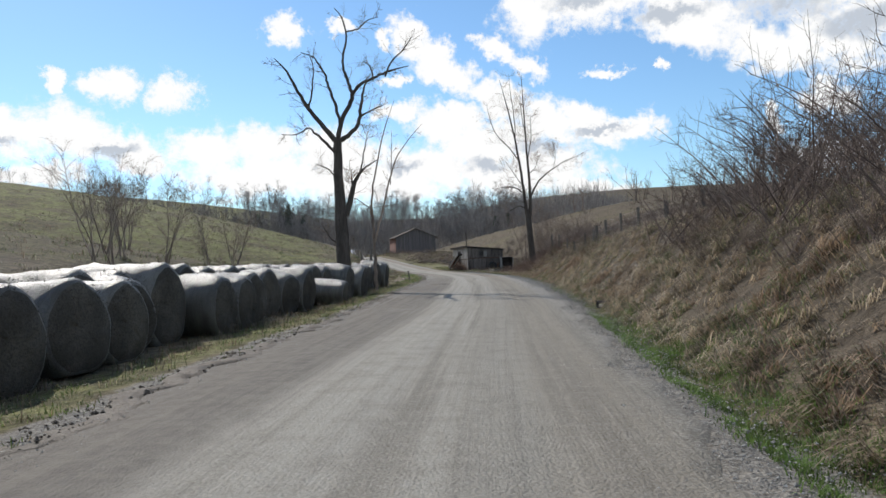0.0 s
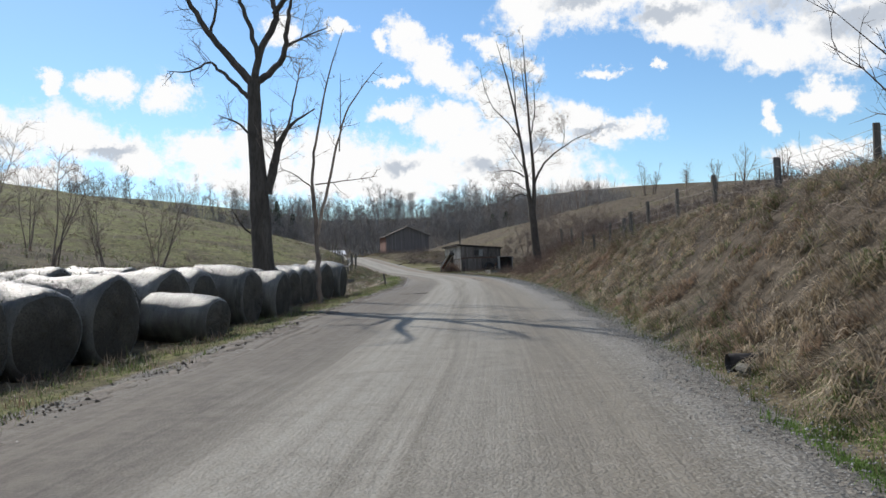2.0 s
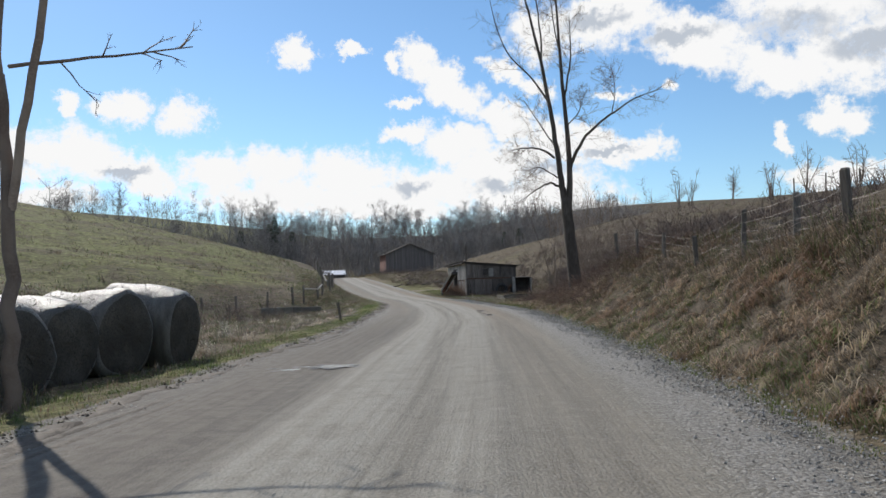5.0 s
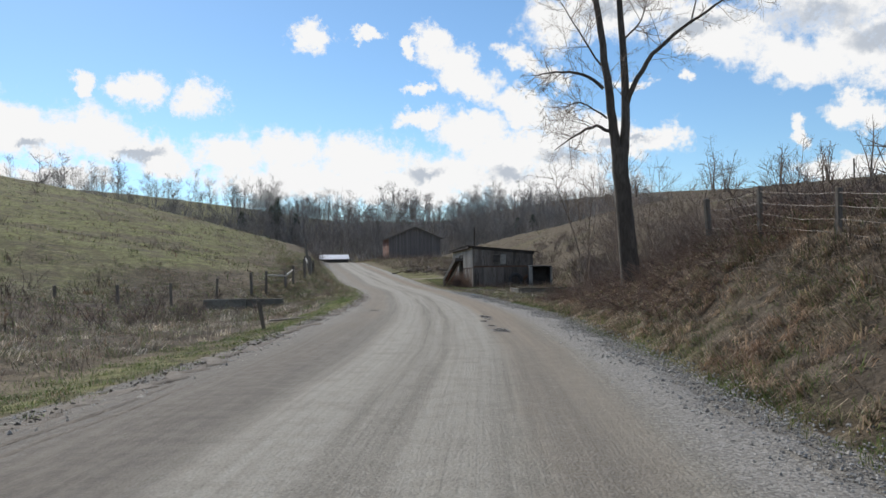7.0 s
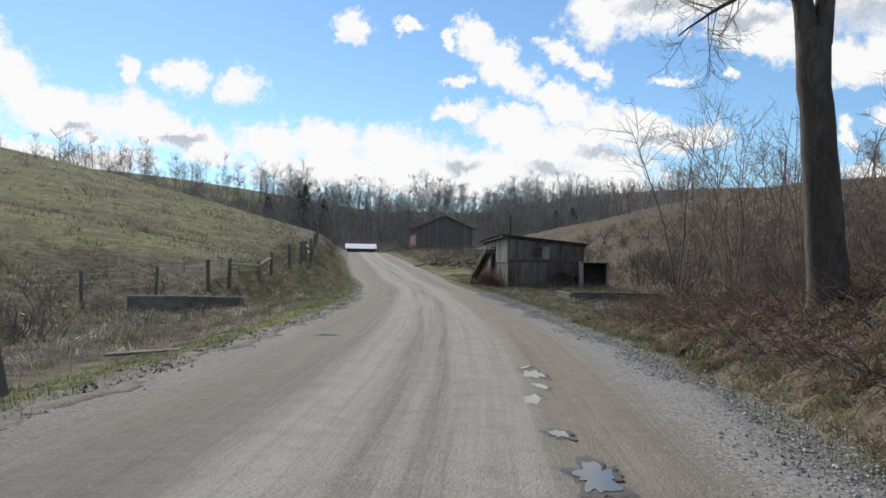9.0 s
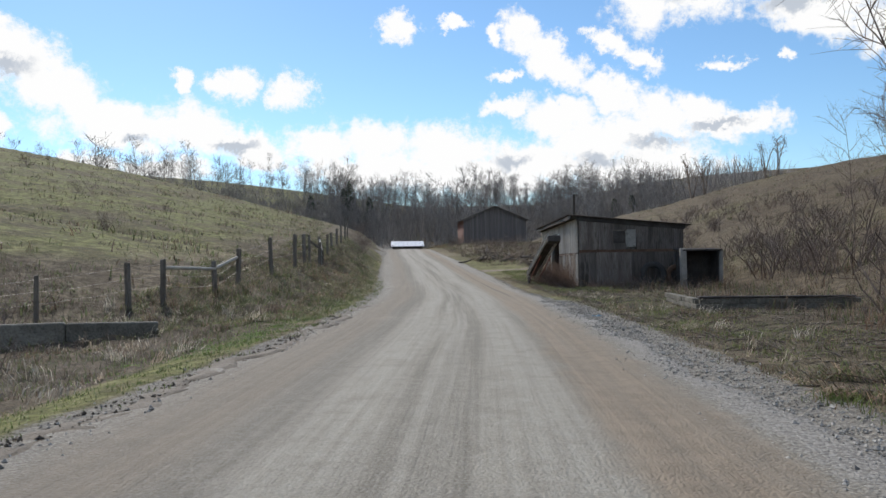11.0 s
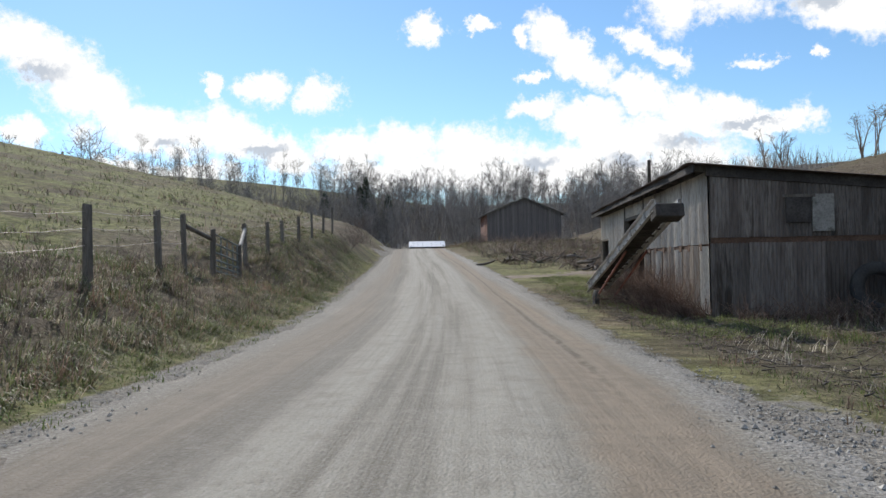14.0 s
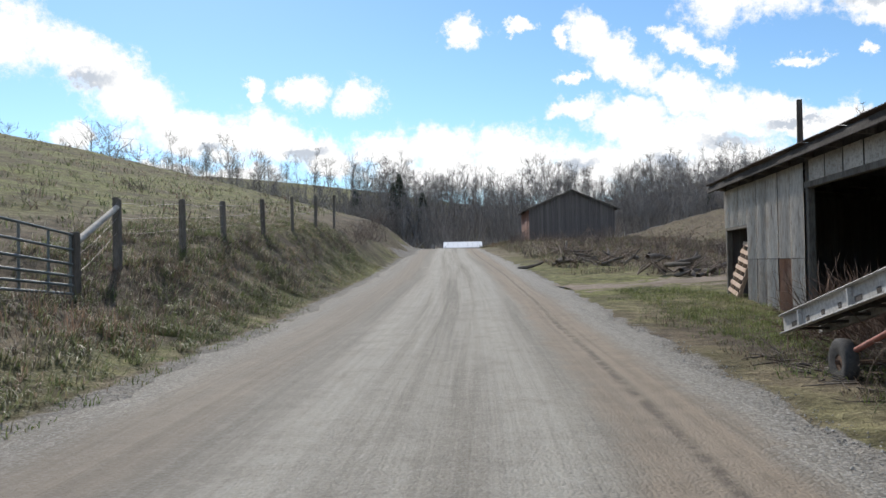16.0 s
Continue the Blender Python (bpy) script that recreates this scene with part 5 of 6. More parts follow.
    part("partition", box((0.05, 6.6, 2.2), (2.6, 3.6, 1.1), bevel=0.01), DARKSHADE, shed)
    part("manger", box((0.5, 5.2, 0.10), (2.9, 10.0, 0.95), bevel=0.02), POST, shed, "plank shelf inside the dark opening")
    # roof
    slope = math.degrees(math.atan2(high - low, wide))
    run = (wide + 0.85) / math.cos(radians(slope))
    ridge = corrugated("roof_sheet", 0.80, ROOFING, 0.09, 0.012)
    for i in range(21):
        y = -0.30 + 0.78 * i + 0.4
        m = pose(-0.42 - rng.uniform(0, 0.07), y, high + 0.10 + 0.006 * (i % 2), 0, slope, 0) @ pose(0, 0, 0, 0, 90, 0) @ pose(0, 0, 0, 0, 0, 90)
        piece("roof_sheet", ridge, shed, m @ Matrix.Diagonal((1, 1, run, 1)))
    for i in range(14):
        y = 0.05 + 1.22 * i
        part("rafter", box((wide + 0.6, 0.06, 0.13), (wide / 2 - 0.08, y, (high + low) / 2 + 0.005), (0, slope, 0), bevel=0.008), POST, shed)
    # near-black plates added to close the light gaps under the roof
    part("wall_plate", box((0.09, long, 0.30), (0.06, long / 2, high - 0.06), bevel=0.01), DARKSHADE, shed)
    part("wall_plate", box((0.09, long, 0.30), (wide - 0.08, long / 2, low - 0.04), bevel=0.01), DARKSHADE, shed)
    part("eave_board", box((0.04, long + 0.5, 0.15), (-0.36, long / 2 + 0.02, high - 0.01), bevel=0.01), DARKSHADE, shed)


# besides its stains, toned darker than the road-side sheets for the front's shade
SHADESHEET = surface("stained sheet toned for shade", [(0.105, 0.088, 0.078), (0.215, 0.190, 0.170), (0.060, 0.048, 0.040)], 1.3, 0.7, 0.3, 16, "object",
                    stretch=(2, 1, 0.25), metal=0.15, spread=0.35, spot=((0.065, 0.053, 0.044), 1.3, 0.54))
REDSHEET = corrugated("sheet", 0.74, surface("rust red sheet", [(0.20, 0.105, 0.065), (0.27, 0.175, 0.125), (0.12, 0.06, 0.04)], 2, 0.7, 0.3, 16, "object", metal=0.2))
BROWNSHEET = corrugated("sheet", 0.74, surface("brown streaked sheet", [(0.300, 0.248, 0.198), (0.450, 0.395, 0.332), (0.170, 0.115, 0.082)], 1.6, 0.75, 0.3, 16, "object",
                        stretch=(3, 1, 0.2), metal=0.1, spread=0.25))
SHEDBOARD = box_mesh("board", (1, 1, 1), PLANK, 0.0)
tin_shed()


def block_box():
    """A squat open store, its inside painted dark as shade, with one pale concrete post at its front corner."""
    x, y = 7.55, 94.6
    z = ground_at(x, y) - 0.05
    ob = thing("block_store", (x, y, z), 6, "squat open store, its inside painted dark as shade, with a pale concrete corner post", "store")
    # near-black inset boards stand in for the shaded interior
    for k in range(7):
        part("board", box((0.185, 0.04, 1.50), (-0.75 + 0.19 * k, 0.30, 0.76), bevel=0.006), DARKSHADE, ob)
    part("wall", box((0.06, 1.2, 1.56), (0.48, 0, 0.78), bevel=0.01), DARKSHADE, ob)
    part("wall", box((0.06, 1.2, 1.56), (-0.84, 0.02, 0.78), bevel=0.01), DARKSHADE, ob)
    part("wall", box((1.32, 0.06, 1.56), (-0.18, 0.62, 0.78), bevel=0.01), DARKSHADE, ob)
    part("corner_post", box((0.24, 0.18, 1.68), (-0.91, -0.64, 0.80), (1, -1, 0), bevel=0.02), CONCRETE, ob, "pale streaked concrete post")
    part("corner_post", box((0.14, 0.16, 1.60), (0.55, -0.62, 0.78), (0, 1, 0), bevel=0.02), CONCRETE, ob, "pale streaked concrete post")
    part("lid", box((1.55, 1.5, 0.07), (-0.18, 0, 1.60), (2, 0, 0), bevel=0.015), DARKSHADE, ob)


block_box()


MOSSY = surface("dark mossy concrete", [(0.130, 0.122, 0.102), (0.200, 0.190, 0.162), (0.055, 0.052, 0.042)], 2.4, 0.95, 0.7, 22, spread=0.2)


def block_footing():
    """The low ruined footing of concrete blocks, an open corner."""
    ob = thing("block_footing", (5.1, 81.7, -0.24), 4, "low ruined footing of mossy concrete blocks", "wall")
    block = box_mesh("block", (0.39, 0.19, 0.115), MOSSY, 0.008)
    rng = np.random.default_rng(6)
    for row in range(4):
        for i in range(9):
            piece("block", block, ob, pose(0.2 + 0.40 * i + 0.2 * (row % 2) - 0.1, rng.normal(0, 0.006), 0.06 + 0.125 * row, 0, 0, rng.normal(0, 0.8)))
        for i in range(8):
            piece("block", block, ob, pose(rng.normal(0, 0.006), 0.33 + 0.40 * i + 0.2 * (row % 2) - 0.1, 0.06 + 0.125 * row, 0, 0, 90 + rng.normal(0, 0.8)))
    part("mortar", box((3.5, 0.15, 0.46), (1.75, 0, 0.24)), MOSSY, ob)
    part("mortar", box((0.15, 3.1, 0.46), (0, 1.66, 0.235)), MOSSY, ob)
    part("slab", box((3.6, 0.24, 0.05), (1.78, 0, 0.53), bevel=0.012), DARKSHADE, ob, "dark coping")


block_footing()


def ditch_wall():
    a, b = Vector((-10.67, 77.06)), Vector((-7.17, 78.89))
    turn = math.degrees(math.atan2(b.y - a.y, b.x - a.x))
    ob = thing("ditch_wall", (a.x, a.y, -0.86), turn, "low weathered concrete culvert wall in the wet field", "wall")
    n = (b - a).length
    part("wall", box((n * 0.52, 0.28, 0.88), (n * 0.26, 0, 0.45), bevel=0.03), MOSSY, ob)
    part("wall", box((n * 0.475, 0.28, 0.84), (n * 0.76, 0.02, 0.43), (0, 1.2, 0), bevel=0.03), MOSSY, ob)


ditch_wall()


def hay_elevator():
    """An old bale elevator of pressed steel channel leaning up beside the shed, with a wheel under its foot."""
    foot, head = Vector((0.55, 101.1, 0.44)), Vector((1.68, 93.5, 2.16))
    run = head - foot
    length = run.length
    turn = run.normalized().to_track_quat("Y", "Z").to_matrix().to_4x4()
    ob = new("hay_elevator")
    ob.matrix_basis = Matrix.Translation(foot) @ turn
    tagged(ob, "old grey steel hay elevator leaning up beside the shed", "elevator")
    wide, deep = 0.40, 0.21
    for side in (-1, 1):
        bm = box((0.012, length, deep), (side * wide / 2, length / 2, 0), bevel=0.003)
        channel = part("side_channel", bm, STEEL, ob)
        part("flange", box((0.07, length, 0.014), (side * (wide / 2 + 0.03), length / 2, deep / 2), bevel=0.004), STEEL, channel)
        part("flange", box((0.07, length, 0.014), (side * (wide / 2 + 0.03), length / 2, -deep / 2), bevel=0.004), STEEL, channel)
        for k in range(18):
            # thin dark plates on the face stand in for shade in punched holes
            slot = box((0.006, 0.085 if k % 4 else 0.16, 0.055), (side * (wide / 2 + 0.0075), 0.35 + k * 0.42, -0.035), bevel=0.002)
            part("slot", slot, DARKSHADE, channel, "dark plate painted as a punched slot's shade")
        for k in range(6):
            part("rib", box((0.05, 0.03, deep - 0.03), (side * (wide / 2 + 0.03), 0.6 + 1.3 * k, 0), bevel=0.004), STEEL, channel)
    # trough and crossbars coloured near-black for the shade of the underside
    part("trough", box((wide - 0.02, length - 0.1, 0.012), (0, length / 2, -0.02), bevel=0.003), DARKSHADE, ob)
    for k in range(15):
        part("crossbar", box((wide, 0.04, 0.03), (0, 0.3 + 0.52 * k, -deep / 2 + 0.02), bevel=0.004), DARKSHADE, ob)
    part("head_box", box((wide + 0.10, 0.42, 0.24), (0, length - 0.02, -0.14), bevel=0.02), DARKSHADE, ob, "dark boxed head drum")
    inv = ob.matrix_basis.inverted()

    def strut(a, b, r, material, name):
        t = Tubes()
        a, b = inv @ Vector(a), inv @ Vector(b)
        t.add([a, (a + b) / 2, b], [r, r, r], 7)
        part(name, t.mesh(name, material), material, ob)

    strut((0.55, 99.2, 0.30), (1.12, 96.4, 1.38), 0.028, REDPAINT, "strut")
    strut((0.98, 99.2, 0.30), (1.55, 96.4, 1.38), 0.028, REDPAINT, "strut")
    strut((0.45, 99.2, 0.23), (1.25, 99.25, 0.23), 0.025, RUST, "axle")
    for x in (0.42, 1.15):
        wheel_at = inv @ pose(x + 0.1, 99.2, 0.23, 0, 0, 8) @ Matrix.Scale(0.78, 4)
        profile = [(0.10, -0.06), (0.17, -0.075), (0.25, -0.085), (0.285, -0.06), (0.292, 0), (0.285, 0.06), (0.25, 0.085), (0.17, 0.075), (0.10, 0.06)]
        k, v, f = 28, [], []
        for i in range(k):
            a = i * 2 * math.pi / k
            for r, w in profile:
                rr = r + (0.006 if i % 2 and r > 0.28 else 0)
                v.append((w, rr * math.sin(a), rr * math.cos(a)))
        n = len(profile)
        for i in range(k):
            for j in range(n - 1):
                f.append((i * n + j, ((i + 1) % k) * n + j, ((i + 1) % k) * n + j + 1, i * n + j + 1))
        tyre = part("wheel", fast_mesh("wheel", v, f, RUBBER, True), RUBBER, ob, "small worn rubber tyre")
        tyre.matrix_basis = wheel_at
        bm = bmesh.new()
        bmesh.ops.create_cone(bm, cap_ends=True, segments=20, radius1=0.165, radius2=0.13, depth=0.10, matrix=pose(0, 0, 0, 0, 90, 0))
        part("rim", bm, RUST, tyre, "rusty steel rim")


hay_elevator()


def pallet():
    x, y = 1.02, 110.3
    ob = new("pallet")
    ob.matrix_basis = pose(x, y, ground_at(x, y), 7, 17, 6)
    tagged(ob, "pale wooden pallet leaning in the shed doorway", "pallet")
    for k in range(7):
        part("slat", box((0.02, 1.0, 0.095), (-0.05, 0, 0.08 + 0.19 * k), bevel=0.004), FRESHWOOD, ob)
    for k in range(3):
        part("stringer", box((0.085, 0.045, 1.2), (0.004, -0.46 + 0.46 * k, 0.62), bevel=0.004), FRESHWOOD, ob)


pallet()


def pole():
    x, y = 3.0, 112.6
    ob = thing("pole", (x, y, ground_at(x, y) - 0.2), 0, "dark wooden pole standing behind the shed", "pole")
    t = Tubes()
    t.add([(0, 0, 0), (0.02, 0, 2.6), (0.03, 0, 5.1)], [0.10, 0.085, 0.07], 10)
    part("shaft", t.mesh("shaft", BARK), BARK, ob)
    part("cap", box((0.12, 0.12, 0.03), (0.03, 0, 5.1), bevel=0.006), POST, ob)


pole()


# ---- the barn ----
def barn():
    bx, by, bz = -6.75, 174.2, 3.35
    ob = thing("barn", (bx, by, bz), 12, "dark weathered board barn with a shallow metal gable roof", "barn")
    half, long, eave, apex = 4.55, 10.0, 3.72, 5.62
    rng = np.random.default_rng(12)
    front = box_mesh("board", (1, 1, 1), PLANK, 0.0)
    red = box_mesh("board", (1, 1, 1), REDPLANK, 0.0)
    top = lambda x: apex + (eave - apex) * abs(x) / half
    for i in range(30):
        x = -half + 0.152 + 0.3035 * i
        h = top(x) - 0.06 + rng.uniform(-0.06, 0.0)
        piece("board", front, ob, pose(x, -0.02 * rng.uniform(0, 1), h / 2 + 0.05) @ Matrix.Diagonal((0.285, 0.03, h, 1)))
        piece("board", front, ob, pose(x, long, h / 2) @ Matrix.Diagonal((0.295, 0.03, h, 1)))
    for i in range(32):
        y = 0.16 + 0.3125 * i
        piece("board", red, ob, pose(-half, y, eave / 2) @ Matrix.Diagonal((0.03, 0.295, eave - rng.uniform(0.02, 0.1), 1)))
        piece("board", front, ob, pose(half, y, eave / 2) @ Matrix.Diagonal((0.03, 0.305, eave, 1)))
    part("door", box((0.05, 3.0, 3.0), (-half - 0.045, 3.4, 1.52), bevel=0.01), REDPLANK, ob, "faded pinkish sliding door")
    part("sill_log", box((2 * half, 0.2, 0.22), (0, 0.1, 0.02), bevel=0.03), POST, ob)
    for x in (-half, half):
        part("corner_board", box((0.16, 0.05, eave), (x * 0.985, -0.04, eave / 2), bevel=0.008), PLANK, ob)
    # near-black sheet added behind the boards, showing as shade in their gaps
    part("wall_backing", box((2 * half - 0.2, 0.04, eave), (0, 0.12, eave / 2)), DARKSHADE, ob)
    slope = math.degrees(math.atan2(apex - eave, half))
    for side in (-1, 1):
        run = (half + 0.55) / math.cos(radians(slope))
        sheet = corrugated("roof_sheet", 0.86, ROOFING, 0.12, 0.014)
        for i in range(13):
            m = pose(0, -0.42 + 0.42 + 0.835 * i, apex + 0.07 + 0.006 * (i % 2), 0, side * slope, 0 if side > 0 else 0)
            m = m @ pose(0, 0, 0, 0, 90 * side, 0) @ pose(0, 0, 0, 0, 0, 90)
            piece("roof_sheet", sheet, ob, m @ Matrix.Diagonal((1, 1, run, 1)))
        part("barge_board", box((run, 0.05, 0.16), (side * run / 2 * math.cos(radians(slope)), -0.40, apex - run / 2 * math.sin(radians(slope))), (0, side * slope, 0), bevel=0.008), POST, ob)


barn()


def white_roof():
    x, y = -31.8, 237.5
    ob = thing("low_building", (x, y, ground_at(x, y) - 0.4), 12, "low building with a bright white metal roof below the road crest", "building")
    z = 4.55 - (ground_at(x, y) - 0.4)
    for px in (-3.4, 3.4):
        part("wall", box((0.2, 3.6, z + 0.3), (px, 1.6, (z + 0.3) / 2), bevel=0.02), DARKSHADE, ob)
    part("wall", box((6.6, 0.15, z), (0, 0.1, z / 2), bevel=0.02), DARKSHADE, ob)
    part("wall", box((6.6, 0.15, z + 0.9), (0, 3.3, (z + 0.9) / 2), bevel=0.02), DARKSHADE, ob)
    for k in range(8):
        part("roof_panel", box((0.93, 4.3, 0.05), (-3.36 + 0.96 * k, 1.6, z + 0.62), (17, 0, 0), bevel=0.01), WHITEMETAL, ob)


white_roof()


def wood_pile():
    """Dead logs and lopped branches heaped between the barn and the shed."""
    rng = np.random.default_rng(41)
    heap = [(-3.4, 126.0, 14, 1.4), (-0.4, 119.6, 9, 1.0), (1.6, 118.9, 5, 0.8), (-2.4, 130.5, 9, 1.5), (-5.6, 137, 8, 1.4)]
    for cx, cy, n, spread in heap:
        for k in range(n):
            x, y = cx + rng.normal(0, spread * 0.6), cy + rng.normal(0, spread * 0.5)
            ln, r = rng.uniform(0.5, 1.7), rng.uniform(0.03, 0.11)
            a = rng.uniform(-1.6, 1.6)
            t = Tubes()
            pts, _ = bend(rng, (0, 0, 0), (math.cos(a), math.sin(a), rng.normal(0, 0.35)), ln, 5, 0.13)
            pts[:, 2] += r * 0.8 + rng.uniform(0, 0.75) * max(0.0, 1 - math.hypot(x - cx, y - cy) / (spread * 1.2))
            t.add(pts, np.linspace(r, r * 0.6, 6), 7)
            me = t.mesh("log", LOG)
            ob = new("log", me)
            ob.matrix_basis = pose(x, y, ground_at(x, y))
            tagged(ob, "dead grey log lying in a brushy heap", "log", "log heap")
        sapling("brush_pile", cx + 0.5, cy + 0.8, 1.5, 18, rng, "tangled heap of dead branches and brush", spread=1.1, twig=8, category="brush pile", thick=0.032, lift=-0.08, foot=0.9)
    for cx, cy in [(-4.5, 172), (-8.5, 171.5), (-1.5, 171.5), (-6.5, 170.5), (-2.8, 160), (-5, 150)]:
        sapling("thicket", cx, cy, 1.7, 14, rng, "dark bare brush growing before the barn", spread=0.8, twig=8, category="shrub", thick=0.03, lift=-0.03, foot=0.8)
    for cx, cy, h in [(3.6, 94.9, 0.6), (4.6, 94.9, 0.55), (7.0, 94.6, 0.7), (2.0, 98.2, 1.1), (1.9, 99.9, 1.0), (1.8, 101.3, 0.9), (1.15, 100.2, 0.7), (1.2, 98.4, 0.8), (1.6, 99.2, 0.9), (1.7, 100.6, 1.0), (1.9, 97.3, 0.9), (2.2, 96.2, 0.6), (1.4, 102.0, 0.7), (5.2, 94.8, 0.8), (6.2, 94.2, 0.9)]:
        sapling("thicket", cx, cy, h, 16, rng, "tangled brown brambles against the shed wall", spread=0.8, twig=8, category="shrub", thick=0.008, lift=-0.06, foot=0.45)


wood_pile()


DAMP = surface("damp mud", [(0.075, 0.062, 0.048), (0.120, 0.101, 0.080), (0.052, 0.042, 0.033)], 4, 0.45, 0.5, 24)


def puddle(x, y, sx, sy, turn, seed):
    rng = np.random.default_rng(seed)
    k = 64
    a = np.arange(k) * 2 * math.pi / k
    r = 1 + 0.22 * np.sin(2 * a + rng.uniform(0, 6)) + 0.18 * np.sin(5 * a + rng.uniform(0, 6)) + 0.13 * np.sin(9 * a + rng.uniform(0, 6)) + 0.08 * np.sin(14 * a + rng.uniform(0, 6))
    pts = np.stack([r * np.cos(a) * sx, r * np.sin(a) * sy], 1)
    c, s = math.cos(radians(turn)), math.sin(radians(turn))
    px, py = x + pts[:, 0] * c - pts[:, 1] * s, y + pts[:, 0] * s + pts[:, 1] * c
    mid, half = (road_left(y) + road_right(y)) / 2, (road_right(y) - road_left(y)) / 2
    z = float(road_height(y)) + 0.05 * (1 - ((x - mid) / half) ** 2) + 0.008
    v = [(x, y, z)] + [(u, w, z) for u, w in zip(px, py)]
    f = [(0, i + 1, (i + 1) % k + 1) for i in range(k)]
    # the dark damp margin, a hair lower
    out = (1.25 + 0.05 / max(sx, sy)) * (1 + 0.10 * np.sin(7 * a) + 0.08 * np.sin(13 * a + seed))
    rim = [(x, y, z - 0.004)] + [(x + (u - x) * o, y + (w - y) * o, z - 0.004) for u, w, o in zip(px, py, out)]
    tagged(new("damp_mud", fast_mesh("damp_mud", rim, f, DAMP)), "dark damp mud round a puddle", "mud", kind="structure")
    tagged(new("puddle", fast_mesh("puddle", v, f, WATER)), "shallow muddy puddle in the gravel road", "puddle", kind="structure")


for n, (x, y, sx, sy, turn) in enumerate([(-0.12, 39.85, 0.34, 0.17, 4), (-0.72, 39.62, 0.17, 0.10, -5), (-0.60, 39.95, 0.14, 0.06, 10), (-1.0, 39.9, 0.09, 0.05, 0), (2.68, 60.55, 0.10, 0.36, 6), (2.60, 61.15, 0.05, 0.14, -16),
                                           (2.60, 58.8, 0.10, 0.20, -8), (2.72, 59.65, 0.07, 0.16, 12), (2.74, 57.3, 0.06, 0.14, 5), (2.88, 56.1, 0.13, 0.30, -8), (-0.82, 64.9, 0.14, 0.08, 0), (-0.83, 61.75, 0.12, 0.06, 0)]):
    puddle(x, y, sx, sy, turn, 50 + n)


def litter():
    rng = np.random.default_rng(61)
    v, f = [], []
    n = 7
    for i in range(n):
        for j in range(n):
            v.append((0.028 * (i - 3) + rng.normal(0, 0.008), 0.022 * (j - 3) + rng.normal(0, 0.008), 0.01 + abs(rng.normal(0, 0.016))))
    for i in range(n - 1):
        for j in range(n - 1):
            f.append((i * n + j, (i + 1) * n + j, (i + 1) * n + j + 1, i * n + j + 1))
    ob = new("plastic_wrapper", fast_mesh("plastic_wrapper", v, f, BLUE))
    ob.matrix_basis = pose(2.55, 79.2, ground_at(2.75, 79.2) + 0.03, 0, 0, 20)
    tagged(ob, "crumpled blue plastic wrapper on the gravel edge", "litter")


litter()


def culvert():
    """The mouth of a small drain under the bank."""
    x, y = 3.95, 19.5
    ob = thing("drain_pipe", (x, y, ground_at(x, y) + 0.06), 0, "dark open end of a small drain pipe in the bank", "pipe")
    t = Tubes()
    t.add([(-0.22, 0, 0), (0.1, 0.0, 0), (0.5, 0, 0.02)], [0.10, 0.10, 0.10], 16)
    t.add([(-0.22, 0, 0), (0.1, 0.0, 0), (0.5, 0, 0.02)], [0.085, 0.085, 0.085], 16)
    # barrel coloured near-black to stand in for the shade inside the hole
    part("barrel", t.mesh("barrel", DARKSHADE), DARKSHADE, ob)
    part("stone", box((0.18, 0.22, 0.10), (-0.1, -0.22, -0.04), (4, 8, 20), bevel=0.03), MOSSY, ob)


culvert()


# ---- loose stone and grass ----
def loose_stones():
    rng = np.random.default_rng(71)
    n = 30000
    y = np.concatenate([rng.uniform(1, 105, n), rng.uniform(2, 105, n // 10)])
    right = np.concatenate([np.ones(n, bool), np.zeros(n // 10, bool)])
    off = np.where(right, rng.normal(0.26, 0.30, len(y)) * np.where(y > 86, 0.45, 1.0), rng.normal(0.0, 0.18, len(y)))
    x = np.where(right, road_right(y) + off, road_left(y) - off)
    s = rng.uniform(0.007, 0.021, len(y)) * np.where(rng.uniform(0, 1, len(y)) < 0.04, 1.7, 1.0)
    s = s * np.interp(y, [0, 20, 45, 84, 92], [0.55, 0.6, 1.0, 1.0, 0.6]) * np.where((y > 86) & (rng.uniform(0, 1, len(y)) < 0.6), 0.3, 1.0)
    inside = (x < road_right(y)) & (x > road_left(y))
    mid, half = (road_left(y) + road_right(y)) / 2, (road_right(y) - road_left(y)) / 2
    z = np.where(inside, road_height(y) + 0.05 * (1 - ((x - mid) / half) ** 2), np.maximum(land(x, y), road_height(y) - 0.03)) + s * 0.3
    base = np.array([(1, 0, 0), (-1, 0, 0), (0, 1, 0), (0, -1, 0), (0, 0, 0.7), (0, 0, -0.7)], float)
    v = base[None] * s[:, None, None] * rng.uniform(0.6, 1.3, (len(y), 6, 1))
    a = rng.uniform(0, 6.3, len(y))
    c, q = np.cos(a)[:, None], np.sin(a)[:, None]
    v = np.stack([v[..., 0] * c - v[..., 1] * q, v[..., 0] * q + v[..., 1] * c, v[..., 2]], -1) + np.stack([x, y, z], 1)[:, None, :]
    f = np.array([(0, 2, 4), (2, 1, 4), (1, 3, 4), (3, 0, 4), (2, 0, 5), (1, 2, 5), (3, 1, 5), (0, 3, 5)])
    faces = (f[None] + 6 * np.arange(len(y))[:, None, None]).reshape(-1, 3)
    tagged(new("loose_gravel", fast_mesh("loose_gravel", v.reshape(-1, 3), faces, STONE)), "loose pale gravel along the road edges", "gravel", kind="stuff")


loose_stones()


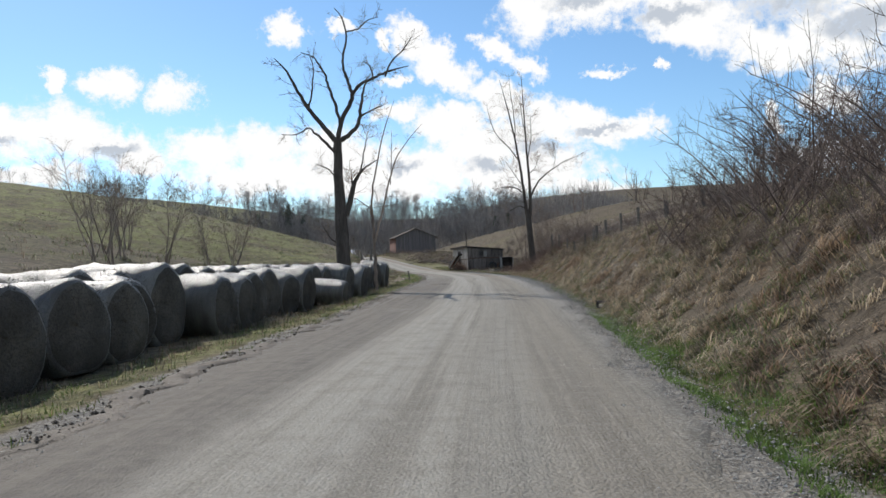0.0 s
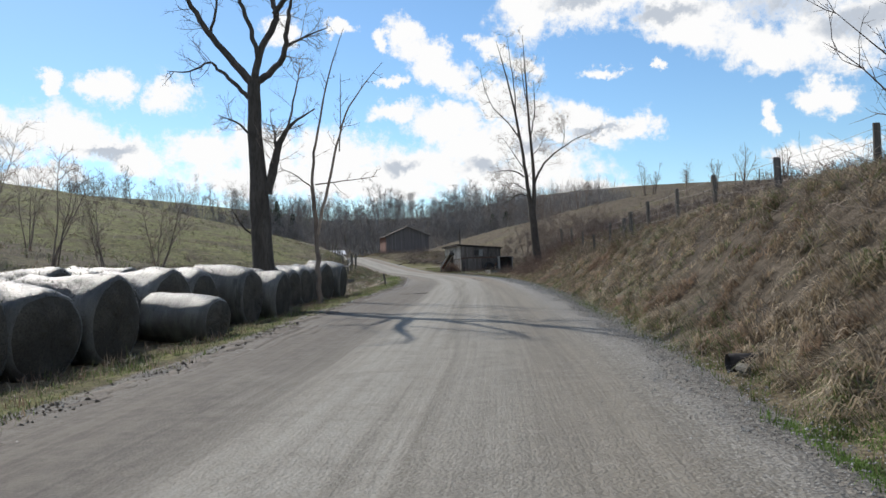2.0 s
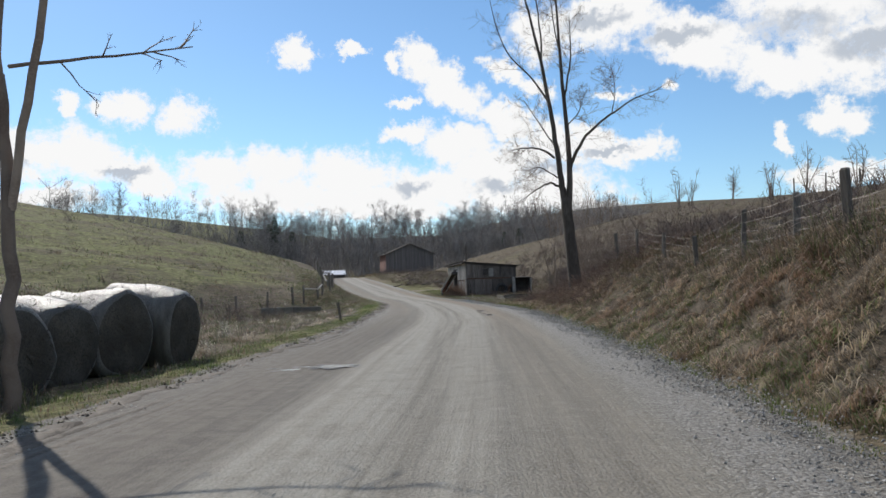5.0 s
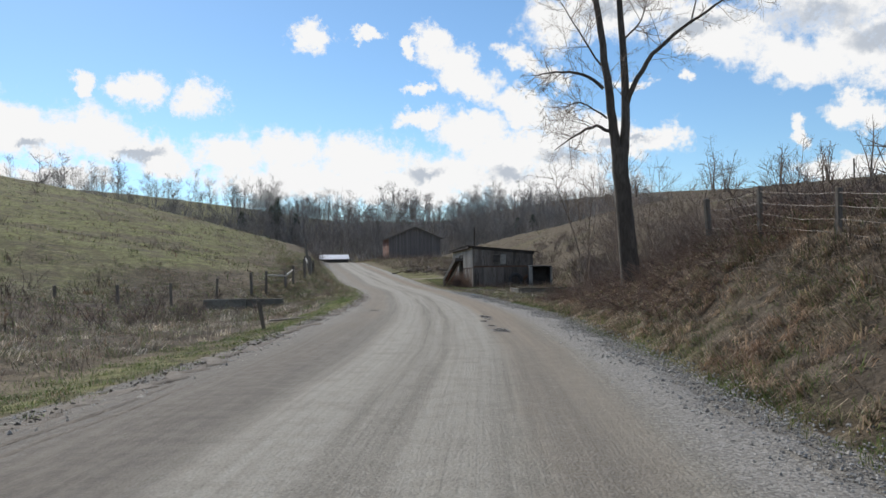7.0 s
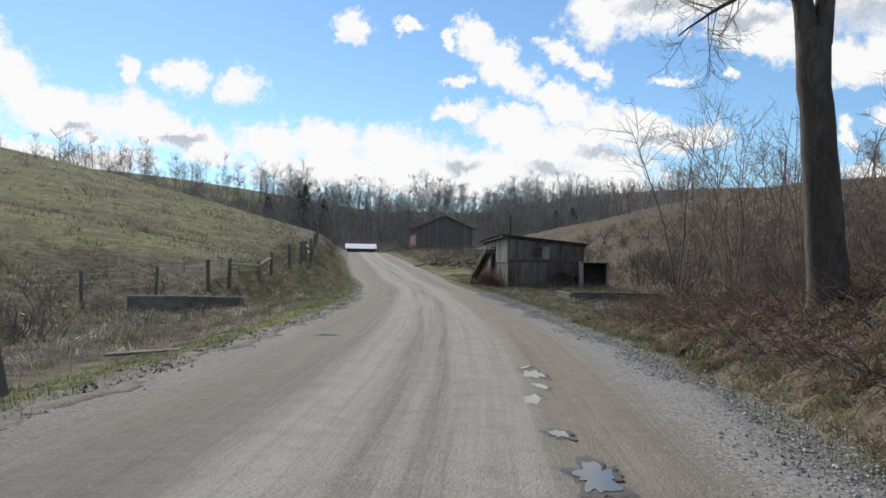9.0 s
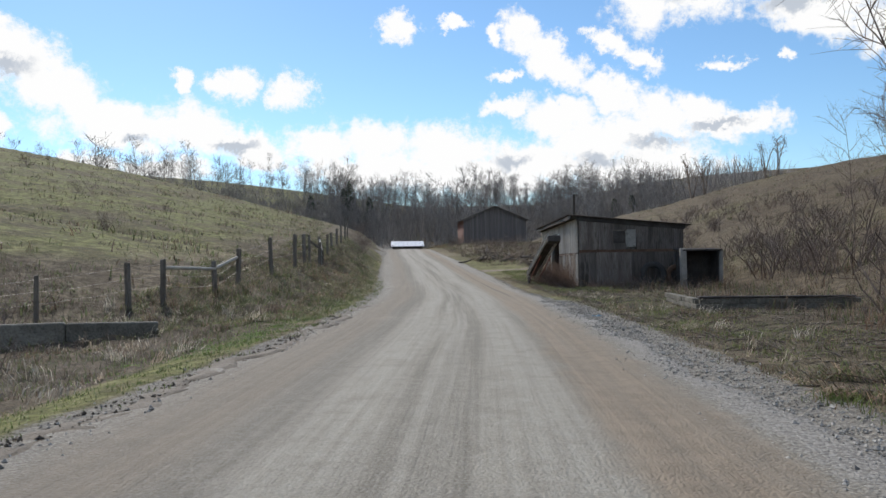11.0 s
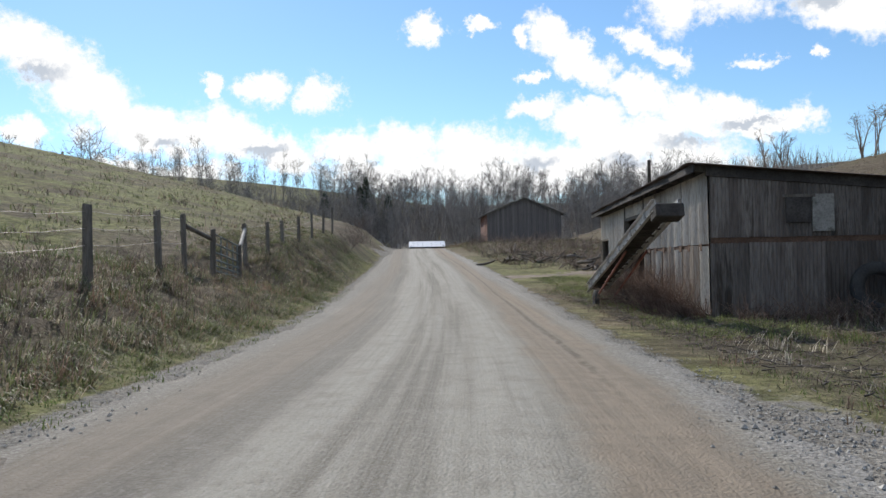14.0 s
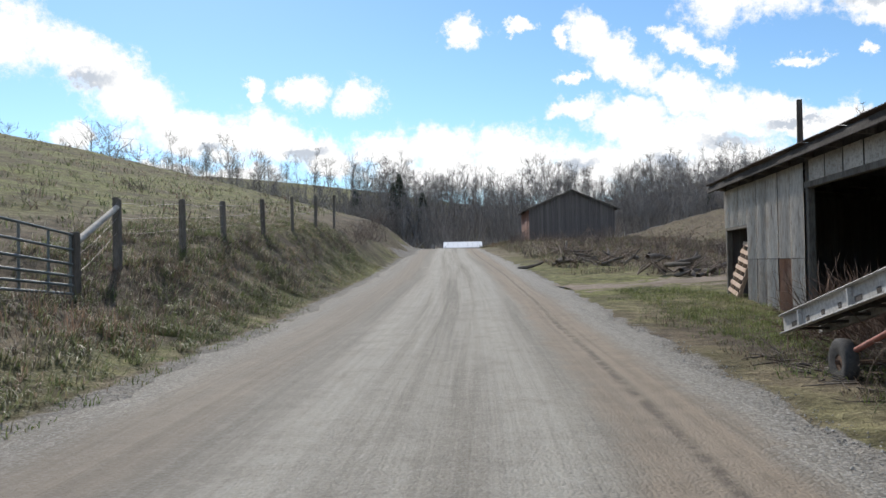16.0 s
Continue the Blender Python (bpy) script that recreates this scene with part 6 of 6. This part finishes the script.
def grass(name, x, y, length, width, flop, material, label, seed, down=None, per=1):
    """Blades of grass: each a bent strip; flop 0 stands, 1 lies over."""
    rng = np.random.default_rng(seed)
    n = len(x)
    z = land(x, y) - 0.02
    a = rng.uniform(0, 2 * np.pi, n)
    if per > 1:
        a = a * 0.22 + np.repeat(rng.uniform(0, 2 * np.pi, n // per), per)
    dx, dy = np.cos(a), np.sin(a)
    if down is not None:
        dx, dy = dx * 0.6 + down[0], dy * 0.6 + down[1]
    k = np.maximum(np.hypot(dx, dy), 1e-6)
    dx, dy = dx / k, dy / k
    fl = np.clip(flop + rng.normal(0, 0.22, n), 0.05, 1.3)
    ln = length * rng.uniform(0.5, 1.3, n) * (1 + 0.55 * wave(x * 2.9 + 3, y * 2.6)) * (1 + 0.35 * wave(x * 0.8, y * 0.7 + 5))
    up1, out1 = ln * 0.55 * np.cos(fl * 0.8), ln * 0.55 * np.sin(fl * 0.8)
    up2, out2 = up1 + ln * 0.45 * np.cos(fl * 1.9), out1 + ln * 0.45 * np.sin(fl * 1.9)
    sx, sy = -dy * width / 2, dx * width / 2
    w = width * 0.8
    v = np.empty((n, 5, 3))
    v[:, 0] = np.stack([x - sx, y - sy, z], 1)
    v[:, 1] = np.stack([x + sx, y + sy, z], 1)
    v[:, 2] = np.stack([x + dx * out1 + sx * 0.8, y + dy * out1 + sy * 0.8, z + up1], 1)
    v[:, 3] = np.stack([x + dx * out1 - sx * 0.8, y + dy * out1 - sy * 0.8, z + up1], 1)
    v[:, 4] = np.stack([x + dx * out2, y + dy * out2, z + np.maximum(up2, 0.02)], 1)
    f = np.array([(0, 1, 2), (0, 2, 3), (3, 2, 4)])
    faces = (f[None] + 5 * np.arange(n)[:, None, None]).reshape(-1, 3)
    tagged(new(name, fast_mesh(name, v.reshape(-1, 3), faces, material)), label, "grass", kind="stuff")


def tufts(rng, count, per, spread, y0, y1, d0, d1, side, power=1.0):
    """Places of blades in tufts beside the road: side 1 right, -1 left; power above 1 crowds them to the road."""
    y = rng.uniform(y0, y1, count)
    d = d0 + (d1 - d0) * rng.uniform(0, 1, count) ** power
    y = np.repeat(y, per) + rng.normal(0, spread, count * per)
    d = np.repeat(d, per) + rng.normal(0, spread, count * per)
    d = np.maximum(d, d0 * 0.6)
    return np.where(side > 0, road_right(y) + d, road_left(y) - d), y


RUSSET = blades_material("russet bank grass", ((0.175, 0.132, 0.096), (0.430, 0.335, 0.235)), (0.135, 0.155, 0.066), 0.16)
MARSH = blades_material("dead marsh weeds", ((0.085, 0.066, 0.052), (0.235, 0.188, 0.142)), (0.100, 0.118, 0.050), 0.22)
STRAW = blades_material("bleached straw", ((0.330, 0.290, 0.225), (0.620, 0.560, 0.450)), (0.160, 0.180, 0.080), 0.05)
REED = blades_material("grey brown dead marsh weeds", ((0.105, 0.088, 0.072), (0.265, 0.228, 0.186)), (0.120, 0.142, 0.060), 0.32)
YARD = blades_material("olive yard grass", ((0.220, 0.190, 0.110), (0.350, 0.305, 0.185)), (0.155, 0.178, 0.068), 0.62)


DULL = blades_material("dull pasture grass", ((0.155, 0.134, 0.100), (0.410, 0.358, 0.272)), (0.132, 0.152, 0.068), 0.42)
LUSH = blades_material("bright green ditch grass", ((0.180, 0.190, 0.085), (0.260, 0.250, 0.120)), (0.125, 0.190, 0.052), 0.85)


def all_grass():
    rng = np.random.default_rng(81)
    x, y = tufts(rng, 2500, 34, 0.075, -3, 38, 0.95, 6.6, 1, 1.15)
    grass("bank_grass", x, y, 0.32, 0.014, 1.05, DRY, "matted dry straw-brown grass on the roadside bank", 1, (-0.45, -0.05), 34)
    x, y = tufts(rng, 1900, 32, 0.08, 37, 71, 0.9, 4.8, 1)
    grass("bank_grass", x, y, 0.30, 0.014, 1.05, RUSSET, "matted russet grass on the lower bank", 17, (-0.45, -0.05), 32)
    x, y = tufts(rng, 700, 28, 0.14, 37, 73, 2.8, 7.5, 1)
    grass("bank_weeds", x, y, 0.44, 0.013, 0.75, MARSH, "dark brown dead weeds on the upper bank", 18, (-0.7, -0.15))
    x, y = tufts(rng, 230, 26, 0.16, 30, 58, 0.8, 2.6, 1, 1.3)
    grass("bank_grass", x, y, 0.15, 0.010, 0.8, FRESH, "green patches of grass low on the bank", 22)
    x, y = tufts(rng, 1100, 16, 0.10, 0, 70, 0.6, 1.2, 1)
    grass("verge_grass", x, y, 0.15, 0.009, 0.6, FRESH, "short green grass at the foot of the bank", 2)
    x, y = tufts(rng, 1300, 22, 0.09, 3.5, 17, 0.45, 1.1, 1)
    grass("ditch_grass", x, y, 0.085, 0.010, 0.6, LUSH, "bright green grass in the roadside ditch", 12)
    x, y = tufts(rng, 1900, 16, 0.09, 0, 108, 0.12, 1.7, -1)
    grass("verge_grass", x, y, 0.10, 0.010, 0.75, FRESH, "short green and straw grass on the road verge", 3)
    x, y = tufts(rng, 2600, 18, 0.15, 45, 84, 2.2, 15, -1)
    grass("marsh_weeds", x, y, 0.20, 0.010, 0.7, REED, "dead brown weeds in the wet field", 4)
    x, y = tufts(rng, 620, 20, 0.24, 46, 84, 2.4, 12, -1)
    grass("marsh_weeds", x, y, 0.30, 0.011, 0.75, MARSH, "dark dead weed clumps in the wet field", 23)
    x, y = tufts(rng, 170, 26, 0.12, 43, 82, 1.8, 7, -1)
    grass("bleached_stalks", x, y, 0.34, 0.012, 0.85, STRAW, "bleached broken stalks in the wet field", 24, None, 26)
    x, y = tufts(rng, 480, 20, 0.12, 73, 86, 0.6, 3.0, -1)
    grass("verge_grass", x, y, 0.08, 0.010, 0.7, LUSH, "fresh green grass beside the wet ditch", 25)
    x, y = tufts(rng, 620, 20, 0.12, 38, 64, 0.35, 2.0, -1)
    grass("verge_grass", x, y, 0.08, 0.010, 0.75, FRESH, "short green verge grass beside the wet field", 26)
    x, y = tufts(rng, 2400, 22, 0.11, 79, 128, 0.6, 6.5, -1)
    grass("bank_grass", x, y, 0.28, 0.013, 0.95, DULL, "matted dry grass on the bank below the fence", 5, (0.9, -0.1))
    x, y = tufts(rng, 900, 18, 0.13, 66, 112, 0.8, 9, 1, 1.4)
    grass("yard_grass", x, y, 0.10, 0.011, 0.8, FRESH, "rough short grass before the shed", 6)
    x, y = tufts(rng, 1100, 16, 0.16, 60, 110, 4, 16, 1)
    grass("hill_weeds", x, y, 0.45, 0.014, 0.6, MARSH, "dead weeds and grass at the foot of the hill", 7)
    x, y = tufts(rng, 2600, 9, 0.22, 30, 190, 6, 70, -1, 1.5)
    grass("pasture_tussocks", x, y, 0.32, 0.035, 0.7, DULL, "scattered dry tussocks on the pasture hill", 8)
    x, y = tufts(rng, 1300, 9, 0.30, 40, 210, 7, 85, -1, 1.3)
    grass("pasture_clumps", x, y, 0.42, 0.05, 0.7, MARSH, "dark dead weed clumps on the pasture hill", 19)
    x, y = tufts(rng, 2600, 9, 0.22, 20, 200, 6, 60, 1, 1.5)
    grass("pasture_tussocks", x, y, 0.32, 0.035, 0.7, MARSH, "scattered dead tussocks on the brown hill", 9)
    x, y = tufts(rng, 2300, 14, 0.18, 121, 178, 1.5, 16, 1)
    grass("rough_weeds", x, y, 0.32, 0.018, 0.5, MARSH, "rank brown weeds on the mound before the barn", 13)
    x, y = tufts(rng, 1500, 14, 0.10, 70, 106, 0.6, 6.0, 1)
    grass("yard_weeds", x, y, 0.13, 0.010, 0.65, MARSH, "brown dead weeds before the shed", 14)
    x, y = tufts(rng, 1000, 14, 0.12, 80, 112, 1.0, 5.5, -1)
    grass("bank_weeds", x, y, 0.34, 0.011, 0.55, MARSH, "dark dead weeds on the bank below the fence", 15)
    x, y = tufts(rng, 70, 16, 0.10, 72, 93, 0.9, 5.5, 1)
    grass("bleached_stalks", x, y, 0.24, 0.009, 0.7, STRAW, "bleached dead stalks in the yard", 27, None, 16)
    x, y = tufts(rng, 420, 20, 0.16, 66, 88, 1.1, 3.6, 1)
    grass("yard_grass", x, y, 0.10, 0.010, 0.65, YARD, "patches of green grass in the yard", 20)
    x, y = tufts(rng, 1100, 18, 0.12, 91, 113, 1.3, 3.4, 1)
    grass("yard_grass", x, y, 0.14, 0.010, 0.65, YARD, "fresh green grass before the shed wall", 16)
    x, y = tufts(rng, 420, 14, 0.12, 0, 47, 0.7, 2.2, -1)
    grass("verge_weeds", x, y, 0.20, 0.009, 0.6, MARSH, "dead weeds between the bales and the road", 10)


all_grass()


def brambles():
    """Arching dead canes strewn over the right bank."""
    rng = np.random.default_rng(91)
    t = Tubes()
    for _ in range(5600):
        y = rng.uniform(2, 36) if rng.uniform() < 0.66 else rng.uniform(36, 72)
        d = 7.2 - 4.4 * rng.uniform() ** 1.4
        x = float(road_right(y)) + d
        z = ground_at(x, y)
        pts, _ = bend(rng, (x, y, z), (rng.normal(-0.3, 0.7), rng.normal(0, 0.7), rng.uniform(0.15, 0.8)), rng.uniform(0.35, 1.2), 6, 0.24, -0.16)
        low = land(pts[:, 0], pts[:, 1]) + 0.02
        pts[:, 2] = np.maximum(pts[:, 2], low)
        t.add(pts, np.linspace(0.006, 0.002, 7), 3)
    tagged(new("brambles", t.mesh("brambles", BRAMBLE)), "dead arching bramble canes over the roadside bank", "brambles", kind="stuff")


brambles()


def hill_brush():
    """Low bare scrub over the right hillside, too many bushes to count."""
    rng = np.random.default_rng(95)
    kinds = []
    for _ in range(4):
        t = Tubes()
        for _ in range(9):
            a = rng.uniform(0, 6.28)
            pts, _ = bend(rng, (rng.normal(0, 0.15), rng.normal(0, 0.15), 0), (math.cos(a) * 0.5, math.sin(a) * 0.5, 1), rng.uniform(0.6, 1.1), 4, 0.15)
            t.add(pts, np.linspace(0.014, 0.005, 5), 3)
            twigs(rng, t, pts, 0.008, 4, 0.42, 0, 0.8)
        kinds.append((np.concatenate(t.v), np.concatenate(t.f)))
    v, f, count = [], [], 0
    for _ in range(700):
        u = rng.uniform()
        if u < 0.12:
            y, d = rng.uniform(116, 175), rng.uniform(1.5, 12)
        elif u < 0.45:
            y, d = rng.uniform(44, 80), rng.uniform(5.5, 22)
        elif u < 0.85:
            y, d = rng.uniform(78, 140), rng.uniform(10, 26)
        elif u < 0.88:
            y, d = rng.uniform(6, 44), rng.uniform(5.5, 14)
        else:
            y, d = rng.uniform(50, 80), -rng.uniform(4.5, 14)
        x = float(road_right(y)) + d if d > 0 else float(road_left(y)) + d
        kv, kf = kinds[rng.integers(0, 4)]
        s = rng.uniform(0.4, 1.5) * (1.4 if 60 < y < 100 else 1.0) * (0.55 if d < 0 else 1.0)
        a = rng.uniform(0, 6.28)
        c, q = math.cos(a) * s, math.sin(a) * s
        v.append(np.stack([kv[:, 0] * c - kv[:, 1] * q + x, kv[:, 0] * q + kv[:, 1] * c + y, kv[:, 2] * s + ground_at(x, y) - 0.05], 1))
        f.append(kf + count)
        count += len(kv)
    me = fast_mesh("hill_scrub", np.concatenate(v), np.concatenate(f), BRUSH)
    tagged(new("hill_scrub", me), "low bare brown scrub over the hillside", "scrub", kind="stuff")


hill_brush()


def windrow():
    """The crumbly ridge of mud that the grader leaves along the left edge."""
    rng = np.random.default_rng(101)
    ys = np.arange(0, 84, 0.16)
    n = len(ys)
    swing = 0.10 * np.sin(ys * 1.3) + 0.07 * np.sin(ys * 3.1 + 1) + 0.05 * np.sin(ys * 7.3)
    centre = road_left(ys) + swing - 0.02 + rng.normal(0, 0.03, n)
    tall = 0.022 * np.clip(0.55 + 0.5 * np.sin(ys * 0.9) + 0.4 * np.sin(ys * 2.7 + 1) + rng.normal(0, 0.35, n), 0.05, 1.5)
    rows = []
    for u, h in [(-0.26, -0.06), (-0.15, 0.35), (-0.06, 0.9), (0.02, 1.0), (0.10, 0.45), (0.20, -0.10)]:
        x = centre + u * rng.uniform(0.75, 1.3, n)
        z = road_height(ys) + np.where(h < 0, h * 0.6, tall * h + rng.normal(0, 0.008, n)) + 0.004
        rows.append(np.stack([x, ys, z], 1))
    v = np.stack(rows, 1).reshape(-1, 3)
    tagged(new("mud_ridge", fast_mesh("mud_ridge", v, grid_faces(n, 6), CLODS, True)), "crumbly dark mud ridge along the road edge", "mud", kind="structure")
    # clods of mud and turf strewn over it
    n = 5000
    y = rng.uniform(1, 80, n)
    s = rng.uniform(0.005, 0.020, n) * rng.choice([1, 1, 1, 1.7], n)
    x = road_left(y) + rng.normal(-0.08, 0.15, n)
    z = np.maximum(land(x, y), road_height(y) - 0.02) + s * 0.4
    base = np.array([(1, 0, 0), (-1, 0, 0), (0, 1, 0), (0, -1, 0), (0, 0, 0.7), (0, 0, -0.7)], float)
    v = base[None] * s[:, None, None] * rng.uniform(0.6, 1.3, (n, 6, 1)) + np.stack([x, y, z], 1)[:, None, :]
    f = np.array([(0, 2, 4), (2, 1, 4), (1, 3, 4), (3, 0, 4), (2, 0, 5), (1, 2, 5), (3, 1, 5), (0, 3, 5)])
    faces = (f[None] + 6 * np.arange(n)[:, None, None]).reshape(-1, 3)
    tagged(new("mud_clods", fast_mesh("mud_clods", v.reshape(-1, 3), faces, CLODS)), "dark clods of mud along the road edge", "mud", kind="stuff")


def mud_ruts():
    """Soft wheel ruts pressed into the mud along the road's left edge."""
    rng = np.random.default_rng(103)
    ys = np.arange(13, 50, 0.12)
    cols = np.linspace(0, 0.85, 22)
    keep = smooth((ys - 13) / 2) * smooth((50 - ys) / 2) * np.clip(0.55 + 0.5 * np.sin(ys * 0.55 + 1.0), 0.1, 1)
    x = road_left(ys)[:, None] + 0.02 + cols[None, :] + 0.05 * np.sin(ys * 0.7)[:, None] + 0.02 * np.sin(ys * 2.3)[:, None]
    y = np.repeat(ys[:, None], len(cols), 1)
    u = 2 * (x - road_left(y)) / (road_right(y) - road_left(y)) - 1
    ridge = np.sin(cols * 2 * np.pi / 0.24 + 0.6) * np.exp(-((cols - 0.36) / 0.30) ** 2)
    z = road_height(y) + 0.05 * (1 - u ** 2) - 0.012 + keep[:, None] * (0.024 * ridge[None, :] + 0.010) + rng.normal(0, 0.0025, x.shape)
    z[:, 0] -= 0.05
    z[:, -1] -= 0.05
    me = fast_mesh("mud_ruts", np.stack([x, y, z], -1).reshape(-1, 3), grid_faces(len(ys), len(cols)), CLODS, True)
    tagged(new("mud_ruts", me), "soft wheel ruts in dark mud along the road edge", "mud", kind="structure")


def plank():
    x, y = -3.1, 62.5
    ob = thing("plank", (x, y, ground_at(x, y) + 0.05), 12, "weathered pale board lying in the verge grass", "board")
    part("board", box((1.1, 0.20, 0.04), (0, 0, 0), (3, -4, 0), bevel=0.008), LOG, ob)


plank()
CLODS = surface("crumbly wet mud", [(0.085, 0.068, 0.052), (0.150, 0.126, 0.098), (0.050, 0.040, 0.031)], 3.0, 0.8, 0.9, 24, spot=((0.30, 0.285, 0.25), 1.1, 0.62))
windrow()
mud_ruts()


def leaning_tyre(x, y, turn, radius, lean, label, material):
    """An old tractor tyre leaning on the shed's front."""
    ob = thing("tyre", (x, y, ground_at(x, y)), turn, label, "tyre")
    profile = [(0.56, -0.10), (0.72, -0.15), (0.92, -0.15), (1.0, -0.09), (1.0, 0.09), (0.92, 0.15), (0.72, 0.15), (0.56, 0.10)]
    k, v, f = 40, [], []
    for i in range(k):
        a = i * 2 * math.pi / k
        for r, w in profile:
            rr = radius * (r + (0.03 if i % 2 and r > 0.95 else 0))
            v.append((rr * math.sin(a), w * radius * 1.1, rr * math.cos(a)))
    n = len(profile)
    for i in range(k):
        for j in range(n):
            f.append((i * n + j, ((i + 1) % k) * n + j, ((i + 1) % k) * n + (j + 1) % n, i * n + (j + 1) % n))
    body = part("carcass", fast_mesh("carcass", v, f, material, True), material, ob)
    body.matrix_basis = pose(0, 0, radius * math.cos(radians(lean)) + 0.02, -lean)
    return ob


leaning_tyre(5.75, 95.35, 6, 0.52, 14, "large worn black tyre leaning on the shed front", RUBBER)
leaning_tyre(6.72, 95.55, 6, 0.46, 12, "rusty brown wheel ring leaning on the shed front", RUST)


def wall_brambles():
    """Red-brown canes and weeds grown up against the shed's road side and under the elevator."""
    rng = np.random.default_rng(111)
    t = Tubes()
    for _ in range(1500):
        y = rng.uniform(95.3, 103.2)
        wall = 2.73 - (y - 95.55) * 0.108
        x = wall - abs(rng.normal(0.15, 0.45)) - 0.08
        tall = rng.uniform(0.4, 1.25) * (1.0 if y > 96.5 else 0.5)
        pts, _ = bend(rng, (x, y, ground_at(x, y)), (rng.normal(-0.25, 0.35), rng.normal(0, 0.5), 1), tall, 6, 0.17, -0.08)
        pts[:, 0] = np.minimum(pts[:, 0], wall - 0.07)
        pts[:, 2] = np.maximum(pts[:, 2], land(pts[:, 0], pts[:, 1]) + 0.01)
        t.add(pts, np.linspace(0.009, 0.003, 7), 3)
    for _ in range(500):
        x, y = rng.uniform(3.0, 8.3), rng.uniform(94.2, 95.3)
        if abs(x - 7.55) < 1.1 and y > 93.8:
            y = rng.uniform(92.9, 93.8)
        pts, _ = bend(rng, (x, y, ground_at(x, y)), (rng.normal(0, 0.5), rng.normal(-0.2, 0.4), 1), rng.uniform(0.25, 0.7), 5, 0.18, -0.08)
        pts[:, 1] = np.minimum(pts[:, 1], 95.42)
        t.add(pts, np.linspace(0.008, 0.003, 6), 3)
    tagged(new("wall_brambles", t.mesh("wall_brambles", CANES)), "red-brown dead brambles against the shed walls", "brambles", kind="stuff")


CANES = surface("red brown canes", [(0.098, 0.062, 0.048), (0.180, 0.125, 0.098)], 2.0, 0.85, 0.0, spread=0.5)
wall_brambles()


def yard_debris():
    """Broken sticks, bark and stalks strewn over the ground before the shed."""
    rng = np.random.default_rng(121)
    t = Tubes()
    for _ in range(3600):
        y = rng.uniform(70, 95.0) if rng.uniform() < 0.85 else rng.uniform(95, 101)
        d = rng.uniform(0.9, 6.5 if y < 90 else 4.5) if y < 95 else rng.uniform(0.9, 2.2)
        x = float(road_right(y)) + d
        a = rng.uniform(0, 6.28)
        ln = rng.uniform(0.06, 0.32) * rng.choice([1, 1, 1, 1.8])
        pts, _ = bend(rng, (x, y, ground_at(x, y) + 0.01), (math.cos(a), math.sin(a), rng.normal(0.05, 0.15)), ln, 3, 0.12)
        pts[:, 2] = np.maximum(pts[:, 2], land(pts[:, 0], pts[:, 1]) + 0.006)
        t.add(pts, np.linspace(1, 0.5, 4) * rng.uniform(0.003, 0.012), 4)
    tagged(new("yard_debris", t.mesh("yard_debris", LOG)), "broken sticks and dead stalks strewn before the shed", "debris", kind="stuff")


yard_debris()


def bank_canes():
    """The dark russet tangle on the end of the bank round the big tree's foot."""
    rng = np.random.default_rng(131)
    t = Tubes()
    for _ in range(3000):
        y = rng.uniform(54, 70)
        d = rng.uniform(1.5, 6.2)
        x = float(road_right(y)) + d
        pts, _ = bend(rng, (x, y, ground_at(x, y)), (rng.normal(-0.3, 0.5), rng.normal(-0.1, 0.5), rng.uniform(0.4, 1.0)), rng.uniform(0.4, 1.15), 5, 0.18, -0.16)
        pts[:, 2] = np.maximum(pts[:, 2], land(pts[:, 0], pts[:, 1]) + 0.02)
        t.add(pts, np.linspace(0.009, 0.003, 6), 3)
    tagged(new("bank_brambles", t.mesh("bank_brambles", CANES)), "dark russet dead brambles round the tree on the bank", "brambles", kind="stuff")


bank_canes()
